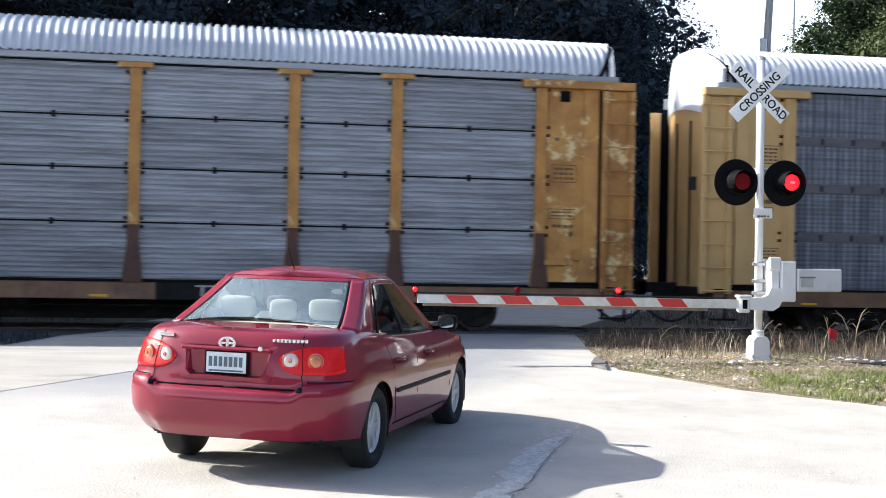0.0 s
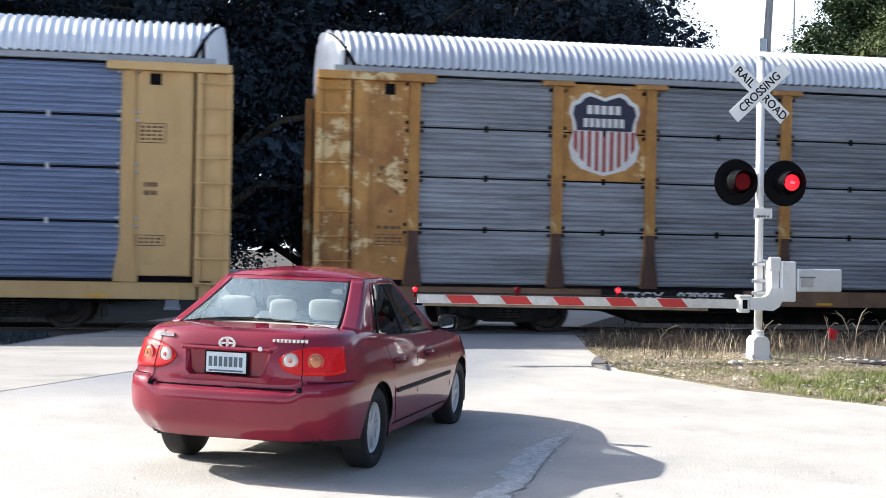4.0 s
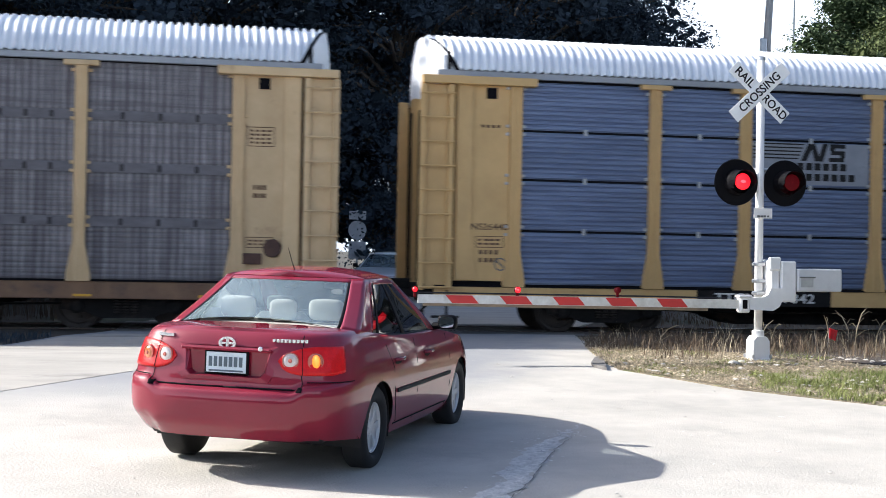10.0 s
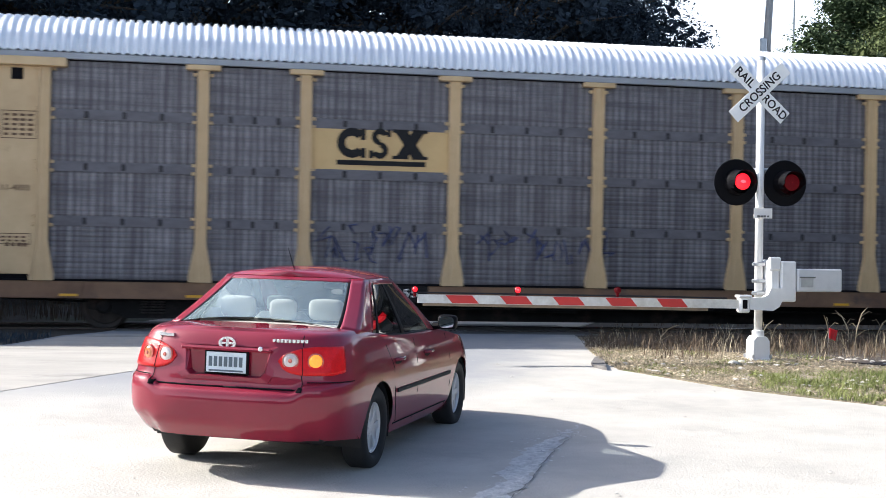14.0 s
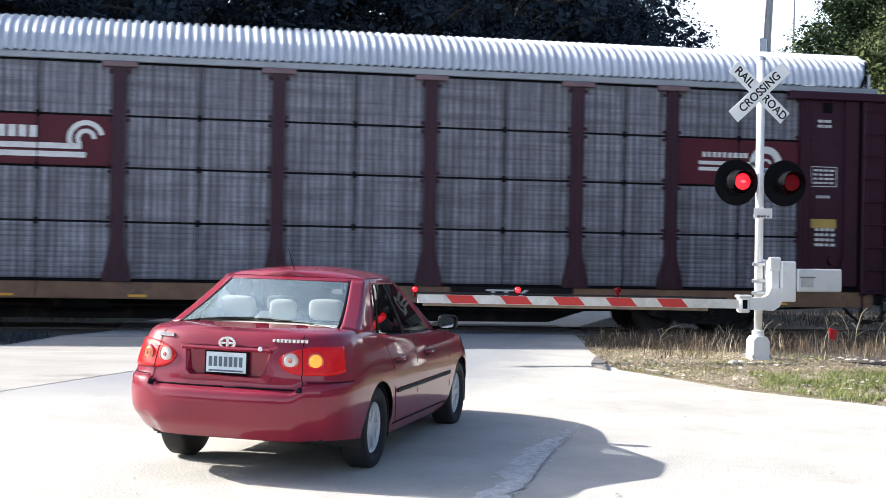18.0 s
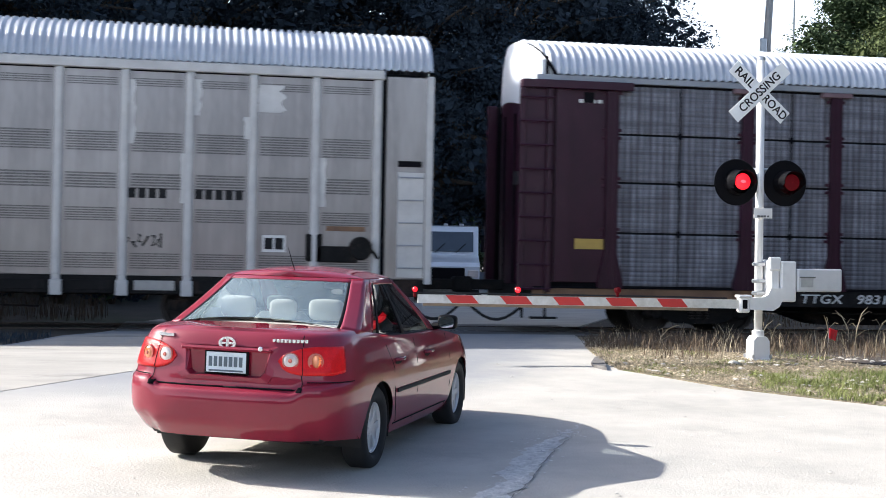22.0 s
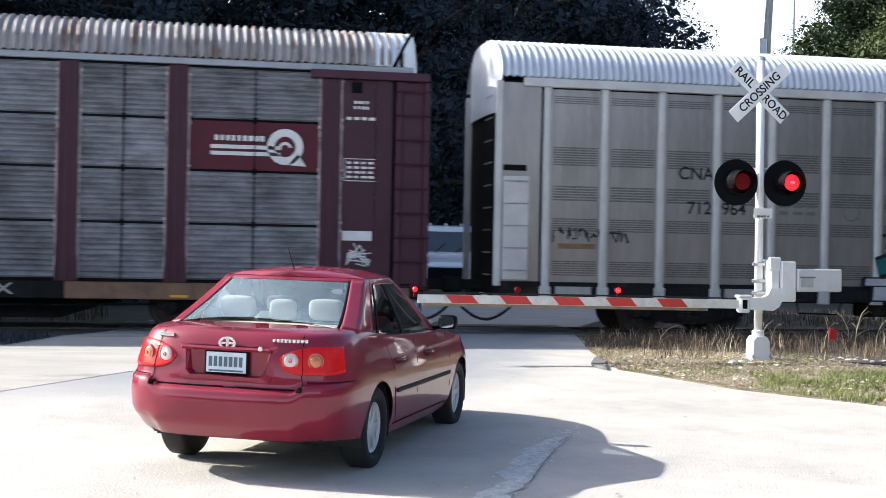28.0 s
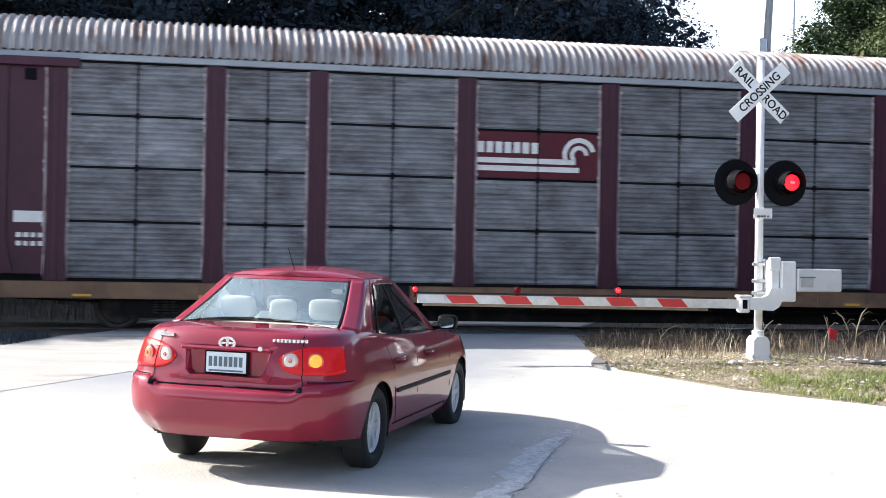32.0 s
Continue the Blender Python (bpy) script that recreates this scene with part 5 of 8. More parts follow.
        bm = bmesh.new()
        box(bm, cx - 0.25, cx + 0.2, NEAR + 0.01, NEAR + 0.029, 3.08, 3.19)
        part("slot", bm, M["gap"], ep)
        bm = bmesh.new()
        def wall(u, v, s=s, xe=xe):
            y = -1.42 + 2.84 * u
            return (xe - s * 0.12 + s * 0.08 * (1 - abs(y / 1.42) ** 3), y, 0.8 + 3.4 * v)
        sheet(bm, wall, 14, 4)
        part("end_door", bm, M["dark_door"] if dark else A, car, smooth=True)
        bm = bmesh.new()
        sheet(bm, lambda u, v: (xe - s * 0.07 + s * 0.10 * (1 - abs(2 * u - 1) ** 3), -1.45 + 2.9 * u, 4.2 + (roof_point(-1.45 + 2.9 * u, 4.85, 0.82) - 4.205) * v), 18, 4)
        part("end_hood", bm, M["roof_white"], car, "white sheet hood over the end doors", True)
        bm = bmesh.new()
        for i in range(9):
            tube(bm, (xe + s * 0.02, -1.1, 1.1 + i * 0.43), (xe + s * 0.02, -0.5, 1.1 + i * 0.43), 0.014, n=6)
        part("end_ladder", bm, M["steel"], car)
        bm = bmesh.new()
        xx = sorted((xe - s * 0.1, xe + s * 0.03))
        box(bm, xx[0], xx[1], NEAR + 0.0, NEAR + 0.07, 0.9, 4.78, 0.012)
        part("corner_post", bm, M["alu_post"], car)
        bm = bmesh.new()
        box(bm, xx[0], xx[1], 1.42, 1.5, 0.9, 4.78, 0.012)
        part("corner_post", bm, M["alu_post"], car)
    couplings(car, ((-1, -14.2), (1, 14.2)))
    for x in (-9.75, 9.75):
        for ws in bogie(car, x, M):
            WHEELS.append((ws, ws.matrix_basis.copy()))
    y = NEAR + 0.055
    # lettering
    for x0_, n in ((posts[4] + 0.08, 4), (posts[3] + 0.12, 5)):
        for i in range(n):
            flat(car, "name_bar", [rect(x0_ + i * 0.18, x0_ + i * 0.18 + 0.13, 2.38, 2.56)], "black_mark", y)
    letters("CNA", 0.34, M["black_mark"], car, FACE((posts[19] + posts[20]) / 2 + 0.15, 3.12, y), "reporting_mark")
    letters("712", 0.34, M["black_mark"], car, FACE((posts[19] + posts[20]) / 2 + 0.23, 2.45, y), "reporting_mark")
    letters("964", 0.34, M["black_mark"], car, FACE((posts[18] + posts[19]) / 2 - 0.20, 2.45, y), "reporting_mark")
    bm = bmesh.new()
    bars(bm, posts[18] + 0.18, posts[17] - 0.1, 2.34, 2.62, y, 2, 3, 0.5, 0.004, 3)
    part("stencil", bm, M["grey_dark"], car)
    flat(car, "stencil", [arc((posts[16] + posts[17]) / 2, 2.45, 0.15, 0.18, 0, 6.283, 22)], "grey_dark", y)
    bm = bmesh.new()
    box(bm, posts[2] + 0.2, posts[2] + 0.62, y - 0.006, y, 1.45, 1.76, 0.003)
    part("placard", bm, M["white_mark"], car)
    bm = bmesh.new()
    box(bm, posts[2] + 0.24, posts[2] + 0.39, y - 0.012, y - 0.006, 1.5, 1.71)
    box(bm, posts[2] + 0.43, posts[2] + 0.58, y - 0.012, y - 0.006, 1.5, 1.71)
    part("placard_mark", bm, M["black_mark"], car)
    bm = bmesh.new()
    box(bm, posts[1] - 0.10, posts[1] + 0.80, y - 0.06, y, 1.28, 1.58, 0.02)
    box(bm, posts[1] - 0.15, posts[1] + 0.15, y - 0.06, y, 1.30, 1.80, 0.02)
    lathe(bm, [(y - 0.16, 0.2), (y - 0.04, 0.22)], "y", 14, (posts[0] - 0.28, 0, 1.55))
    path_tube(bm, [(posts[0] - 0.12, y - 0.08, 1.55), (posts[0] - 0.02, y - 0.08, 1.45), (posts[0] + 0.04, y - 0.08, 1.36)], 0.03, 6)
    part("hand_brake", bm, M["black"], car, "black hand brake with its chain box")
    bm = bmesh.new()
    box(bm, posts[1] + 0.22, posts[0] - 0.2, y - 0.01, y, 1.86, 1.95, 0.004)
    part("placard", bm, M["sill_tan"], car)
    bm = bmesh.new()
    box(bm, posts[22] + 0.25, posts[21] - 0.15, y - 0.01, y, 1.62, 1.72, 0.004)
    part("placard", bm, M["sill_tan"], car)
    # graffiti: rounded letters in teal, then a black piece with pale strokes
    rnd = random.Random(3)
    yb = NEAR - 0.022
    px = lambda p: (posts[16] + (p[0] - 130) / 102, 2.08 - (p[1] - 385) / 102)
    def curve(pts, steps=5):
        out = []
        for i in range(len(pts) - 1):
            a, b, c, d = (Vector(pts[max(0, min(len(pts) - 1, k))]) for k in (i - 1, i, i + 1, i + 2))
            for q in range(steps):
                t = q / steps
                out.append(0.5 * (2 * b + (c - a) * t + (2 * a - 5 * b + 4 * c - d) * t * t + (3 * b - a - 3 * c + d) * t ** 3))
        return out + [Vector(pts[-1])]
    def stroke(bm, pts, wide, y0, y1, steps=5, ends=0.6):
        """A sprayed stroke: a flat ribbon along a curve, narrower at its ends."""
        c = curve([px(p) for p in pts], steps)
        L, R = [], []
        for i, p in enumerate(c):
            d = (c[min(i + 1, len(c) - 1)] - c[max(i - 1, 0)]).normalized()
            w = wide / 2 * (ends + (1 - ends) * min(1.0, 3 * min(i, len(c) - 1 - i) / len(c) * 2))
            L.append([bm.verts.new((p.x - d.y * w, y, p.y + d.x * w)) for y in (y0, y1)])
            R.append([bm.verts.new((p.x + d.y * w, y, p.y - d.x * w)) for y in (y0, y1)])
        for i in range(len(c) - 1):
            bm.faces.new((L[i][0], L[i + 1][0], R[i + 1][0], R[i][0]))
            bm.faces.new((L[i][0], L[i + 1][0], L[i + 1][1], L[i][1]))
            bm.faces.new((R[i][0], R[i + 1][0], R[i + 1][1], R[i][1]))
    teal, black, edge, pale = bmesh.new(), bmesh.new(), bmesh.new(), bmesh.new()
    # round letters: arch, loop, curl, arch
    letters_ = (([(126, 458), (160, 448), (190, 430), (215, 425), (230, 440), (222, 470), (205, 492)], 0.34),
                ([(205, 465), (190, 475), (178, 495)], 0.26),
                ([(262, 495), (258, 455), (278, 428), (302, 436), (298, 466), (272, 476)], 0.32),
                ([(318, 500), (310, 470), (325, 432), (352, 430), (360, 452), (338, 462)], 0.30),
                ([(372, 492), (376, 448), (402, 422), (432, 430), (448, 462), (446, 495)], 0.36))
    for k, (pts, wide) in enumerate(letters_):
        stroke(black, pts, wide + 0.13, yb - 0.003 - 0.003 * k, yb + 0.02, 5, 0.9)
        stroke(teal, pts, wide, yb - 0.0045 - 0.003 * k, yb, 5, 0.85)
    for pts in ([(212, 420), (224, 428), (230, 440)], [(200, 448), (193, 460), (190, 480)], [(286, 424), (300, 430)], [(262, 470), (270, 455), (282, 450)], [(350, 425), (364, 436)], [(442, 428), (455, 445), (460, 460)], [(312, 488), (320, 462), (340, 452), (350, 440)], [(385, 470), (392, 452), (408, 444)]):
        stroke(edge, pts, 0.045, yb - 0.0205, yb - 0.0165, 5, 0.3)
    # pale blocks under the letters, over the sill
    for q, (a, b, c, d) in enumerate(((100, 480, 150, 494), (118, 497, 165, 524), (150, 505, 240, 526), (246, 505, 345, 526), (352, 486, 380, 506))):
        (xa, za), (xb, zb_) = px((a, d)), px((b if b > c else c, b))
        (xb, zb_) = px((c, b))
        prism(black, [(xa - 0.03, za - 0.03), (xb + 0.03, za - 0.03), (xb + 0.05, zb_ + 0.03), (xa - 0.01, zb_ + 0.03)], yb - 0.013, yb + 0.05)
        prism(pale, [(xa, za), (xb, za), (xb + 0.02, zb_), (xa + 0.02, zb_)], yb - 0.0155, yb + 0.05)
    # the black piece
    top = lambda u: 2.02 + 0.10 * math.sin(11 * u + 0.4) + 0.06 * math.sin(27 * u) - 0.35 * max(0, u - 0.72)
    bx, bw = px((478, 0))[0], 2.72
    outline = [(bx + bw * q / 40, top(q / 40) - 0.35 * max(0, 0.10 - q / 40) * 10) for q in range(41)]
    outline += [(bx + bw + 0.10, 1.5), (bx + bw, 1.2), (bx + bw - 0.2, 0.86), (bx + 1.6, 0.80), (bx + 0.6, 0.78), (bx - 0.1, 0.84), (bx - 0.22, 1.2)]
    prism(black, outline, yb - 0.011, yb + 0.02)
    for q in range(34):
        u = rnd.random()
        x, z, r = bx + bw * u, top(u) + rnd.uniform(-0.04, 0.10), rnd.uniform(0.02, 0.07)
        prism(black, [(x + r * math.cos(t) * rnd.uniform(0.7, 1.2), z + r * math.sin(t)) for t in [0.785 * e for e in range(8)]], yb - 0.0105, yb - 0.002)
    for pts in ([(470, 462), (464, 450), (480, 444)], [(500, 445), (515, 412), (532, 400)], [(532, 420), (540, 445), (538, 470)], [(560, 412), (560, 435), (556, 455)], [(584, 435), (586, 455), (584, 478)],
                [(596, 402), (580, 408), (600, 428), (612, 434), (600, 445), (596, 470)], [(624, 406), (612, 404), (610, 416), (626, 424)], [(622, 430), (630, 452), (628, 478)],
                [(668, 422), (660, 440), (652, 455)], [(676, 425), (664, 424)], [(700, 426), (682, 440), (684, 456)], [(655, 468), (680, 474), (692, 486)], [(500, 462), (512, 470)], [(706, 440), (716, 460), (708, 476)]):
        stroke(edge, pts, 0.040, yb - 0.0205, yb - 0.0165, 5, 0.4)
    part("graffiti_shadow", black, M["graffiti_black"], car, "black sprayed graffiti letters")
    part("graffiti", teal, M["graffiti_teal"], car, "teal sprayed graffiti letters")
    tagged(part("graffiti_fill", pale, M["graffiti_pale"], car, "pale grey sprayed blocks under the letters"), kind="stuff")
    tagged(part("graffiti_stroke", edge, M["graffiti_pale"], car, "pale sprayed outline strokes"), kind="stuff")
    # thin black tags
    tags = ([(124, 396), (150, 392), (136, 394), (138, 432)], [(148, 418), (160, 398), (166, 424)], [(184, 400), (168, 404), (182, 414), (168, 422)], [(192, 396), (190, 424), (206, 404), (192, 412), (210, 424)],
            [(230, 392), (240, 382), (242, 398), (232, 412)], [(258, 392), (244, 400), (256, 408), (246, 418)], [(304, 424), (308, 398), (318, 420), (326, 398), (330, 420)], [(350, 394), (336, 398), (348, 408), (336, 418), (354, 418)])
    bm = bmesh.new()
    for pts in tags:
        stroke(bm, pts, 0.030, y - 0.012, y, 5, 0.5)
    part("graffiti_tag", bm, M["graffiti_black"], car, "thin black sprayed tags")
    for gx, gz_, n, wd in ((posts[22] + 0.15, 1.88, 8, 0.13), (posts[21] + 0.12, 1.86, 4, 0.1), (posts[4] + 0.05, 1.62, 6, 0.11)):
        bm = bmesh.new()
        for i in range(n):
            path_tube(bm, [(gx + i * wd + rnd.uniform(-0.04, 0.1), y - 0.01, gz_ + rnd.uniform(-0.14, 0.16)) for q in range(4)], 0.017, 4)
        part("graffiti_tag", bm, M["graffiti_black"], car)
    # worn patches where paint or film came off
    rag = random.Random(14)
    for cx, zlo, zhi, wide in ((posts[4] + 0.10, 3.35, 4.5, 0.10), (posts[3] + 0.10, 3.9, 4.55, 0.13), (posts[3] - 0.09, 2.3, 3.2, 0.06), (posts[2] + 0.30, 4.0, 4.5, 0.30), (posts[2] - 0.1, 3.5, 3.9, 0.08), (posts[1] + 0.12, 2.3, 3.2, 0.09), (posts[9] + 0.2, 2.2, 2.5, 0.2)):
        n = 9
        left_ = [(cx - wide * rag.uniform(0.65, 1), zlo + (zhi - zlo) * k / n) for k in range(n + 1)]
        right_ = [(cx + wide * rag.uniform(0.5, 1), zlo + (zhi - zlo) * k / n) for k in range(n, -1, -1)]
        flat(car, "bare_patch", [left_ + right_], "alu_post", NEAR + 0.0585)
    CARS.append((car, x0))


M["vent"] = mat("vent_shadow", (0.06, 0.06, 0.06), (0.04, 0.04, 0.04), 8, 0.8)
M["sill_pale"] = mat("pale_sill", (0.42, 0.41, 0.38), (0.3, 0.29, 0.28), 4, 0.7)
M["dark_door"] = mat("dark_end_door", (0.012, 0.011, 0.011), (0.022, 0.018, 0.016), 2, 0.8, spec=0.1)
M["grey_dark"] = mat("dark_grey_stencil", (0.16, 0.16, 0.16), (0.12, 0.12, 0.12), 6, 0.7)
make_train()
aluminium_car()

# ---- crossing signals ----
FLASHERS = []   # (lens, its pose in the lamp, first time lit, period, time lit)


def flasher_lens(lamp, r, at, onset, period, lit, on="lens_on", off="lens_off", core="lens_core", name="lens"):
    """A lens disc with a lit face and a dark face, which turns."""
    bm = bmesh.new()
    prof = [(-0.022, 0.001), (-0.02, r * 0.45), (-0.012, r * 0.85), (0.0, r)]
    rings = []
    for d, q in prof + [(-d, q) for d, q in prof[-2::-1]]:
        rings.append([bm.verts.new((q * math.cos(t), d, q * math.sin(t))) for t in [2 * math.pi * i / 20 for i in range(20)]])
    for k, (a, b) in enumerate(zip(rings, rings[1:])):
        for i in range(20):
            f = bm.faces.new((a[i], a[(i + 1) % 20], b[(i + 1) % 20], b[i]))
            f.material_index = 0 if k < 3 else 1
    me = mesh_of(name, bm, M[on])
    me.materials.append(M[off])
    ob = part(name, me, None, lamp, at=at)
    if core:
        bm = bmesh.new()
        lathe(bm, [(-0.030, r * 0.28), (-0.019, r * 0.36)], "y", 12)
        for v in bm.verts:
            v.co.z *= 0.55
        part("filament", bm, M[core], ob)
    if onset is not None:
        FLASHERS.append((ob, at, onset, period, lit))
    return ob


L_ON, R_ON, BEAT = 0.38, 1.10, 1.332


def crossbuck(sig, z, y, face, words, material):
    for ang, text in ((42.5, (("CROSSING", 0.0, 0.95),)), (-42.5, (("RAIL", -0.315, 1.0), ("ROAD", 0.325, 0.92)))):
        bm = bmesh.new()
        dy = 0.0 if ang > 0 else 0.016
        box(bm, -0.56, 0.56, y + dy - 0.006, y + dy + 0.006, -0.108, 0.108, 0.004)
        bl = part("blade", bm, M[material], sig, at=pose(-0.055, 0, z, 0, -ang, 0))
        if words:
            for word, x, k in text:
                letters(word, 0.178, M["black_mark"], bl, FACE(x, 0.0, y + dy - 0.009), "lettering", squash=k)


def lamp_pair(sig, z, y, facing, onsets, dx=0.385):
    """Two lamps on a cross arm. facing: -1 towards -y."""
    bm = bmesh.new()
    tube(bm, (-dx * 0.8, y + 0.24, z + 0.20), (dx * 0.8, y + 0.24, z + 0.20), 0.028, n=8)
    part("cross_arm", bm, M["steel"], sig)
    for sx, onset in zip((-1, 1), onsets):
        lamp = part("lamp_head", mesh_of("lamp_head", lamp_bm(), M["lamp_black"]), None, sig, "black round signal lamp with hood", at=pose(sx * dx, y, z, 0, 0, 0 if facing < 0 else 180))
        bm = bmesh.new()
        # hood: upper part of a tube
        n = 18
        ring = [(math.cos(t), math.sin(t)) for t in [math.radians(-35 + 250 * i / n) for i in range(n + 1)]]
        rows = [[bm.verts.new((p[0] * r, yy, p[1] * r)) for r, yy in ((0.162, -0.05), (0.172, -0.05), (0.172, -0.25 if p[1] > -0.2 else -0.16), (0.162, -0.25 if p[1] > -0.2 else -0.16))] for p in ring]
        for a, b in zip(rows, rows[1:]):
            for k in range(4):
                bm.faces.new((a[k], a[(k + 1) % 4], b[(k + 1) % 4], b[k]))
        part("hood", bm, M["lamp_black"], lamp)
        bm = bmesh.new()
        box(bm, -0.03, 0.03, 0.14, 0.22, 0.08, 0.22, 0.01)
        part("bracket", bm, M["steel"], lamp)
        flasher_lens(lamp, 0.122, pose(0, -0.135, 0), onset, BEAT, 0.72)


def lamp_bm():
    bm = bmesh.new()
    lathe(bm, [(0.22, 0.12), (0.19, 0.16), (0.13, 0.18), (0.125, 0.335), (0.10, 0.345), (0.092, 0.335), (0.09, 0.19), (-0.05, 0.172), (0.05, 0.14)], "y", 32)
    return bm


def mast(sig, top, base_w=0.2):
    bm = bmesh.new()
    lathe(bm, [(0.30, 0.062), (top, 0.060)], "z", 20)
    part("mast", bm, M["white"], sig, "white painted round mast", True)
    bm = bmesh.new()
    lathe(bm, [(top - 0.02, 0.066), (top + 0.03, 0.064), (top + 0.05, 0.02)], "z", 16)
    part("mast_cap", bm, M["steel"], sig)
    bm = bmesh.new()
    box(bm, -base_w, base_w, -base_w, base_w, -0.06, 0.06, 0.02)
    prism(bm, [(-base_w * 0.86, 0.05), (base_w * 0.86, 0.05), (base_w * 0.80, 0.32), (base_w * 0.5, 0.38), (-base_w * 0.5, 0.38), (-base_w * 0.80, 0.32)], -base_w * 0.85, base_w * 0.85)
    part("base", bm, M["white"], sig, "white cast base with bolts")
    for sx in (-1, 1):
        for sy in (-1, 1):
            bm = bmesh.new()
            lathe(bm, [(0.06, 0.025), (0.11, 0.025)], "z", 6, (sx * base_w * 0.9, sy * base_w * 0.9, 0))
            part("bolt", bm, M["steel"], sig)
    bm = bmesh.new()
    lathe(bm, [(0.36, 0.09), (0.46, 0.09), (0.47, 0.07)], "z", 16)
    part("collar", bm, M["white"], sig)


def near_signal():
    sig = thing("crossing_signal", "white railroad crossing signal with crossbuck, twin red lamps and lowered gate", "crossing signal", pose(8.02, 17.69, 0.13, 0, -0.45, 0))
    mast(sig, 4.5, 0.155)
    crossbuck(sig, 4.0, -0.085, -1, True, "white_sign")
    lamp_pair(sig, 2.66, -0.13, -1, (L_ON, R_ON))
    bm = bmesh.new()
    box(bm, -0.13, 0.16, -0.10, -0.085, 2.13, 2.28, 0.004)
    plate = part("number_plate", bm, M["white"], sig, "small white plate with a line of print")
    bm = bmesh.new()
    bars(bm, -0.08, 0.13, 2.145, 2.175, -0.103, 1, 4, 0.9, 0.003, 2)
    part("print_bars", bm, M["grey_dark"], plate)
    # gate mechanism
    bm = bmesh.new()
    box(bm, 0.07, 0.23, -0.24, 0.10, 0.98, 1.52, 0.03)
    box(bm, 0.05, 0.24, -0.26, -0.20, 1.36, 1.56, 0.02)
    part("gate_head", bm, M["white"], sig, "white cast gate mechanism")
    bm = bmesh.new()
    box(bm, 0.235, 0.47, -0.28, 0.12, 0.90, 1.50, 0.02)
    part("motor_case", bm, M["white"], sig)
    bm = bmesh.new()
    pts = [(-0.30, 0.79), (0.10, 0.77), (0.20, 0.83), (0.25, 0.93), (0.25, 1.10), (0.06, 1.10), (0.02, 1.01), (-0.05, 0.97), (-0.30, 0.96)]
    prism(bm, pts, -0.30, -0.21)
    part("gate_elbow", bm, M["white"], sig)
    bm = bmesh.new()
    box(bm, -0.43, -0.27, -0.33, -0.18, 0.74, 1.0, 0.02)
    box(bm, -0.45, -0.25, -0.34, -0.17, 0.96, 1.0, 0.01)
    part("arm_clamp", bm, M["white"], sig)
    bm = bmesh.new()
    box(bm, -0.39, -0.32, -0.336, -0.33, 0.80, 0.93)
    part("clamp_slot", bm, M["gap"], sig)
    bm = bmesh.new()
    box(bm, 0.475, 1.18, -0.31, -0.16, 1.05, 1.39, 0.02)
    cw = part("counterweight", bm, M["weight_grey"], sig, "pale grey counterweight")
    bm = bmesh.new()
    box(bm, 0.52, 0.72, -0.318, -0.31, 1.12, 1.26, 0.004)
    part("weight_plate", bm, M["steel"], cw)
    bm = bmesh.new()
    box(bm, 0.5, 0.75, -0.325, -0.318, 1.255, 1.275, 0.004)
    part("weight_bar", bm, M["grey_dark"], cw)
    for z in (1.45, 1.2, 1.02):
        bm = bmesh.new()
        tube(bm, (-0.13, -0.06, z), (0.06, -0.06, z), 0.022, n=6)
        box(bm, -0.075, 0.075, -0.09, 0.07, z - 0.03, z + 0.03, 0.01)
        part("u_bolt", bm, M["steel"], sig)
    # gate arm
    bm = bmesh.new()
    prism(bm, [(-0.36, 0.80), (-0.36, 0.93), (-5.18, 0.985), (-5.18, 0.865)], -0.275, -0.245)
    arm = part("gate_arm", bm, M["arm_white"], sig, "white gate arm with red slanted stripes")
    bm = bmesh.new()
    prism(bm, [(-0.9, 0.765), (-0.9, 0.806), (-5.1, 0.863), (-5.1, 0.825)], -0.265, -0.225)
    part("arm_stiffener", bm, M["arm_wood"], arm)
    for x in (3.23, 4.01, 4.78, 5.56, 6.33):
        x -= 8.02
        zt = lambda q: 0.93 + (q + 0.36) / (-4.82) * 0.055
        zb_ = lambda q: 0.80 + (q + 0.36) / (-4.82) * 0.065
        bm = bmesh.new()
        a, b = x, x + 0.38
        prism(bm, [(a, zt(a) - 0.004), (b, zt(b) - 0.004), (b + 0.1, zb_(b) + 0.004), (a + 0.1, zb_(a) + 0.004)], -0.279, -0.275)
        part("stripe", bm, M["signal_red"], arm)
    bm = bmesh.new()
    path_tube(bm, [(-0.6, -0.24, 0.95), (-1.6, -0.24, 0.97), (-3.0, -0.24, 0.985), (-5.2, -0.24, 1.01)], 0.012, 5)
    part("lamp_cable", bm, M["rubber"], arm)
    for x, onset in ((2.80, None), (4.27, L_ON), (5.75, R_ON)):
        x -= 8.02
        z = 1.055
        bm = bmesh.new()
        lathe(bm, [(-0.20, 0.04), (-0.26, 0.048), (-0.262, 0.044), (-0.24, 0.04)], "y", 16, (x, 0, z))
        box(bm, x - 0.02, x + 0.02, -0.26, -0.23, 0.95, z - 0.03, 0.005)
        lamp = part("arm_lamp", bm, M["lens_off"], arm, "small red lamp on the gate arm")
        if onset is None:
            bm = bmesh.new()
            lathe(bm, [(-0.285, 0.008), (-0.28, 0.026), (-0.262, 0.037)], "y", 16, (x, 0, z))
            part("lit_lens", bm, M["lens_on"], lamp)
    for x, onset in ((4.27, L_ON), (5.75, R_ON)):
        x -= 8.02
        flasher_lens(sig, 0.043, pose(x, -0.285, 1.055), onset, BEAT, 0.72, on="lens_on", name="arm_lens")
    return sig


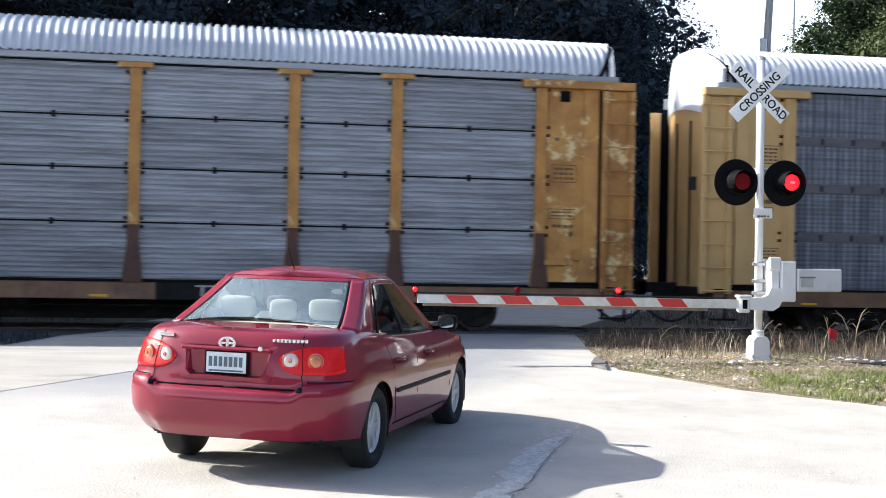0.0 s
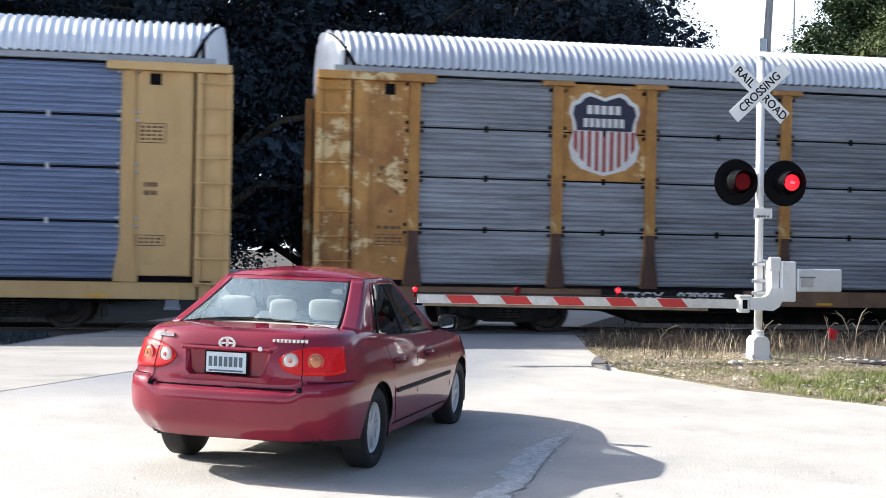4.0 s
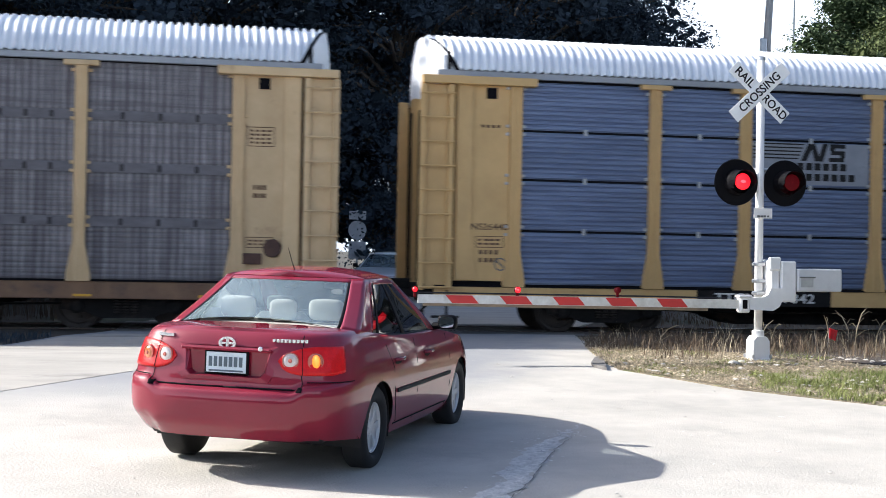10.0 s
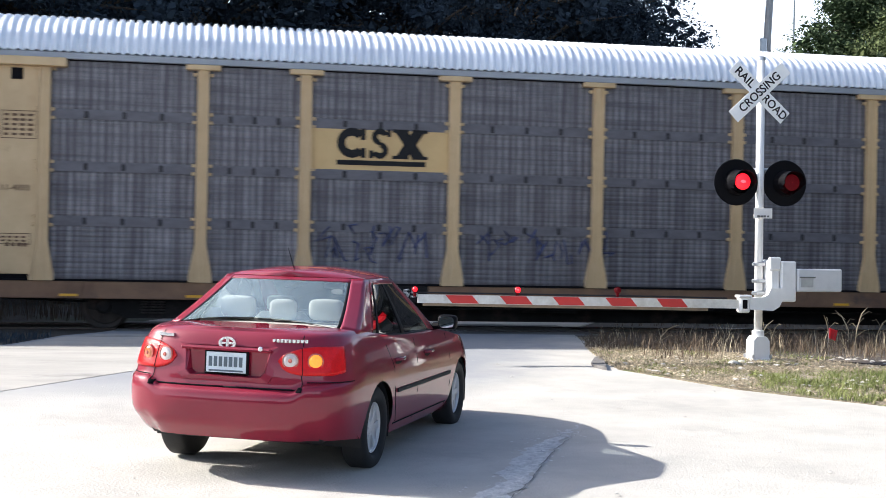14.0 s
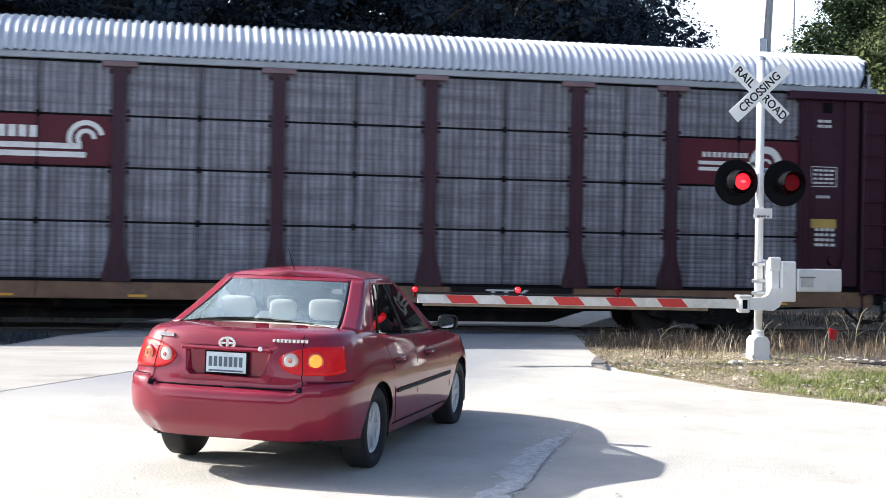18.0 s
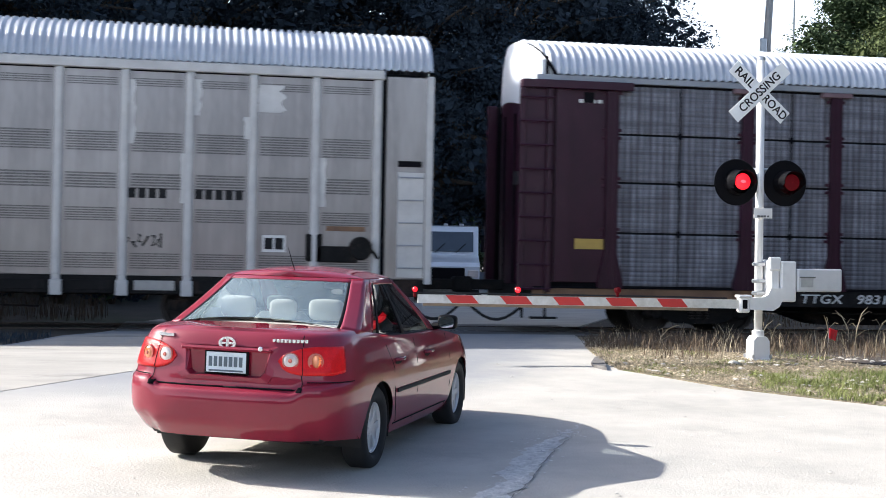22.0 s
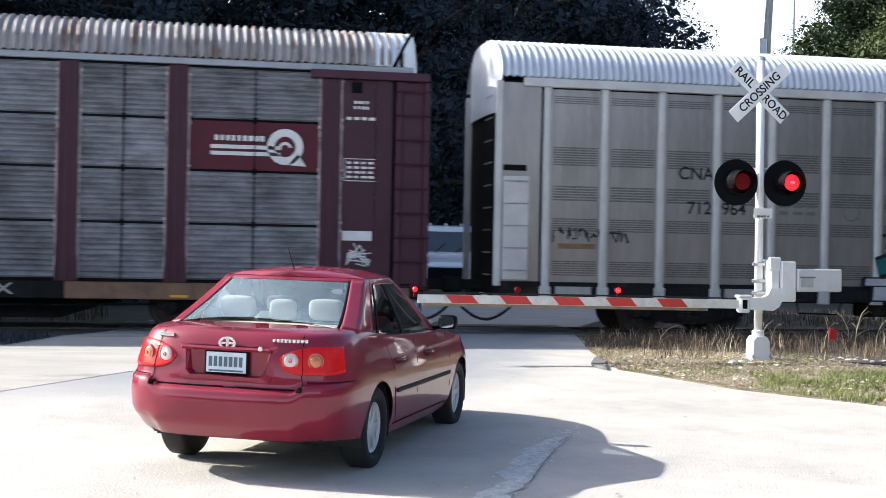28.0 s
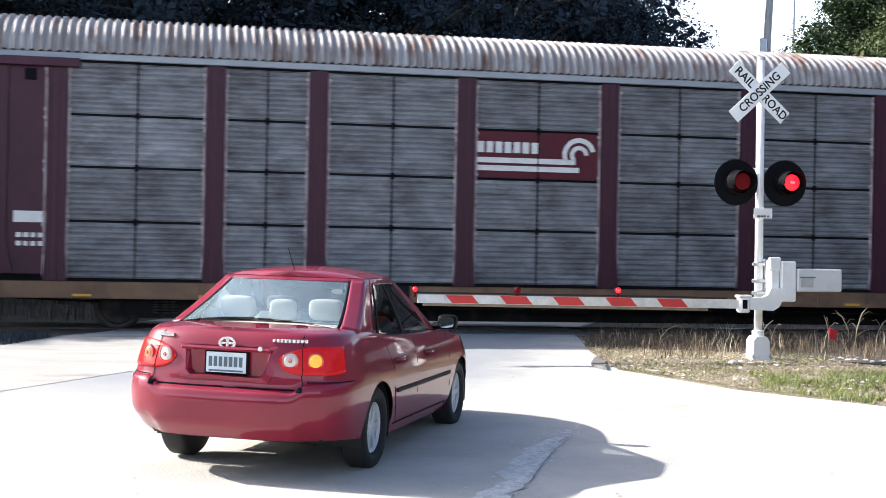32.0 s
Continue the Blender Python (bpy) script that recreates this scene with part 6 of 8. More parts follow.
def far_signal():
    sig = thing("crossing_signal", "grey-backed crossing signal beyond the track with a white gate mechanism", "crossing signal", pose(-0.95, 32.0, 0.13))
    mast(sig, 4.62)
    crossbuck(sig, 3.82, 0.085, 1, False, "sign_back")
    lamp_pair(sig, 2.42, -0.13, -1, (L_ON, R_ON))
    lamp_pair(sig, 2.42, 0.16, 1, (None, None))
    bm = bmesh.new()
    box(bm, -0.55, -0.1, -0.15, 0.2, 0.95, 1.45, 0.05)
    prism(bm, [(-0.55, 1.0), (-0.1, 0.7), (0.1, 0.7), (0.1, 0.85), (-0.1, 1.4)], -0.2, -0.1)
    part("gate_head", bm, M["white"], sig)
    bm = bmesh.new()
    prism(bm, [(0.15, 0.86), (0.15, 1.0), (4.6, 1.03), (4.6, 0.93)], 0.22, 0.25)
    arm = part("gate_arm", bm, M["arm_white"], sig)
    for i in range(5):
        bm = bmesh.new()
        prism(bm, [(0.8 + i * 0.8, 0.99), (1.2 + i * 0.8, 0.99), (1.28 + i * 0.8, 0.90), (0.88 + i * 0.8, 0.90)], 0.214, 0.2195)
        part("stripe", bm, M["signal_red"], arm)


M["white_sign"] = mat("white_sign_sheeting", (0.82, 0.83, 0.82), (0.76, 0.77, 0.76), 5, 0.4)
M["weight_grey"] = mat("pale_grey_paint", (0.62, 0.63, 0.64), (0.54, 0.55, 0.56), 4, 0.5, 0, 0.05)
M["arm_white"] = mat("worn_white_arm", (0.74, 0.73, 0.69), (0.55, 0.53, 0.48), 7, 0.5, 0, 0.05, stain=(0.25, 0.24, 0.2), stain_scale=2.2, stain_at=0.64)
M["arm_wood"] = mat("weathered_wood_strip", (0.30, 0.22, 0.14), (0.2, 0.15, 0.1), 6, 0.8)
M["sign_back"] = mat("dull_aluminium_back", (0.36, 0.38, 0.40), (0.30, 0.31, 0.33), 5, 0.5, 0.4)
near_signal()
far_signal()


def road_sign():
    s = thing("route_sign", "bare aluminium backs of three stacked road signs on a post", "road sign", pose(4.97, 44.0, gz(0, 44)))
    bm = bmesh.new()
    box(bm, -0.03, 0.03, -0.02, 0.04, 0, 2.95, 0.005)
    part("post", bm, M["steel"], s)
    bm = bmesh.new()
    box(bm, -0.30, 0.30, -0.03, -0.021, 2.62, 2.92, 0.004)
    part("plate", bm, M["sign_back"], s)
    bm = bmesh.new()
    prism(bm, [(0.32 * math.cos(t), 2.25 + 0.34 * math.sin(t)) for t in [2 * math.pi * i / 20 for i in range(20)]], -0.03, -0.021)
    part("plate", bm, M["sign_back"], s)
    bm = bmesh.new()
    box(bm, -0.30, 0.30, -0.03, -0.021, 1.25, 1.86, 0.004)
    part("plate", bm, M["sign_back"], s)


road_sign()


def utility_pole():
    x, y = 20.3, 45.0
    p = thing("utility_pole", "weathered grey wooden utility pole with cables", "utility pole", pose(x, y, gz(x, y)))
    bm = bmesh.new()
    path_tube(bm, [(0, 0, -0.5), (0.1, 0, 5), (0.25, 0, 10), (0.55, 0, 16)], [0.17, 0.16, 0.145, 0.12], 12)
    part("pole", bm, M["pole"], p, smooth=True)
    bm = bmesh.new()
    box(bm, -0.14, 0.14, -0.26, -0.14, 8.95, 9.85, 0.04)
    part("meter_box", bm, M["steel"], p)
    bm = bmesh.new()
    path_tube(bm, [(-0.2, -0.16, 0.2), (-0.15, -0.16, 6), (-0.1, -0.16, 9.25)], 0.03, 6)
    part("conduit", bm, M["steel"], p)
    bm = bmesh.new()
    box(bm, -1.1, 1.5, -0.1, 0.02, 14.6, 14.75, 0.02)
    part("cross_arm", bm, M["pole"], p)
    for dx, z in ((-0.9, 14.8), (1.3, 14.8)):
        bm = bmesh.new()
        path_tube(bm, [(dx + u * 60, u * 25, z - 2.5 * math.sin(math.pi * u)) for u in [i / 12 for i in range(13)]], 0.016, 5)
        part("cable", bm, M["rubber"], p)
    q = thing("thin_pole", "distant thin pole with a small crossarm", "utility pole", pose(33.6, 70.0, gz(0, 70)))
    bm = bmesh.new()
    tube(bm, (0, 0, -0.3), (0, 0, 18), 0.09, 0.07, 8)
    part("pole", bm, M["steel"], q)
    bm = bmesh.new()
    box(bm, -1.0, 0.4, -0.05, 0.05, 13.3, 13.4)
    part("cross_arm", bm, M["steel"], q)


utility_pole()


def survey_flag():
    f = thing("survey_flag", "small red marker flag on a thin wire in the weeds", "flag", pose(9.96, 19.3, gz(0, 19.3)))
    bm = bmesh.new()
    tube(bm, (0, 0, -0.05), (0.03, 0, 0.42), 0.004, n=5)
    part("wire", bm, M["steel"], f)
    bm = bmesh.new()
    sheet(bm, lambda u, v: (0.02 + 0.15 * u * (1 - 0.25 * v), 0.02 * math.sin(5 * u), 0.42 - 0.17 * v - 0.05 * u), 6, 3)
    bmesh.ops.solidify(bm, geom=bm.faces[:], thickness=0.002)
    return part("flag", bm, M["flag_red"], f, "red plastic flag")


M["flag_red"] = mat("red_flag_plastic", (0.75, 0.04, 0.05), (0.62, 0.03, 0.04), 6, 0.6)
FLAG = survey_flag()

# ---- the sedan ----
def lerp_at(table, v):
    if v <= table[0][0]:
        return table[0][1]
    for i in range(len(table) - 1):
        (a, x), (b, y) = table[i], table[i + 1]
        if v <= b:
            t, d = (v - a) / (b - a), (y - x) / (b - a)
            p = (x - table[i - 1][1]) / (a - table[i - 1][0]) if i else d
            q = (table[i + 2][1] - y) / (table[i + 2][0] - b) if i + 2 < len(table) else d
            m0 = 0.0 if p * d <= 0 else 2 * p * d / (p + d)
            m1 = 0.0 if q * d <= 0 else 2 * q * d / (q + d)
            h = b - a
            return x * (1 + 2 * t) * (1 - t) ** 2 + m0 * h * t * (1 - t) ** 2 + y * t * t * (3 - 2 * t) + m1 * h * t * t * (t - 1)
    return table[-1][1]


REAR = [(0.22, -0.80), (0.26, -0.86), (0.30, -0.91), (0.35, -0.958), (0.385, -1.005), (0.41, -1.026), (0.50, -1.038), (0.56, -1.042), (0.60, -1.040), (0.635, -1.030), (0.652, -1.015), (0.662, -0.985), (0.68, -0.974), (0.74, -0.970), (0.82, -0.958), (0.90, -0.940), (0.96, -0.921), (1.0, -0.905), (1.03, -0.888), (1.05, -0.866), (1.07, -0.82)]
NOSE = [(0.2, 3.36), (0.35, 3.48), (0.5, 3.50), (0.62, 3.46), (0.72, 3.38), (0.9, 3.2)]
WIDE = [(0.20, 0.785), (0.26, 0.815), (0.36, 0.846), (0.50, 0.866), (0.60, 0.870), (0.70, 0.866), (0.78, 0.857), (0.86, 0.842), (0.95, 0.820), (1.0, 0.80), (1.03, 0.783), (1.05, 0.763), (1.075, 0.72)]
STEP = 0.657   # height of the bumper's upper edge in the middle of the tail
BELT = [(-1.0, 1.06), (-0.6, 1.07), (-0.2, 1.04), (0.5, 0.985), (1.2, 0.965), (2.0, 0.955), (2.3, 0.935), (2.8, 0.87), (3.2, 0.78), (3.5, 0.70)]
LOWER = [(-1.0, 0.30), (-0.75, 0.29), (-0.45, 0.23), (0.0, 0.205), (2.6, 0.20), (3.2, 0.22), (3.5, 0.25)]


def shoulder(x):
    """The bumper's corners stand higher than its middle."""
    return 0.055 * smooth01((abs(x) - 0.52) / 0.09)


def tail(x, z):
    return lerp_at(REAR, z - shoulder(x) * (1 - smooth01((z - 0.71) / 0.14)))


def hull(a, z):
    """Right-hand point of the body at height z; a runs from 0 at the middle of the tail over 1 (tail corner) and 2 (nose corner) to 3."""
    w, f = lerp_at(WIDE, z), lerp_at(NOSE, z)
    rl, fl = 0.60, 0.85
    if a <= 1:
        t = a * math.pi / 2
        n = 2 / 3.5
        x = w * math.sin(t) ** n
        y = tail(x, z) + rl * (1 - max(0.0, math.cos(t)) ** n)
    elif a <= 2:
        r = tail(w, z)
        x, y = w, r + rl + (f - fl - r - rl) * (a - 1)
    else:
        t = (3 - a) * math.pi / 2
        n = 2 / 2.6
        x, y = w * math.sin(t) ** n, f - fl * (1 - max(0.0, math.cos(t)) ** n)
    taper = 1 - 0.02 * max(0.0, (0.5 - y) / 1.5) ** 1.6 - 0.03 * max(0.0, (y - 2.2) / 1.3) ** 1.5
    return Vector((x * taper, y, z))


def body_patch(car, name, a0, a1, z0, z1, material, lift=0.004, sgn=1, na=10, nz=4, label="", shape=None, thick=0.006):
    """A skin piece that follows the body: lamps, seams, mouldings."""
    bm = bmesh.new()
    def f(u, v, k=0.0):
        a = a0 + (a1 - a0) * u
        lo, hi = (z0, z1) if shape is None else shape(u)
        p = hull(a, lo + (hi - lo) * v)
        q = hull(min(3, a + 0.02), p.z) - hull(max(0, a - 0.02), p.z)
        n = Vector((q.y, -q.x, 0)).normalized() if q.length else Vector((0, -1, 0))
        p = p + n * (lift + k)
        return (p.x * sgn, p.y, p.z)
    g = sheet(bm, f, na, nz)
    h = sheet(bm, lambda u, v: f(u, v, -thick), na, nz)
    rim = lambda q: [q[i][0] for i in range(na)] + [q[na][j] for j in range(nz)] + [q[i][nz] for i in range(na, 0, -1)] + [q[0][j] for j in range(nz, 0, -1)]
    A, B = rim(g), rim(h)
    for i in range(len(A)):
        bm.faces.new((A[i], A[(i + 1) % len(A)], B[(i + 1) % len(B)], B[i]))
    return part(name, bm, material, car, label, True)


def a_of_x(x, z):
    lo, hi = 0.0, 1.0
    for i in range(40):
        m = (lo + hi) / 2
        if hull(m, z).x < x:
            lo = m
        else:
            hi = m
    return lo


def a_of_y(y, z):
    r, f = tail(lerp_at(WIDE, z), z), lerp_at(NOSE, z)
    return 1 + (y - r - 0.60) / (f - 0.85 - r - 0.60)


def side_strip(car, name, pts, width, material, sgn=1, lift=0.003, label=""):
    """A narrow line on the flank through points (y, z)."""
    bm = bmesh.new()
    left, right = [], []
    for i, (y, z) in enumerate(pts):
        y2, z2 = pts[min(i + 1, len(pts) - 1)]
        y1, z1 = pts[max(i - 1, 0)]
        d = Vector((y2 - y1, z2 - z1)).normalized() * width / 2
        for s, L in ((1, left), (-1, right)):
            yy, zz = y - d.y * s, z + d.x * s
            p = hull(a_of_y(yy, zz), zz)
            L.append(bm.verts.new(((p.x + lift) * sgn, yy, zz)))
    for i in range(len(pts) - 1):
        bm.faces.new((left[i], left[i + 1], right[i + 1], right[i]))
    ex = bmesh.ops.extrude_face_region(bm, geom=bm.faces[:])["geom"]
    for v in ex:
        if isinstance(v, bmesh.types.BMVert):
            v.co.x -= sgn * (lift + 0.006)
    return part(name, bm, material, car, label)


def cabin_point(q, t):
    """Right-hand point of the glasshouse: q 0 to 1 across the rear, to 2 along the side, to 3 across the windscreen; t 0 at the belt, 1 at the roof."""
    t = max(0.0, t)
    w = 0.765 + (0.585 - 0.765) * t ** 1.12
    yr = -0.49 + (0.20 + 0.49) * t ** 0.96
    yf = 2.20 + (1.30 - 2.20) * t ** 1.05
    if q <= 1:
        x = w * q
        y = yr + 0.14 * q ** 2.6
    elif q <= 2:
        x = w * (1 + 0.03 * math.sin(math.pi * (q - 1)))
        y = yr + 0.14 + (yf - 0.26 - yr - 0.14) * (q - 1)
    else:
        x = w * (3 - q)
        y = yf - 0.26 * (3 - q) ** 2.4
    zb = lerp_at(BELT, y) + (0.075 * (1 - q ** 2) if q <= 1 else (0.03 * (q - 2) if q > 2 else 0)) - 0.012
    zt = 1.43 + 0.0 * q
    return Vector((x, y, zb + (zt - zb) * t))


def cabin_patch(car, name, q0, q1, t0, t1, material, sgn=1, both=False, nq=10, nt=6, lift=0.0, label="", thick=0.006, smooth=True):
    bm = bmesh.new()
    def at(q, t, k):
        s = 1
        if q < 0:
            q, s = -q, -1
        if q > 3:
            q, s = 6 - q, -1
        p = cabin_point(q, t)
        c = Vector((0, 0.95, p.z))
        d = Vector(((p.x) * 1.0, (p.y - 0.95) * (1.2 if q <= 1 or q >= 2 else 0.05), 0.0))
        d = d.normalized() if d.length else Vector((0, 0, 1))
        d.z = 0.35
        p = p + d.normalized() * k
        return (p.x * sgn * s, p.y, p.z)
    f = lambda u, v, k=lift: at(q0 + (q1 - q0) * u, t0 + (t1 - t0) * v, k)
    g = sheet(bm, f, nq, nt)
    if material in (M["car_glass"], M["side_glass"]):
        pane = part(name, bm, material, car, label, smooth)
        pane.visible_shadow = material is M["side_glass"]
        return pane
    h = sheet(bm, lambda u, v: f(u, v, lift - thick), nq, nt)
    rim = lambda q: [q[i][0] for i in range(nq)] + [q[nq][j] for j in range(nt)] + [q[i][nt] for i in range(nq, 0, -1)] + [q[0][j] for j in range(nt, 0, -1)]
    A, B = rim(g), rim(h)
    for i in range(len(A)):
        bm.faces.new((A[i], A[(i + 1) % len(A)], B[(i + 1) % len(B)], B[i]))
    return part(name, bm, material, car, label, smooth)


def cushion(bm, c, half, n=14, m=10, e=0.5):
    """A rounded block: a ball pushed out towards its box."""
    f = lambda v: (abs(v) ** e) * (1 if v >= 0 else -1)
    def at(u, v):
        a, b = 2 * math.pi * u, math.pi * (v - 0.5) * 0.998
        return (c[0] + half[0] * f(math.cos(a)) * f(math.cos(b)), c[1] + half[1] * f(math.sin(a)) * f(math.cos(b)), c[2] + half[2] * f(math.sin(b)))
    sheet(bm, at, n * 2, m)
    bmesh.ops.remove_doubles(bm, verts=bm.verts, dist=0.0005)


def sedan(at, paint, label, detail=True):
    car = thing("sedan", label, "car", at)
    P = M[paint]
    # lower body
    N2, N3 = 84, 14
    across = [i / 20 for i in range(20)] + [0.965, 0.978, 0.988, 0.995]
    A = [math.asin(u ** 1.75) * 2 / math.pi for u in across] + [1 + i / N2 for i in range(N2)] + [2 + i / N3 for i in range(N3 + 1)]
    T = [-1 + k / 9 for k in range(9)] + [-0.06, -0.03, 0.0, 0.015, 0.03] + [0.08 + 0.066 * k for k in range(12)] + [0.86, 0.91, 0.945, 0.97, 0.985, 1.0]
    bm = bmesh.new()
    grid = {}
    for s in (1, -1):
        for j, t in enumerate(T):
            for i, a in enumerate(A):
                if s < 0 and i in (0, len(A) - 1):
                    grid[s, i, j] = grid[1, i, j]
                    continue
                p = hull(a, 0.6)
                zb, zt, zs = lerp_at(LOWER, p.y), lerp_at(BELT, p.y), STEP + shoulder(p.x)
                zs = zb + (zs - zb) * min(1.0, (zt - zb) / 0.70)
                p = hull(a, zs + t * (zt - zs if t > 0 else zs - zb))
                grid[s, i, j] = bm.verts.new((p.x * s, p.y, p.z))
    R = 0.355
    hubs = ((0.0, 0.31), (2.6, 0.31))
    snapped = set()
    for s in (1, -1):
        for i in range(len(A) - 1):
            for j in range(len(T) - 1):
                q = [grid[s, i, j], grid[s, i + 1, j], grid[s, i + 1, j + 1], grid[s, i, j + 1]]
                c = sum((v.co for v in q), Vector()) / 4
                if abs(c.x) < 0.345 and c.y < 0 and 0.728 < c.z < 0.948:
                    continue   # the opening behind the number plate
                if abs(c.x) > 0.6 and any(math.hypot(c.y - hy, c.z - hz) < R for hy, hz in hubs):
                    snapped.update(q)
                    continue
                try:
                    bm.faces.new(q)
                except ValueError:
                    pass
    for v in list(snapped):
        if not v.link_faces:
            bm.verts.remove(v)
            continue
        hy, hz = min(hubs, key=lambda h: abs(v.co.y - h[0]))
        d = Vector((v.co.y - hy, v.co.z - hz))
        if d.length > 0.05 and d.length < R + 0.09:
            d = d.normalized() * R
            v.co.y, v.co.z = hy + d.x, hz + d.y
    # deck and bonnet
    top = len(T) - 1
    prev = None
    for i in range(len(A)):
        rp, lp = grid[1, i, top], grid[-1, i, top]
        row = [lp] if lp is not rp else []
        n = 12
        if lp is not rp:
            for k in range(1, n):
                u = k / n
                x = lp.co.x + (rp.co.x - lp.co.x) * u
                y = rp.co.y
                crown = 0.045 if y > 2 else 0.022
                edge = 1 - (2 * u - 1) ** 4
                row.append(bm.verts.new((x, y, rp.co.z + crown * edge)))
            row.append(rp)
        else:
            row = [rp] * (n + 1)
        if prev:
            mid = (prev[6].co.y + row[6].co.y) / 2
            for k in range(n):
                if -0.42 < mid < 2.12 and 0 < k < n - 1:
                    continue
                q = []
                for v in (prev[k], prev[k + 1], row[k + 1], row[k]):
                    if v not in q:
                        q.append(v)
                if len(q) > 2:
                    try:
                        bm.faces.new(q)
                    except ValueError:
                        pass
        prev = row
    bmesh.ops.remove_doubles(bm, verts=bm.verts, dist=0.0004)
    body = part("body", bm, P, car, "", True)
    # wheel wells, underbody
    for hy, hz in hubs:
        for s in (1, -1):
            bm = bmesh.new()
            def well(u, v, hy=hy, hz=hz, s=s):
                t = math.radians(-18 + 216 * u)
                return (s * (0.45 + 0.375 * v), hy + (R + 0.004) * math.cos(t), hz + (R + 0.004) * math.sin(t))
            sheet(bm, well, 24, 2)
            prism(bm, [(hy + R * math.cos(t), hz + R * math.sin(t)) for t in [math.radians(-18 + 216 * i / 20) for i in range(21)]], s * 0.44, s * 0.45, "x")
            part("wheel_well", bm, M["rubber"], car)
    bm = bmesh.new()
    box(bm, -0.70, 0.70, -0.78, -0.36, 0.28, 0.5, 0.05)
    box(bm, -0.45, 0.45, -0.36, 2.96, 0.20, 0.5, 0.03)
    box(bm, -0.72, 0.72, 0.37, 2.23, 0.20, 0.4, 0.03)
    box(bm, -0.66, 0.66, 2.97, 3.25, 0.24, 0.5, 0.03)
    part("underbody", bm, M["rubber"], car)
    # glasshouse
    Rg = 0.93
    cabin_patch(car, "rear_window", -0.815, 0.815, 0.03, 0.93, M["car_glass"], nq=16, nt=8, label="tinted curved rear window")
    for s in (1, -1):
        cabin_patch(car, "window_frit", 0.815, 0.848, 0.02, 0.94, M["lamp_black"], s, nq=2, nt=8, lift=0.001)
        cabin_patch(car, "c_pillar", 0.845, 1.155, 0.0, 1.0, P, s, nq=10, nt=10, lift=0.003)
        cabin_patch(car, "quarter_light", 1.155, 1.20, 0.10, 0.72, M["side_glass"], s, nq=3, nt=5)
        cabin_patch(car, "rear_side_window", 1.215, 1.485, 0.05, 0.90, M["side_glass"], s, nq=8, nt=6, label="tinted side window")
        cabin_patch(car, "b_pillar", 1.485, 1.535, 0.0, 0.93, M["lamp_black"], s, nq=3, nt=6, lift=0.002)
        cabin_patch(car, "front_side_window", 1.535, 1.90, 0.05, 0.90, M["side_glass"], s, nq=9, nt=6, label="tinted side window")
        cabin_patch(car, "a_pillar", 1.90, 2.10, 0.0, 1.0, P, s, nq=8, nt=10, lift=0.003)
        cabin_patch(car, "roof_rail", 1.12, 1.92, 0.90, 1.0, P, s, nq=16, nt=3, lift=0.003)
        cabin_patch(car, "window_frame", 1.155, 1.92, 0.0, 0.05, M["lamp_black"], s, nq=16, nt=2, lift=0.004)
        cabin_patch(car, "quarter_frame", 1.195, 1.218, 0.0, 0.92, M["lamp_black"], s, nq=2, nt=6, lift=0.004)
        cabin_patch(car, "quarter_panel", 1.13, 1.20, 0.72, 0.92, P, s, nq=3, nt=3, lift=0.002)
    cabin_patch(car, "windscreen", 2.10, 3.90, 0.03, 0.95, M["car_glass"], nq=16, nt=8, label="curved windscreen")
    cabin_patch(car, "window_seal", -0.87, 0.87, 0.0, 0.008, M["lamp_black"], nq=16, nt=2, lift=0.003)
    cabin_patch(car, "header", -0.92, 0.92, 0.93, 1.0, P, nq=16, nt=3, lift=0.003)
    cabin_patch(car, "front_header", 2.08, 3.92, 0.95, 1.0, P, nq=16, nt=3, lift=0.003)
    # roof
    bm = bmesh.new()
    Q = [i / 8 for i in range(8)] + [1 + i / 20 for i in range(20)] + [2 + i / 8 for i in range(9)]
    rows = []
    for q in Q:
        p = cabin_point(q, 1.0)
        n = 12
        y = p.y
        rise = 0.078 * math.sin(math.pi * max(0.0, min(1.0, (y - 0.06) / 1.38))) ** 0.6
        rows.append([(p.x * (2 * k / n - 1), y, p.z + 0.004 + rise * (1 - abs(2 * k / n - 1) ** 2.2)) for k in range(n + 1)])
    g = [[bm.verts.new(p) for p in r] for r in rows]
    for a, b in zip(g, g[1:]):
        for k in range(12):
            bm.faces.new((a[k], a[k + 1], b[k + 1], b[k]))
    bmesh.ops.remove_doubles(bm, verts=bm.verts, dist=0.001)
    part("roof", bm, P, car, "", True)
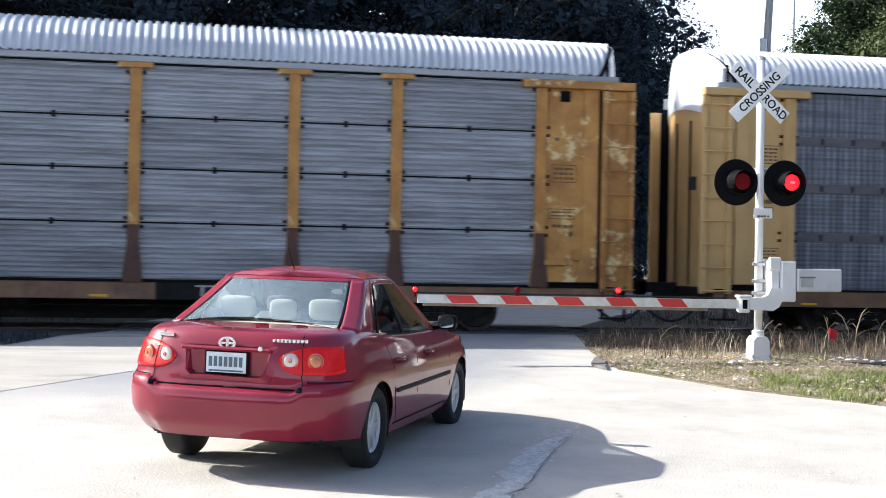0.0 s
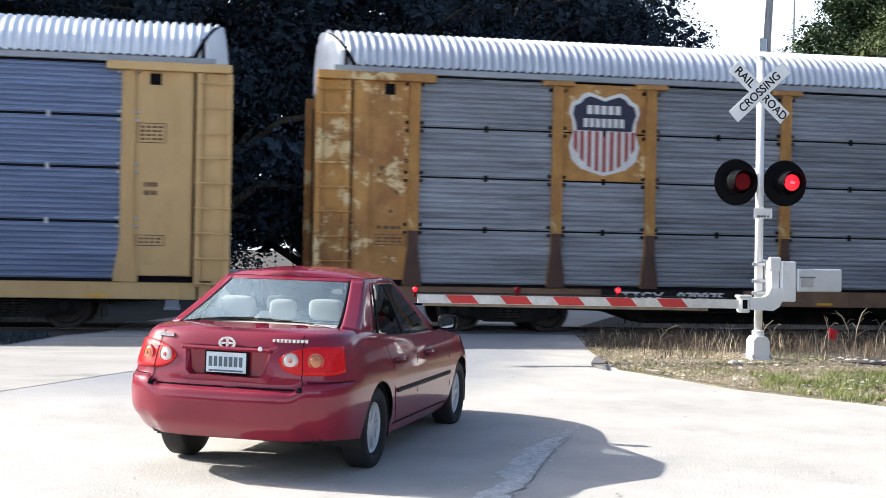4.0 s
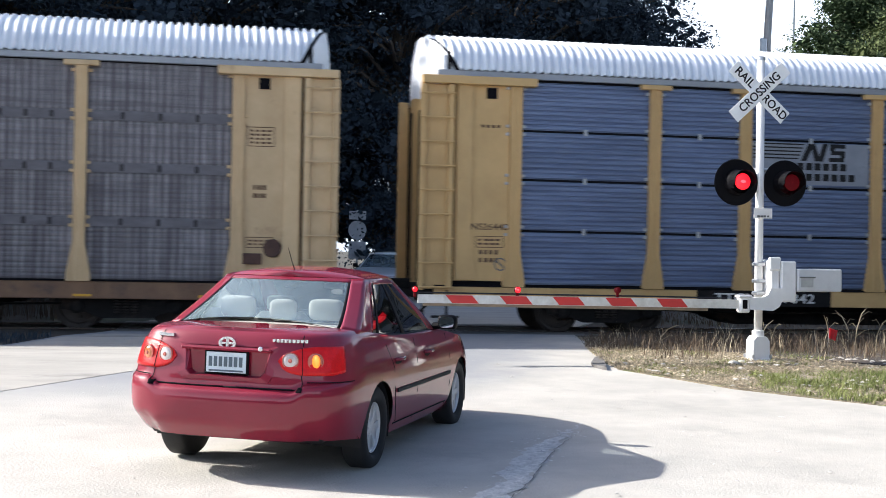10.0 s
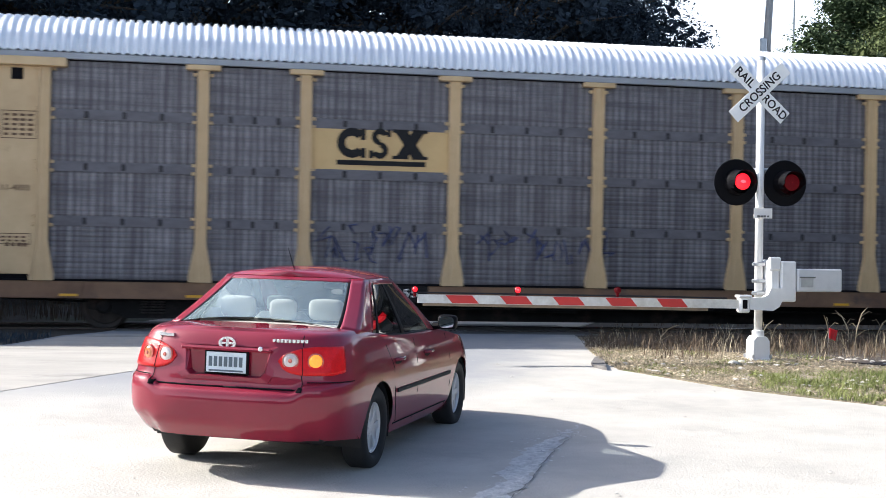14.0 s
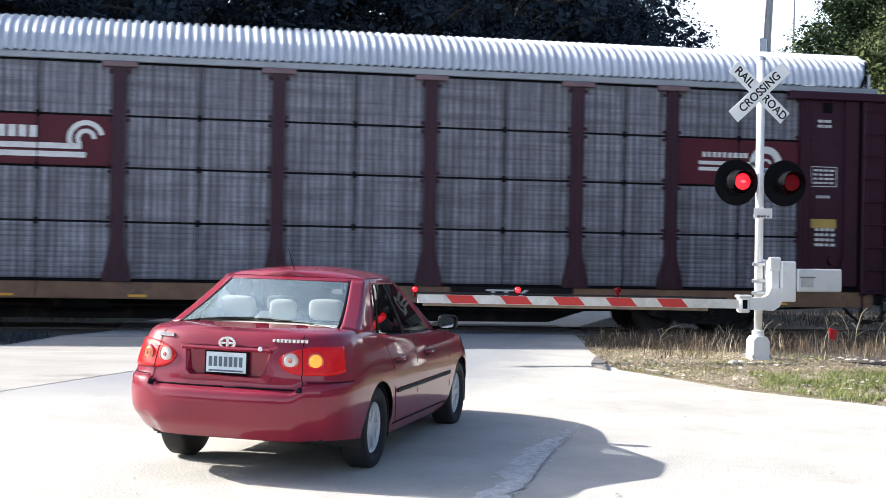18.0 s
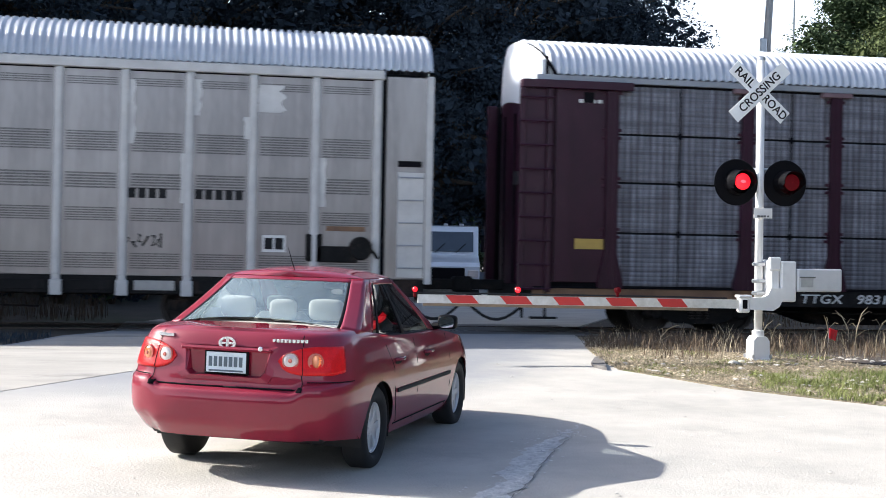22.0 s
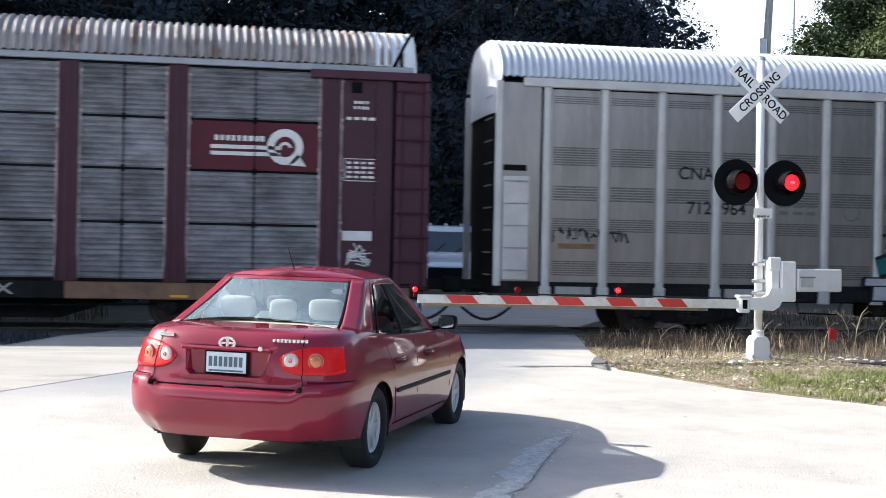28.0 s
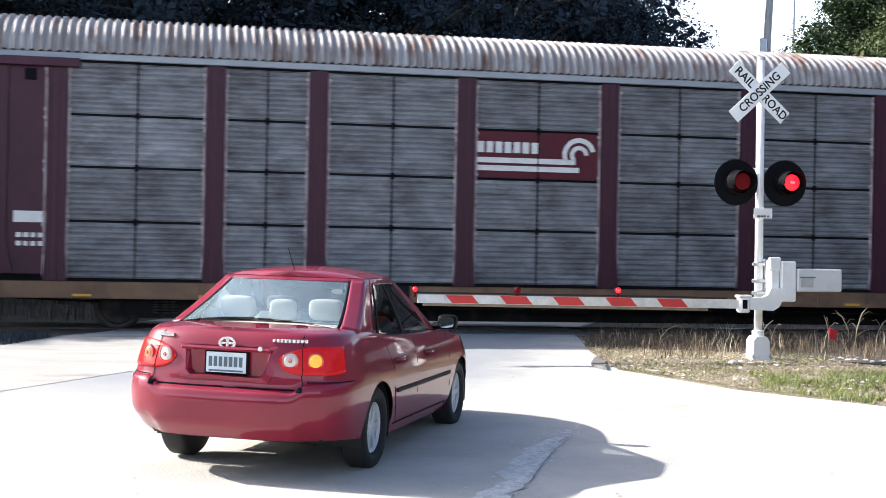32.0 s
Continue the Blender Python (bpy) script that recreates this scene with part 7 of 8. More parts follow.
    # wheels
    for hy in (0.0, 2.6):
        for s in (1, -1):
            bm = bmesh.new()
            lathe(bm, [(s * 0.635, 0.22), (s * 0.64, 0.29), (s * 0.665, 0.312), (s * 0.81, 0.312), (s * 0.832, 0.29), (s * 0.835, 0.235), (s * 0.81, 0.205), (s * 0.66, 0.20)], "y", 36)
            bm.transform(Matrix.Rotation(math.radians(-90), 4, "Z"))
            tyre = part("tyre", bm, M["rubber"], car, "worn black tyre", True, at=pose(0, hy, 0.31))
            bm = bmesh.new()
            lathe(bm, [(0.66, 0.20), (0.80, 0.203), (0.808, 0.195), (0.795, 0.188), (0.75, 0.182), (0.735, 0.05)], "y", 36)
            bm.transform(Matrix.Rotation(math.radians(-90 * s), 4, "Z"))
            part("rim", bm, M["rim_dark"], tyre, "wheel well of the cover")
            for k in range(7):
                t = 2 * math.pi * k / 7
                c, sn = math.cos(t), math.sin(t)
                bm = bmesh.new()
                prism(bm, [(a * c - b * sn, a * sn + b * c) for a, b in ((0.04, -0.022), (0.10, -0.019), (0.195, -0.036), (0.197, 0.036), (0.10, 0.019), (0.04, 0.022))], s * 0.768, s * 0.79, "x")
                part("spoke", bm, M["hubcap"], tyre)
            bm = bmesh.new()
            lathe(bm, [(0.76, 0.06), (0.792, 0.058), (0.80, 0.03)], "y", 18)
            bm.transform(Matrix.Rotation(math.radians(-90 * s), 4, "Z"))
            part("hub", bm, M["hubcap"], tyre)
            bm = bmesh.new()
            ring = [(0.78, 0.182), (0.80, 0.186), (0.806, 0.196), (0.80, 0.203), (0.78, 0.20)]
            lathe(bm, ring, "y", 36)
            bm.transform(Matrix.Rotation(math.radians(-90 * s), 4, "Z"))
            part("rim_lip", bm, M["hubcap"], tyre)
    # lamps at the tail
    for s in (1, -1):
        a0 = a_of_x(0.385, 0.88)
        top = lambda u: 0.868 + 0.104 * (1 - (1 - min(1, u * 1.7)) ** 2.2) ** 0.55
        bot = lambda u: 0.868 - 0.094 * (1 - (1 - min(1, u * 3.2)) ** 2.4) ** 0.5 + 0.02 * max(0, u - 0.75) * 4
        lens = body_patch(car, "tail_lamp", a0, a_of_x(0.792, 0.88), 0.8, 0.98, M["tail_red"], 0.008, s, 22, 8, "red tail lamp with round lenses", lambda u: (bot(u), top(u)))
        body_patch(car, "lamp_seam", a_of_x(0.551, 0.88), a_of_x(0.555, 0.88), 0.775, 0.965, M["gap"], 0.011, s, 2, 4)
        for x, z, r, kind in ((0.474, 0.872, 0.052, "reverse"), (0.637, 0.872, 0.050, "turn")):
            p, q = hull(a_of_x(x, z), z), hull(a_of_x(x, z) + 0.02, z)
            t = (q - p).normalized()
            rz = math.degrees(math.atan2(t.y, t.x)) * s
            at_ = pose(p.x * s, p.y, z, 0, 0, rz) @ pose(0, -0.012, 0)
            bm = bmesh.new()
            lathe(bm, [(0.012, r * 1.16), (-0.004, r * 1.16), (-0.006, r * 1.02), (0.0, r)], "y", 24)
            part("bezel", bm, M["tail_rim"], lens, at=at_)
            if kind == "turn" and s > 0 and detail:
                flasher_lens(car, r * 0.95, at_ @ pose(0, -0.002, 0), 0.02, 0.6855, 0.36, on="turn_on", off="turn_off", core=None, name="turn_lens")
            else:
                bm = bmesh.new()
                lathe(bm, [(-0.012, r * 0.3), (-0.010, r * 0.7), (0.0, r)], "y", 24)
                part("round_lens", bm, M["lens_clear" if kind == "reverse" else "turn_off"], lens, at=at_)
                bm = bmesh.new()
                lathe(bm, [(-0.020, r * 0.22), (-0.010, r * 0.3)], "y", 14)
                part("bulb_ring", bm, M["tail_rim"], lens, at=at_)
    # boot lid: seams, recess, plate, emblem, badges
    for s in (1, -1):
        body_patch(car, "boot_seam", 0.0, a_of_x(0.545, 0.67), 0.666, 0.676, M["gap"], 0.004, s, 14, 1)
        for z0, z1, xa, xb in ((0.672, 0.775, 0.575, 0.556), (0.97, 1.045, 0.545, 0.53)):
            bm = bmesh.new()
            def seam(u, v, z0=z0, z1=z1, xa=xa, xb=xb, s=s):
                z = z0 + (z1 - z0) * v
                p = hull(a_of_x(xa + (xb - xa) * v + 0.007 * u, z), z)
                return (p.x * s, p.y - 0.004, p.z)
            sheet(bm, seam, 1, 8)
            part("boot_seam", bm, M["gap"], car)
        body_patch(car, "bumper_notch", a_of_x(0.545, 0.67), a_of_x(0.585, 0.67), 0.660, 0.690, M["gap"], 0.004, s, 4, 2)
        body_patch(car, "bumper_seam", a_of_x(0.60, 0.72), a_of_x(0.845, 0.72), 0.7225, 0.7285, M["gap"], 0.003, s, 10, 1)
    y_plate = lerp_at(REAR, 0.84) + 0.030
    bm = bmesh.new()
    tub = [(-0.325, 0.932), (0.325, 0.932), (0.305, 0.775), (0.27, 0.742), (-0.27, 0.742), (-0.305, 0.775)]
    loops = []
    for grow, dy in ((1.22, 0.0), (1.20, -0.004), (1.0, -0.004), (0.97, 0.004), (0.90, 0.038)):
        ring = []
        for x, z in tub:
            zz = 0.838 + (z - 0.838) * (grow if grow < 1.1 else grow + 0.12)
            xx = x * grow if grow < 1.1 else x + (0.055 if x > 0 else -0.055)
            p = hull(a_of_x(abs(xx), zz), zz)
            ring.append(bm.verts.new((xx, (p.y if dy < 0.03 else y_plate - 0.03) + dy, zz)))
        loops.append(ring)
    for a, b in zip(loops, loops[1:]):
        for k in range(6):
            bm.faces.new((a[k], a[(k + 1) % 6], b[(k + 1) % 6], b[k]))
    bm.faces.new(loops[-1])
    part("plate_recess", bm, P, car)
    bm = bmesh.new()
    box(bm, -0.345, 0.345, y_plate - 0.055, y_plate - 0.015, 0.922, 0.950, 0.012)
    part("boot_trim", bm, P, car)
    bm = bmesh.new()
    box(bm, -0.168, 0.168, y_plate - 0.024, y_plate - 0.0065, 0.752, 0.922, 0.006)
    frame_ = part("plate_frame", bm, M["lamp_black"], car)
    bm = bmesh.new()
    box(bm, -0.152, 0.152, y_plate - 0.029, y_plate - 0.0245, 0.766, 0.910, 0.004)
    part("licence_plate", bm, M["plate_white"], frame_, "pale blue-white licence plate")
    bm = bmesh.new()
    for i in range(7):
        x = -0.132 + i * 0.0385
        box(bm, x, x + 0.026, y_plate - 0.032, y_plate - 0.0292, 0.808, 0.878)
    part("plate_print", bm, M["plate_blue"], frame_)
    bm = bmesh.new()
    box(bm, -0.13, 0.13, y_plate - 0.032, y_plate - 0.0292, 0.773, 0.785)
    part("plate_print", bm, M["plate_blue"], frame_)
    bm = bmesh.new()
    yb = lerp_at(REAR, 0.965) - 0.004
    for k in range(24):
        t0, t1 = 2 * math.pi * k / 24, 2 * math.pi * (k + 1) / 24
        prism(bm, [(0.066 * math.cos(t0), 0.975 + 0.045 * math.sin(t0)), (0.066 * math.cos(t1), 0.975 + 0.045 * math.sin(t1)), (0.048 * math.cos(t1), 0.975 + 0.029 * math.sin(t1)), (0.048 * math.cos(t0), 0.975 + 0.029 * math.sin(t0))], yb - 0.022, yb + 0.005)
    box(bm, -0.05, 0.05, yb - 0.02, yb, 0.967, 0.982)
    box(bm, -0.01, 0.01, yb - 0.02, yb, 0.945, 1.002)
    part("emblem", bm, M["chrome"], car, "oval chrome emblem")
    bm = bmesh.new()
    for i in range(9):
        p = hull(a_of_x(0.34 + i * 0.028, 1.006), 1.006)
        box(bm, p.x - 0.010, p.x + 0.010, p.y - 0.016, p.y + 0.02, 0.995, 1.018)
    tagged(part("name_badge", bm, M["chrome"], car, "row of small chrome letters drawn as bars"), kind="stuff")
    bm = bmesh.new()
    for i in range(5):
        p = hull(a_of_x(0.45 + i * 0.027, 1.01), 1.01)
        box(bm, -p.x - 0.013, -p.x + 0.013, p.y - 0.018, p.y + 0.02, 0.999, 1.02)
    tagged(part("name_badge", bm, M["chrome"], car), kind="stuff")
    bm = bmesh.new()
    lathe(bm, [(0, 0.018), (-0.012, 0.017), (-0.014, 0.01)], "y", 14, (0.27, y_plate - 0.052, 0.948))
    part("boot_lock", bm, M["chrome"], car)
    # flank: door seams, handles, rubbing strip, sill, fuel flap
    for s in (1, -1):
        side_strip(car, "rub_strip", [(0.42 + i * 0.1, 0.555) for i in range(18)], 0.03, M["rubber"], s, 0.012, "black rubbing strip on the doors")
        side_strip(car, "door_seam", [(0.50, 0.30), (0.42, 0.42), (0.36, 0.55), (0.34, 0.75), (0.20, 0.93)], 0.009, M["gap"], s)
        side_strip(car, "door_seam", [(1.03, 0.26), (1.03, 0.5), (1.02, 0.75), (0.98, 0.94)], 0.009, M["gap"], s)
        side_strip(car, "door_seam", [(2.12, 0.26), (2.15, 0.45), (2.12, 0.7), (2.02, 0.92)], 0.009, M["gap"], s)
        side_strip(car, "sill_line", [(0.45 + i * 0.17, 0.285) for i in range(11)], 0.012, M["gap"], s)
        for y in (0.46, 1.34):
            bm = bmesh.new()
            z = 0.80
            p = hull(a_of_y(y, z), z)
            path_tube(bm, [((p.x + 0.0) * s, y - 0.09, z), ((p.x + 0.035) * s, y - 0.06, z + 0.004), ((p.x + 0.038) * s, y + 0.06, z + 0.006), ((p.x + 0.0) * s, y + 0.09, z)], 0.014, 8)
            part("door_handle", bm, P, car, smooth=True)
            side_strip(car, "handle_cup", [(y - 0.08, z - 0.01), (y, z - 0.02), (y + 0.08, z - 0.01)], 0.04, M["lamp_black"], s, 0.002)
        # mirror
        bm = bmesh.new()
        mx, my, mz = 0.90 * s, 1.86, 1.03
        cushion(bm, (mx, my, mz), (0.088, 0.055, 0.066))
        mir = part("mirror", bm, M["lamp_black"], car, "black door mirror", True)
        bm = bmesh.new()
        prism(bm, [(mx + 0.07 * (abs(math.cos(t)) ** 0.5) * (1 if math.cos(t) > 0 else -1), mz + 0.05 * (abs(math.sin(t)) ** 0.5) * (1 if math.sin(t) > 0 else -1)) for t in [2 * math.pi * (i + 0.5) / 20 for i in range(20)]], my - 0.058, my - 0.05)
        part("mirror_glass", bm, M["mirror"], mir)
        bm = bmesh.new()
        path_tube(bm, [(0.76 * s, 1.90, 0.985), (0.84 * s, 1.88, 1.0)], [0.035, 0.03], 8)
        part("mirror_arm", bm, M["lamp_black"], mir)
        body_patch(car, "head_lamp", 2.35, 2.78, 0.58, 0.70, M["lens_clear"], 0.008, s, 8, 3, "clear head lamp")
    side_strip(car, "fuel_flap", [(-0.28, 0.76), (-0.28, 0.90), (-0.14, 0.90), (-0.14, 0.76), (-0.28, 0.76)], 0.006, M["gap"], -1)
    bm = bmesh.new()
    path_tube(bm, [(0.0, 0.34, 1.475), (-0.01, 0.30, 1.54), (-0.025, 0.24, 1.66)], [0.006, 0.0035, 0.002], 6)
    box(bm, -0.018, 0.018, 0.31, 0.38, 1.465, 1.49, 0.006)
    part("aerial", bm, M["lamp_black"], car, "thin black roof aerial")
    body_patch(car, "grille", 2.86, 3.0, 0.55, 0.66, M["lamp_black"], 0.006, 1, 4, 2)
    body_patch(car, "grille", 2.86, 3.0, 0.55, 0.66, M["lamp_black"], 0.006, -1, 4, 2)
    # inside
    bm = bmesh.new()
    box(bm, -0.60, 0.60, -0.40, 0.02, 1.0, 1.075, 0.03)
    part("parcel_shelf", bm, M["seat"], car)
    bm = bmesh.new()
    box(bm, -0.62, 0.62, 0.02, 0.22, 0.5, 1.08, 0.06)
    box(bm, -0.62, 0.62, 0.2, 0.72, 0.42, 0.58, 0.06)
    part("rear_seat", bm, M["seat"], car, "pale grey-beige cloth rear bench")
    for x, w, z in ((-0.36, 0.14, 1.185), (0.02, 0.105, 1.17), (0.38, 0.14, 1.185)):
        bm = bmesh.new()
        cushion(bm, (x, 0.06, z), (w, 0.065, 0.085))
        part("headrest", bm, M["seat"], car, smooth=True)
    for x in (-0.37, 0.37):
        bm = bmesh.new()
        box(bm, x - 0.25, x + 0.25, 0.95, 1.12, 0.45, 1.10, 0.06)
        box(bm, x - 0.25, x + 0.25, 1.08, 1.58, 0.38, 0.52, 0.05)
        seat_ = part("front_seat", bm, M["seat"], car)
        bm = bmesh.new()
        cushion(bm, (x, 0.985, 1.175), (0.12, 0.05, 0.07))
        tube(bm, (x - 0.05, 0.99, 1.06), (x - 0.05, 0.99, 1.16), 0.008, n=6)
        tube(bm, (x + 0.05, 0.99, 1.06), (x + 0.05, 0.99, 1.16), 0.008, n=6)
        part("headrest", bm, M["seat"], seat_)
    bm = bmesh.new()
    box(bm, -0.70, 0.70, 1.75, 2.1, 0.6, 0.97, 0.06)
    part("dashboard", bm, M["lamp_black"], car)
    bm = bmesh.new()
    for k in range(24):
        t0, t1 = 2 * math.pi * k / 24, 2 * math.pi * (k + 1) / 24
        tube(bm, (-0.37 + 0.18 * math.cos(t0), 1.66 - 0.06 * math.sin(t0), 0.93 + 0.17 * math.sin(t0)), (-0.37 + 0.18 * math.cos(t1), 1.66 - 0.06 * math.sin(t1), 0.93 + 0.17 * math.sin(t1)), 0.013, n=6, caps=False)
    tube(bm, (-0.55, 1.66, 0.93), (-0.19, 1.66, 0.93), 0.012, n=6)
    part("steering_wheel", bm, M["lamp_black"], car)
    for s in (1, -1):
        bm = bmesh.new()
        a, b = sorted((s * 0.69, s * 0.74))
        box(bm, a, b, 0.0, 1.95, 0.44, 0.955, 0.02)
        sheet(bm, lambda u, v: (s * (0.60 + 0.15 * v), -0.05 + 2.05 * u, lerp_at(BELT, -0.05 + 2.05 * u) + 0.016), 12, 2)
        part("door_card", bm, M["card"], car)
    bm = bmesh.new()
    box(bm, -0.72, 0.72, -0.3, 2.0, 0.36, 0.44)
    part("cabin_floor", bm, M["lamp_black"], car)
    bm = bmesh.new()
    box(bm, -0.10, 0.10, 1.28, 1.31, 1.30, 1.36, 0.01)
    part("inside_mirror", bm, M["lamp_black"], car)
    if detail:
        bm = bmesh.new()
        p = cabin_point(0.78, 0.80)
        prism(bm, [(p.x - 0.06 + 0.05 * math.cos(t), p.z - 0.02 + 0.022 * math.sin(t)) for t in [2 * math.pi * i / 16 for i in range(16)]], p.y + 0.012, p.y + 0.016)
        part("window_sticker", bm, M["white_mark"], car, "small pale window sticker")
    return car


M["maroon_car"] = mat("dark_red_car_paint", (0.24, 0.011, 0.032), (0.215, 0.010, 0.028), 3, 0.5, 0.0, 0, coat=0.9, spec=0.15)
M["white_car"] = mat("white_car_paint", (0.75, 0.76, 0.77), (0.72, 0.73, 0.74), 3, 0.3, 0, 0, coat=0.8)
M["grey_car"] = mat("grey_blue_car_paint", (0.16, 0.18, 0.22), (0.15, 0.17, 0.2), 3, 0.3, 0.3, 0, coat=0.8)
M["car_glass"] = glass("tinted_car_glass", (0.84, 0.89, 0.88), 0.01, 1.9, 0.2)
M["side_glass"] = glass("dark_side_glass", (0.30, 0.33, 0.33), 0.01, 1.45, 0.0)
M["seat"] = mat("grey_beige_cloth", (0.50, 0.51, 0.48), (0.44, 0.45, 0.42), 12, 0.9, 0, 0.2, 120)
M["card"] = mat("dark_grey_door_trim", (0.10, 0.10, 0.095), (0.08, 0.08, 0.075), 10, 0.8)
M["tail_red"] = mat("lit_red_lamp_plastic", (0.50, 0.004, 0.005), (0.34, 0.003, 0.004), 26, 0.3, 0, 0.25, 90, coat=0.35, spec=0.2, emit=(1.0, 0.01, 0.01, 0.07))
M["tail_rim"] = mat("lamp_reflector_rim", (0.62, 0.20, 0.16), (0.5, 0.15, 0.12), 20, 0.2, 0.4)
M["lens_clear"] = mat("clear_lamp_lens", (0.75, 0.70, 0.68), (0.6, 0.52, 0.5), 60, 0.12, 0.2, coat=1.0)
M["turn_off"] = mat("amber_lens", (0.62, 0.24, 0.10), (0.5, 0.16, 0.07), 60, 0.15, 0.2, coat=1.0)
M["turn_on"] = mat("lit_amber_lens", (0.75, 0.28, 0.05), (0.55, 0.18, 0.03), 45, 0.3, emit=(1.0, 0.24, 0.02, 0.62))
M["plate_white"] = mat("plate_sheeting", (0.66, 0.74, 0.78), (0.58, 0.68, 0.74), 9, 0.5)
M["plate_blue"] = mat("plate_dark_print", (0.10, 0.14, 0.17), (0.08, 0.11, 0.13), 9, 0.6)
M["chrome"] = mat("chrome", (0.82, 0.82, 0.83), (0.75, 0.75, 0.76), 10, 0.25, 0.8)
M["mirror"] = mat("mirror_glass", (0.85, 0.87, 0.88), (0.83, 0.85, 0.86), 4, 0.02, 1.0)
M["hubcap"] = mat("silver_wheel_cover", (0.72, 0.72, 0.73), (0.64, 0.64, 0.65), 8, 0.4, 0.2)
M["rim_dark"] = mat("shadowed_rim", (0.035, 0.035, 0.036), (0.02, 0.02, 0.02), 8, 0.6, 0.3)
sedan(pose(0.500, 9.95, 0.018, 0, 0, -24.75) @ pose(0, 0, 0, 0, 0.8, 0), "maroon_car", "dark red four-door sedan waiting at the lowered gate")
sedan(pose(6.3, 44.5, gz(0, 44) + 0.016, 0, 0, 160), "white_car", "white sedan standing beyond the crossing", False)
sedan(pose(11.6, 41.0, gz(0, 41) + 0.016, 0, 0, 75), "grey_car", "grey-blue sedan parked beyond the crossing", False)


def white_truck():
    """A white truck that waits on the far side, seen between the cars of the train."""
    t = thing("white_truck", "white flatbed truck waiting beyond the crossing", "truck", pose(7.15, 38.6, gz(0, 38) + 0.016, 0, 0, -10))
    W = M["white_car"]
    bm = bmesh.new()
    prism(bm, [(-1.1, 0.55), (-1.15, 1.10), (-1.0, 1.22), (-0.2, 1.36), (0.25, 1.45), (0.60, 2.22), (0.78, 2.34), (1.9, 2.40), (1.9, 0.55)], -1.0, 1.0, "x")
    part("cab", bm, W, t)
    bm = bmesh.new()
    prism(bm, [(0.275, 1.54), (0.555, 2.16), (0.535, 2.17), (0.252, 1.55)], -0.84, 0.84, "x")
    part("windscreen", bm, M["lamp_glass"], t, "dark windscreen")
    for x in (-0.35, 0.3):
        bm = bmesh.new()
        tube(bm, (x, 0.24, 1.52), (x + 0.3, 0.34, 1.80), 0.012, n=6)
        part("wiper", bm, M["lamp_black"], t)
    bm = bmesh.new()
    box(bm, -0.55, 0.55, -1.19, -1.12, 0.66, 1.06, 0.02)
    part("grille", bm, M["lamp_black"], t)
    for x in (-0.8, 0.8):
        bm = bmesh.new()
        box(bm, x - 0.16, x + 0.16, -1.20, -1.12, 0.78, 1.0, 0.02)
        part("head_lamp", bm, M["lens_clear"], t)
        bm = bmesh.new()
        box(bm, x * 1.45 - 0.08, x * 1.45 + 0.08, 0.4, 0.5, 1.55, 2.0, 0.02)
        part("mirror", bm, M["lamp_black"], t)
        for y in (0.75, 4.6):
            bm = bmesh.new()
            lathe(bm, [(-0.12, 0.3), (-0.12, 0.40), (0.12, 0.40), (0.12, 0.3)], "x", 22, (x * 1.08, y, 0.40))
            part("wheel", bm, M["rubber"], t)
    bm = bmesh.new()
    box(bm, -1.0, 1.0, -1.28, -1.15, 0.42, 0.62, 0.03)
    part("bumper", bm, W, t)
    bm = bmesh.new()
    box(bm, -0.95, 0.95, 1.95, 5.4, 0.8, 1.25, 0.05)
    part("flat_bed", bm, M["steel"], t)
    bm = bmesh.new()
    for x in (-0.6, -0.1, 0.4):
        box(bm, x, x + 0.14, 0.95, 1.05, 2.34, 2.44, 0.02)
    part("roof_marker", bm, M["steel"], t)


M["lamp_glass"] = mat("dark_window_glass", (0.05, 0.06, 0.07), (0.04, 0.05, 0.06), 3, 0.05, 0, 0, coat=1.0)
white_truck()

# ---- plants ----
def leaf_cloud(bm, c, r, n, size, rnd, squash=0.75):
    """Many small leaf blades in a clump, thicker towards its rim."""
    for i in range(n):
        d = Vector((rnd.gauss(0, 1), rnd.gauss(0, 1), rnd.gauss(0, 1))).normalized()
        k = rnd.uniform(0.45, 1.0) ** 0.5
        p = Vector(c) + Vector((d.x * r * k, d.y * r * k, d.z * r * k * squash))
        a = Vector((rnd.gauss(0, 1), rnd.gauss(0, 1), rnd.gauss(0, 0.6))).normalized()
        b = a.cross(Vector((rnd.gauss(0, 1), rnd.gauss(0, 1), rnd.gauss(0, 1)))).normalized()
        s = size * rnd.uniform(0.6, 1.4)
        v = [bm.verts.new(p + q) for q in (a * s, b * s * 0.55, a * -s, b * s * -0.55)]
        bm.faces.new(v)


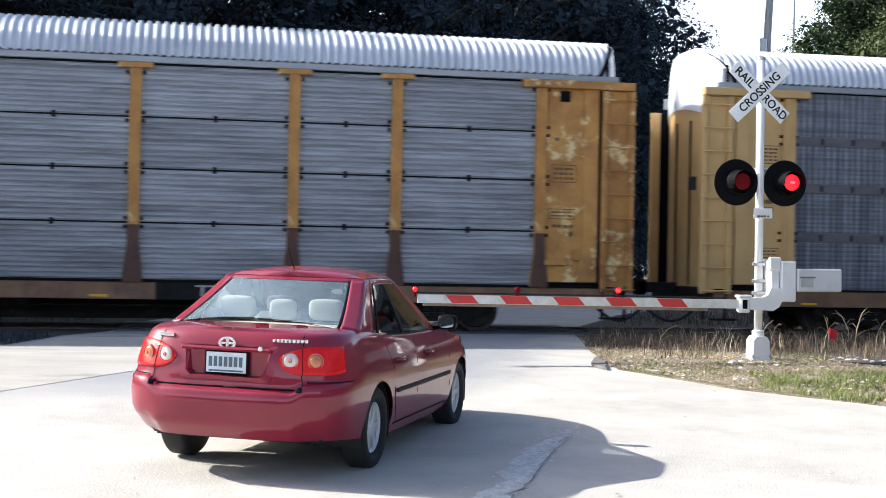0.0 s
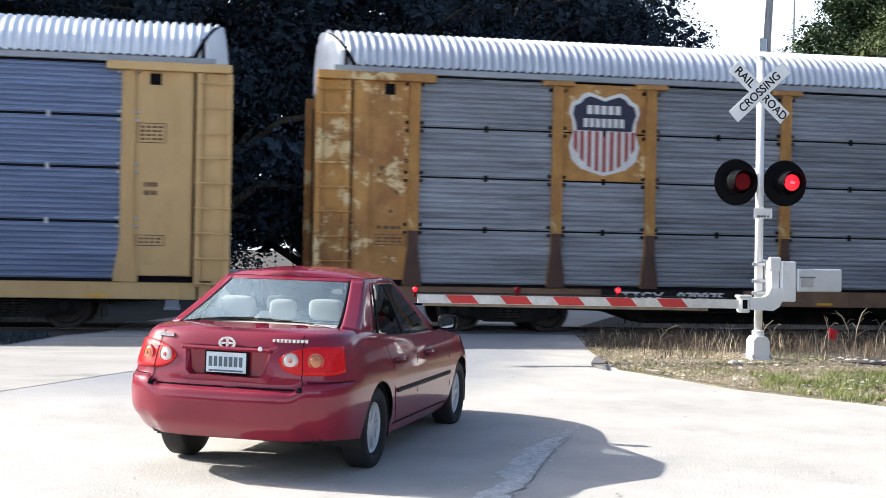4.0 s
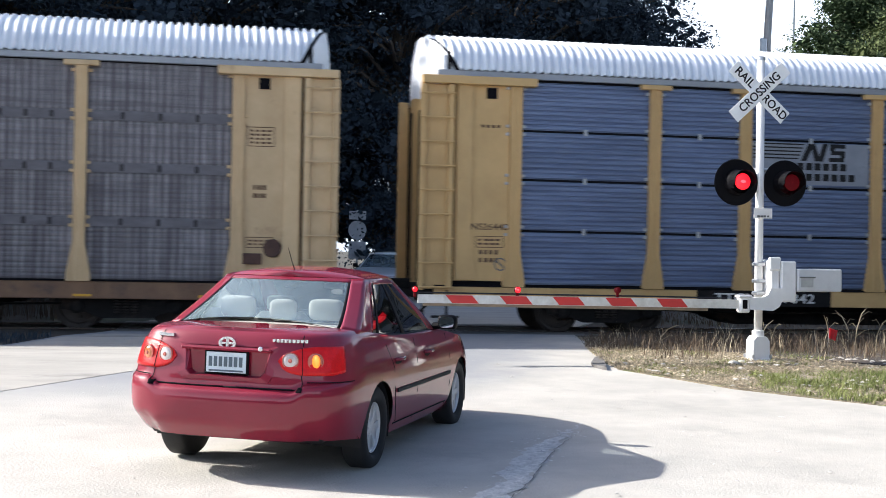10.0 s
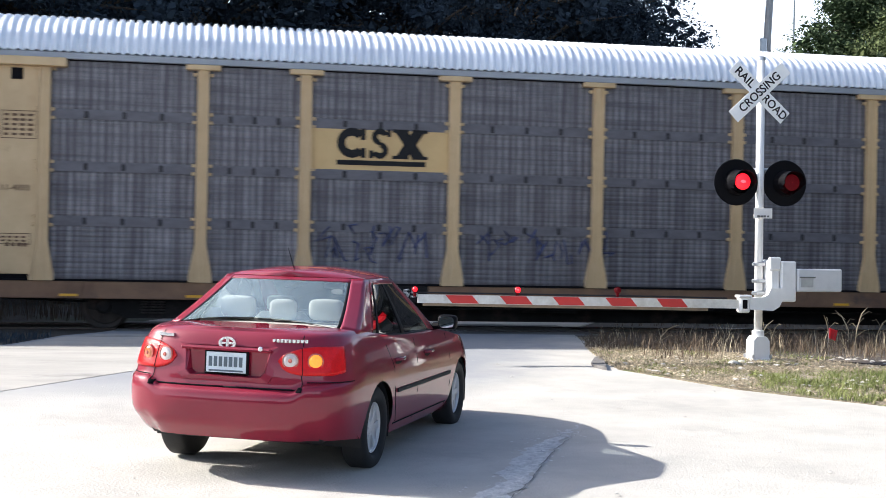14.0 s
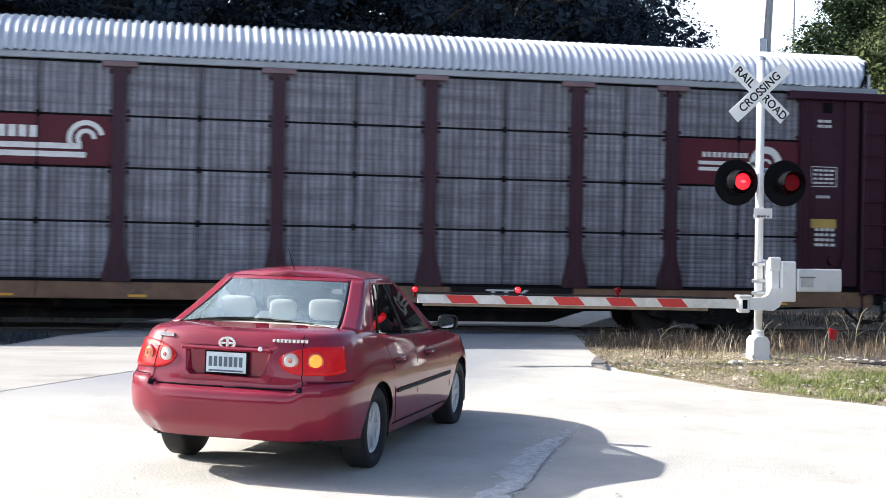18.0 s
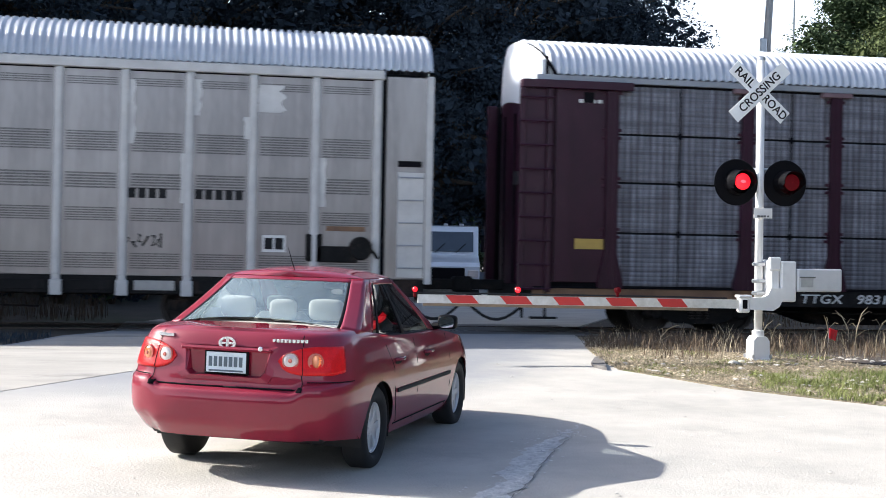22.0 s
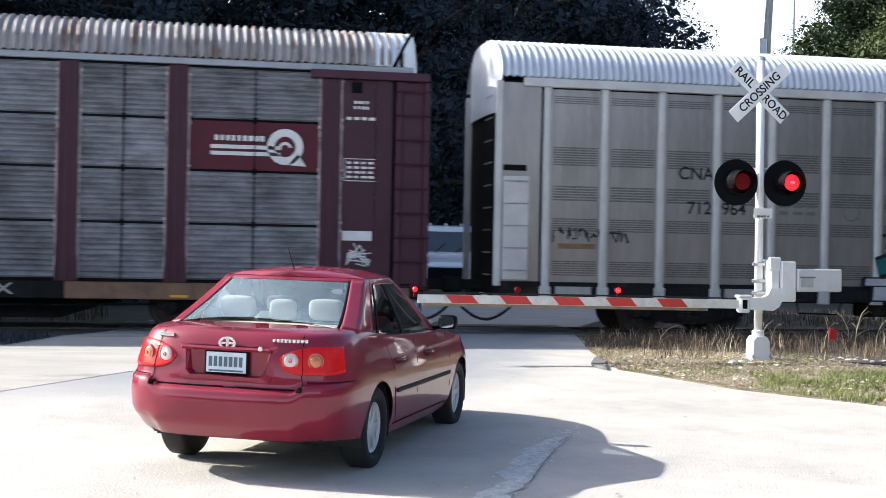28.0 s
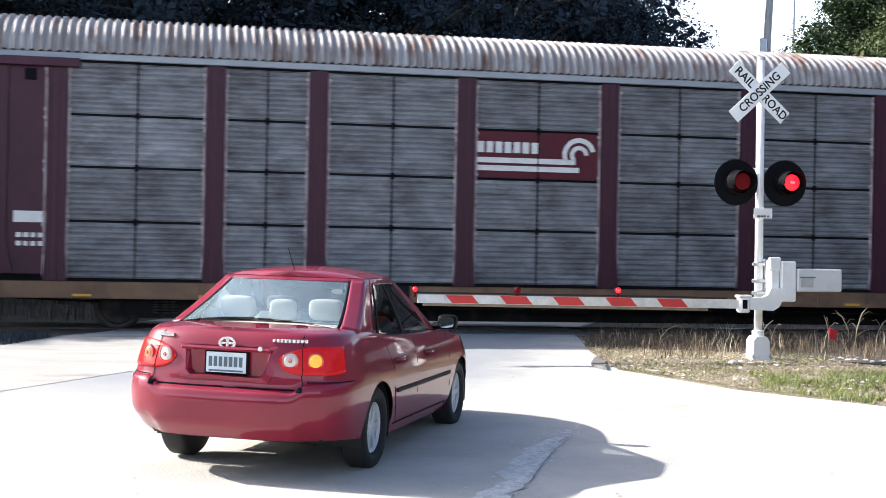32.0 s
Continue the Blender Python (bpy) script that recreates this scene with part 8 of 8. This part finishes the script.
def crown_mesh(material, centres, per, size, seed):
    """Leaf blades round the clump centres, all in one mesh."""
    rng = np.random.default_rng(seed)
    c = np.repeat(np.array([p[:3] for p in centres]), per, axis=0)
    r = np.repeat(np.array([p[3] for p in centres]), per)
    n = len(c)
    core = np.arange(n) % per < per // 9
    unit = lambda a: a / np.linalg.norm(a, axis=1, keepdims=True)
    d = unit(rng.normal(size=(n, 3)))
    k = np.where(core, 0.5, 1.0) * rng.uniform(0.2, 1.0, n) ** 0.5
    p = c + d * (r * k)[:, None] * np.array([1, 1, 0.75])
    a = unit(rng.normal(size=(n, 3)) * np.array([1, 1, 0.6]))
    b = unit(np.cross(a, rng.normal(size=(n, 3))))
    s = (size * np.where(core, 3.0 if size < 0.1 else 2.0, 1.0) * rng.uniform(0.6, 1.4, n))[:, None]
    v = np.stack([p + a * s, p + b * s * 0.55, p - a * s, p - b * s * 0.55], axis=1).reshape(-1, 3)
    me = bpy.data.meshes.new("crown")
    me.vertices.add(n * 4)
    me.vertices.foreach_set("co", v.astype(np.float32).ravel())
    me.loops.add(n * 4)
    me.loops.foreach_set("vertex_index", np.arange(n * 4, dtype=np.int32))
    me.polygons.add(n)
    me.polygons.foreach_set("loop_start", np.arange(0, n * 4, 4, dtype=np.int32))
    me.update(calc_edges=True)
    me.materials.append(material)
    return me


def tree_meshes(seed, height, spread, leaf, clumps, per, size, low=0.28):
    rnd = random.Random(seed)
    trunk = bmesh.new()
    lean = Vector((rnd.uniform(-0.6, 0.6), rnd.uniform(-0.4, 0.4), 0))
    pts = [Vector((0, 0, -0.3)) + lean * (i / 6) ** 2 + Vector((0, 0, height * 0.8 * i / 6)) for i in range(7)]
    path_tube(trunk, pts, [0.03 * height * (1 - 0.8 * i / 6) for i in range(7)], 10)
    centres = []
    for i in range(clumps):
        h = low + (0.97 - low) * (i + rnd.random()) / clumps
        rad = spread * math.sin(math.pi * min(0.98, 0.25 + 0.72 * (h - low) / (1 - low))) * rnd.uniform(0.35, 1.05)
        a = rnd.uniform(0, 2 * math.pi)
        base = lean * h * h + Vector((0, 0, height * h * 0.82))
        tip = base + Vector((rad * math.cos(a), rad * math.sin(a), height * rnd.uniform(0.02, 0.14)))
        if i % 2 == 0:
            path_tube(trunk, [base, (base + tip) / 2 + Vector((0, 0, 0.04 * height)), tip], [0.012 * height * (1.1 - h), 0.008 * height * (1.1 - h), 0.004], 5)
        centres.append((tip.x, tip.y, tip.z, spread * rnd.uniform(0.13, 0.28)))
    return mesh_of("trunk", trunk, M["bark"], True), crown_mesh(M[leaf], centres, per, size, seed)


def plant_tree(meshes, name, label, category, x, y, rz=0.0, k=1.0, group=""):
    t = thing(name, label, category, pose(x, y, gz(x, y), 0, 0, rz), group)
    t.scale = (k, k, k * random.uniform(0.94, 1.08))
    part("trunk", meshes[0], None, t)
    part("crown", meshes[1], None, t)
    return t


def make_trees():
    plain = [tree_meshes(11 + i, 17.0, 5.2, "leaf_shaded", 110, 90, 0.20, 0.10) for i in range(2)]
    dark = [tree_meshes(13 + i, 17.0, 5.2, "leaf_shaded", 190, 330, 0.075, 0.05) for i in range(2)]
    fine = [tree_meshes(21 + i, 17.0, 5.2, "leaf_shaded", 330, 310, 0.055, 0.04) for i in range(2)]
    mid = [tree_meshes(31 + i, 15.0, 5.0, "leaf_mid", 300, 280, 0.065, 0.08) for i in range(2)]
    lit = tree_meshes(41, 14.0, 5.0, "leaf_lit", 300, 280, 0.065, 0.1)
    # the row near y 36, x below -12, is unseen, added to cast shade
    rows = ((-30, 52), (-23, 49), (-16.5, 52), (-10.5, 47), (-5, 51), (-0.5, 46.5), (4.0, 52), (7.2, 48), (11.6, 51), (14.2, 53.5), (-13, 58), (-4, 60), (5, 60), (-21, 60), (16.4, 57.5), (17.7, 60.5), (15.6, 55.2),
            (-14, 35.5), (-20, 37), (-26, 34.5), (-33, 37), (-40, 35), (-48, 38), (-9.5, 39.5), (-5.2, 41))
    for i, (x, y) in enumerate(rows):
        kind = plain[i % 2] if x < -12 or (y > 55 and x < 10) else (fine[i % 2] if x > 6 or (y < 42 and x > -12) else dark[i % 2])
        plant_tree(kind, "tree", "tall broadleaf tree behind the railway, shade put into its blue-dark leaf colour", "tree", x, y, i * 77, 1.0 + 0.12 * ((i * 7) % 3), "trees behind the track")
    for i, (x, y, k) in enumerate(((37.0, 66, 1.3), (41.5, 72, 1.4), (45.0, 66, 1.3))):
        plant_tree(mid[i % 2], "tree", "green broadleaf tree standing in sun beside the far road", "tree", x, y, i * 50, k, "trees by the far road")
    plant_tree(lit, "tree", "sunlit yellow-green broadleaf tree", "tree", 35.3, 60, 20, 1.15, "trees by the far road")
    for i, (x, y, k) in enumerate(((33, 97, 0.8), (37.5, 103, 0.82), (42, 98, 0.8), (46.5, 104, 0.84), (52, 99, 0.8))):
        plant_tree(plain[i % 2], "tree", "low dark tree closing the view along the far road", "tree", x, y, i * 63, k, "trees at the end of the far road")
    # shrubs under the trees
    rnd = random.Random(8)
    kinds = []
    for i in range(3):
        bm = bmesh.new()
        for k in range(16):
            a, r, h = rnd.uniform(0, 6.28), rnd.uniform(0, 1.5), rnd.uniform(0.3, 2.6)
            leaf_cloud(bm, (r * math.cos(a), r * math.sin(a), h), rnd.uniform(0.4, 0.75), 110, 0.085, rnd)
        st = bmesh.new()
        for k in range(7):
            a = rnd.uniform(0, 6.28)
            path_tube(st, [(0, 0, -0.1), (0.5 * math.cos(a), 0.5 * math.sin(a), 1.0), (1.0 * math.cos(a), 1.0 * math.sin(a), 2.2)], [0.035, 0.025, 0.01], 5)
        kinds.append((mesh_of("stem", st, M["bark"]), mesh_of("foliage", bm, M["leaf_mid" if i == 2 else "leaf_shaded"], False, False)))
    spots = [(-26 + i * 2.3 + rnd.uniform(-0.5, 0.5), 37.5 + rnd.uniform(-2.5, 2.5)) for i in range(11)] + [(22.0 + i * 2.4, 42 + rnd.uniform(-2, 3)) for i in range(6)] + [(-4.2, 35.5), (-2.6, 34.6), (-1.9, 37.5), (-3.0, 33.4), (-3.9, 34.4), (0.1, 42.0), (-0.9, 39.5), (20.5, 35), (23, 33), (11.2, 48.5), (12.6, 50.2), (13.6, 51.5), (10.2, 47.2), (15.0, 54.0)]
    thicket = [(16.3, 55.5), (17.2, 57.0), (18.1, 58.6), (19.2, 60.8), (20.4, 63.5), (21.6, 66.0), (14.9, 53.2), (17.8, 61.0)]
    for i, (x, y) in enumerate(spots + thicket):
        s = thing("shrub", "leafy green shrub at the edge of the trees", "shrub", pose(x, y, gz(x, y), 0, 0, i * 40), "shrubs under the trees")
        k = rnd.uniform(0.8, 1.3) * (1.0 if i < len(spots) else 1.9)
        s.scale = (k, k, k)
        part("stem", kinds[i % 3][0], None, s)
        part("foliage", kinds[i % 3][1], None, s)


def blades(name, spots, height, width, material, label, lean=0.5, seed=1, bend=True):
    """Grass or stalks: narrow bent blades."""
    rnd = random.Random(seed)
    verts, faces = [], []
    for x, y in spots:
        z = gz(x, y) + 0.01
        h = height * rnd.uniform(0.35, 1.15)
        a = rnd.uniform(0, 6.28)
        w = width * rnd.uniform(0.7, 1.3)
        dx, dy = math.cos(a) * w, math.sin(a) * w
        lx, ly = rnd.gauss(0, lean) * h, rnd.gauss(0, lean) * h
        k = len(verts)
        verts += [(x - dx, y - dy, z - 0.02), (x + dx, y + dy, z - 0.02), (x + lx * 0.35 + dx * 0.8, y + ly * 0.35 + dy * 0.8, z + h * 0.6), (x + lx * 0.35 - dx * 0.8, y + ly * 0.35 - dy * 0.8, z + h * 0.6),
                  (x + lx + dx * 0.15, y + ly + dy * 0.15, z + h), (x + lx - dx * 0.15, y + ly - dy * 0.15, z + h)]
        faces += [(k, k + 1, k + 2, k + 3), (k + 3, k + 2, k + 4, k + 5)]
    me = bpy.data.meshes.new(name)
    me.from_pydata(verts, [], faces)
    me.materials.append(M[material])
    return tagged(new(name, me), label, "grass", kind="stuff")


ISLAND = [(5.45, 16.4), (6.25, 14.4), (7.42, 12.98), (9.6, 10.95), (14.5, 9.2), (26, 5.2), (26, 22.1), (6.6, 22.3), (6.5, 21.5), (6.1, 20.2), (5.55, 17.5)]


SOIL = [(6.9, 19.6), (8.3, 18.5), (9.2, 17.2), (10.0, 16.0), (11.2, 15.1), (14.5, 14.2), (24, 13.5), (24, 21.9), (6.9, 21.9)]


def scatter(rnd, n, x0, x1, y0, y1, keep):
    out = []
    while len(out) < n:
        p = (rnd.uniform(x0, x1), rnd.uniform(y0, y1))
        if keep(p):
            out.append(p)
    return out


def make_verge():
    rnd = random.Random(12)
    ground_patch("verge", ISLAND, 0.03, M["litter"], "dry grass verge with straw and leaf litter round the signal", "verge", 0.6, 0.02)
    ground_patch("bare_soil", SOIL, 0.046, M["soil"], "dark bare soil between the dead weeds", "soil", 0.6, 0.02, 0.02)
    ok = lambda p: inside(p, ISLAND)
    def patchy(p, at=0.0, k=0.9):
        return ok(p) and noise.noise((p[0] * k, p[1] * k, 2.0)) > at
    lawn = lambda p: ok(p) and p[0] + 0.1 * (p[1] - 15) > 6.7 + 0.7 * noise.noise((p[0] * 0.8, p[1] * 0.8, 5)) and p[1] < 15.9 + 0.9 * noise.noise((p[0], 3, 1))
    thick = lambda p: noise.noise((p[0] * 1.1, p[1] * 1.1, 7)) + 0.6 * noise.noise((p[0] * 3.1, p[1] * 3.1, 4))
    def clumps(n, x0, x1, y0, y1, keep, low, high, wide):
        return [(x + rnd.gauss(0, wide), y + rnd.gauss(0, wide)) for x, y in scatter(rnd, n, x0, x1, y0, y1, keep) for k in range(rnd.randint(low, high))]
    green = clumps(800, 6.4, 10.8, 10.8, 16.9, lambda p: lawn(p) and thick(p) > -0.12, 8, 26, 0.045)
    blades("grass", [p for p in green if ok(p)], 0.105, 0.0042, "grass", "short bright green grass on the verge", 0.55, 2)
    low = scatter(rnd, 9000, 6.2, 10.8, 11.0, 17.0, lambda p: lawn(p) and thick(p) > -0.3)
    blades("low_grass", low, 0.045, 0.0045, "grass", "low green grass between the tufts", 0.9, 15)
    thin = clumps(330, 5.5, 9.5, 14.2, 18.8, lambda p: patchy(p, 0.05, 1.3), 5, 16, 0.06)
    blades("thin_grass", [p for p in thin if ok(p)], 0.075, 0.0045, "grass", "thin green grass among the litter", 0.7, 9)
    bare = lambda p: inside(p, SOIL)
    dry = scatter(rnd, 40000, 5.3, 11.5, 11.0, 19.8, lambda p: ok(p) and (not lawn(p) or rnd.random() < 0.35) and (not bare(p) or rnd.random() < 0.12))
    blades("dry_grass", dry, 0.055, 0.0045, "straw", "matted dry straw-coloured grass on the verge", 1.7, 3)
    fallen = scatter(rnd, 3600, 5.4, 11.0, 11.6, 19.0, lambda p: ok(p) and (not lawn(p) or rnd.random() < 0.2) and not bare(p) and thick(p) > -0.45)
    scraps("leaf_litter", fallen, 0.017, M["dead_leaf"], "curled tan and brown dead leaves on the verge", "leaf litter", 33, 0.045, 0.7)
    chips = scatter(rnd, 260, 5.5, 10.5, 11.4, 18.0, lambda p: ok(p) and thick(p) > 0.1)
    scraps("pale_chips", chips, 0.035, M["concrete"], "pale stone chips along the verge", "chips", 34, 0.045, 0.5)
    tall = clumps(75, 6.5, 13.5, 17.6, 21.4, lambda p: patchy(p, -0.05, 1.4), 2, 12, 0.12)
    blades("dead_weeds", [p for p in tall if ok(p)], 0.34, 0.0042, "straw", "tufts of tall dead weed stalks along the track", 0.24, 4)
    brown = clumps(200, 6.5, 14.0, 17.6, 21.8, lambda p: patchy(p, -0.2, 0.9), 3, 14, 0.14)
    blades("brown_stalks", [p for p in brown if ok(p)], 0.30, 0.0045, "brown_stalk", "brown dead stalks along the track", 0.35, 14)
    weeds = scatter(rnd, 5200, 6.0, 13.8, 18.2, 22.0, lambda p: ok(p) and p[1] > 18.8 - 0.18 * (p[0] - 8) + 0.6 * noise.noise((p[0] * 1.3, 0, 0)))
    blades("brown_weeds", weeds, 0.20, 0.006, "bark", "dark brown dead weeds beside the track", 0.7, 5)
    left = scatter(rnd, 1500, -14, -2.2, 26.6, 29.0, lambda p: True)
    blades("far_weeds", left, 0.5, 0.008, "bark", "dry brown weeds beyond the track", 0.2, 6)
    leftg = scatter(rnd, 2600, -12, -2.6, 19.2, 22.2, lambda p: p[1] > 19.9 + (p[0] + 3) * -0.25 and not inside(p, [(-3.1, 19.7), (-1.5, 24), (3, 24), (3, 15), (-6.5, 17.5)]))
    blades("near_weeds", leftg, 0.10, 0.006, "leaf_shaded", "low dark weeds beside the roadway", 0.4, 7)
    rightg = scatter(rnd, 2500, 8.2, 24, 26.6, 34, lambda p: p[0] > 8.4 + (p[1] - 26) * 0.42)
    blades("far_grass", rightg, 0.14, 0.01, "bark", "rough grass beyond the track", 0.4, 8)
    # single tall stalks with side twigs
    for i, (x, y, h) in enumerate(((10.6, 19.6, 0.75), (10.3, 19.9, 0.6), (10.9, 20.3, 0.65), (11.2, 20.0, 0.55), (8.9, 19.6, 0.5), (9.3, 20.0, 0.45), (7.3, 20.0, 0.4))):
        st = thing("weed_stalk", "tall dead branching weed stalk", "weed", pose(x, y, gz(x, y), 0, 0, i * 53), "dead weed stalks")
        bm = bmesh.new()
        bend = rnd.uniform(-0.25, 0.25)
        path_tube(bm, [(0, 0, -0.03), (bend * 0.2, 0, h * 0.5), (bend * 0.7, 0.03, h * 0.85), (bend * 1.3, 0.05, h)], [0.010, 0.009, 0.007, 0.004], 5)
        part("stem", bm, M["straw"], st)
        for k in range(4):
            u = 0.35 + 0.14 * k
            a = k * 2.2
            bm = bmesh.new()
            path_tube(bm, [(bend * u * 0.6, 0, h * u), (bend * u + 0.12 * math.cos(a), 0.12 * math.sin(a), h * u + 0.10), (bend * u + 0.2 * math.cos(a), 0.2 * math.sin(a), h * u + 0.08)], [0.005, 0.004, 0.002], 4)
            part("twig", bm, M["straw"], st)
    # stones and scraps in the litter
    for i, (x, y, r) in enumerate(((7.35, 17.0, 0.09), (7.6, 17.3, 0.07), (7.2, 16.4, 0.05), (8.2, 13.3, 0.07), (7.9, 13.2, 0.1), (6.6, 15.2, 0.05))):
        bm = bmesh.new()
        bmesh.ops.create_icosphere(bm, subdivisions=2, radius=r)
        for v in bm.verts:
            v.co *= 1 + 0.3 * noise.noise(v.co * 9 + Vector((i, 0, 0)))
            v.co.z *= 0.55
        ob = new("stone", mesh_of("stone", bm, M["concrete"], True))
        ob.matrix_basis = pose(x, y, gz(x, y) + r * 0.25 + 0.02, 0, 0, i * 33)
        tagged(ob, "pale broken stone lying in the dry grass", "stone", "stones on the verge")


def unseen_sky_blockers():
    """Plain dark tree lines, unseen behind and beside the viewer, added to block low sky light."""
    rnd = random.Random(77)
    for length, tall, at in ((150, 5.2, pose(0, -18, 0)), (60, 13.0, pose(25, 2, 0, 0, 0, 82))):
        bm = bmesh.new()
        n = 90
        tops = [tall + 1.5 * noise.noise((i * 0.21, tall, 0)) + rnd.uniform(-0.4, 0.4) for i in range(n + 1)]
        def f(u, v):
            x = length * (u - 0.5)
            bulge = 1.4 * math.sin(math.pi * min(1, v * 1.1)) + 0.5 * noise.noise((x * 0.5, v * 4, 1))
            return (x, bulge - 0.001 * x * x, -0.2 + tops[round(u * n)] * v)
        sheet(bm, f, n, 8)
        structure("backdrop", bm, M["leaf_shaded"], "unseen dark tree line added to block low sky light", "backdrop").matrix_basis = at


make_trees()
unseen_sky_blockers()
make_verge()

# ---- what moves ----
TRAVEL = [(0.0, 0.0), (0.5, 2.69), (1.0, 5.22), (1.5, 7.86), (2.0, 10.55), (2.5, 13.03), (3.0, 15.70), (3.5, 18.38), (5.5, 28.57), (6.0, 31.01), (6.5, 33.62),
          (7.0, 36.22), (7.5, 38.66), (8.0, 41.25), (8.5, 43.85), (9.0, 46.27), (9.5, 48.85), (10.0, 51.42), (10.5, 53.97), (11.0, 56.46), (11.5, 59.00),
          (12.0, 61.57), (12.5, 63.95), (13.0, 66.48), (13.5, 69.02), (14.0, 71.39), (14.5, 73.92), (16.5, 83.76), (17.0, 86.23), (17.5, 88.56), (18.0, 91.03),
          (18.5, 93.51), (19.0, 95.83), (19.5, 98.30), (20.0, 100.76), (20.5, 103.07), (21.0, 105.51), (21.5, 107.95), (22.0, 110.42), (22.5, 112.70), (23.0, 115.16),
          (23.5, 117.59), (24.0, 119.85), (24.5, 122.28), (25.0, 124.69), (25.5, 126.95), (27.5, 136.38), (28.0, 138.76), (28.5, 141.13), (29.0, 143.35), (29.5, 145.70),
          (30.0, 148.08), (30.5, 150.30), (31.0, 152.68), (31.5, 155.06), (32.0, 157.27)]


def travelled(t):
    for (t0, a), (t1, b) in zip(TRAVEL, TRAVEL[1:]):
        if t <= t1:
            return a + (b - a) * (t - t0) / (t1 - t0)
    return TRAVEL[-1][1]


def motions():
    # the train rolls by
    for car, x0 in CARS:
        walk(car, [(t, pose(x0 + travelled(t), LINE_Y, RAIL_Z)) for t in [i * 0.5 for i in range(65)]])
    for ws, m in WHEELS:
        walk(ws, [(i * 0.1, m @ pose(0, 0, 0, 0, math.degrees(travelled(i * 0.1) / 0.42), 0)) for i in range(321)])
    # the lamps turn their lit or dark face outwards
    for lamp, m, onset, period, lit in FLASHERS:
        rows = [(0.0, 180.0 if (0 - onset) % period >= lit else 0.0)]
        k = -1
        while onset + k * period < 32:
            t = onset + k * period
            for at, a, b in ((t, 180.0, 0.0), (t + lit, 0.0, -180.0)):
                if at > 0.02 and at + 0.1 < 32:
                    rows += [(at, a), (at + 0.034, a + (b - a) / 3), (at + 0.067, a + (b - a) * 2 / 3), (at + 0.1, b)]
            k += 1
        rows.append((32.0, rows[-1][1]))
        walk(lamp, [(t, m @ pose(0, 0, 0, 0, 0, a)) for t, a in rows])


motions()
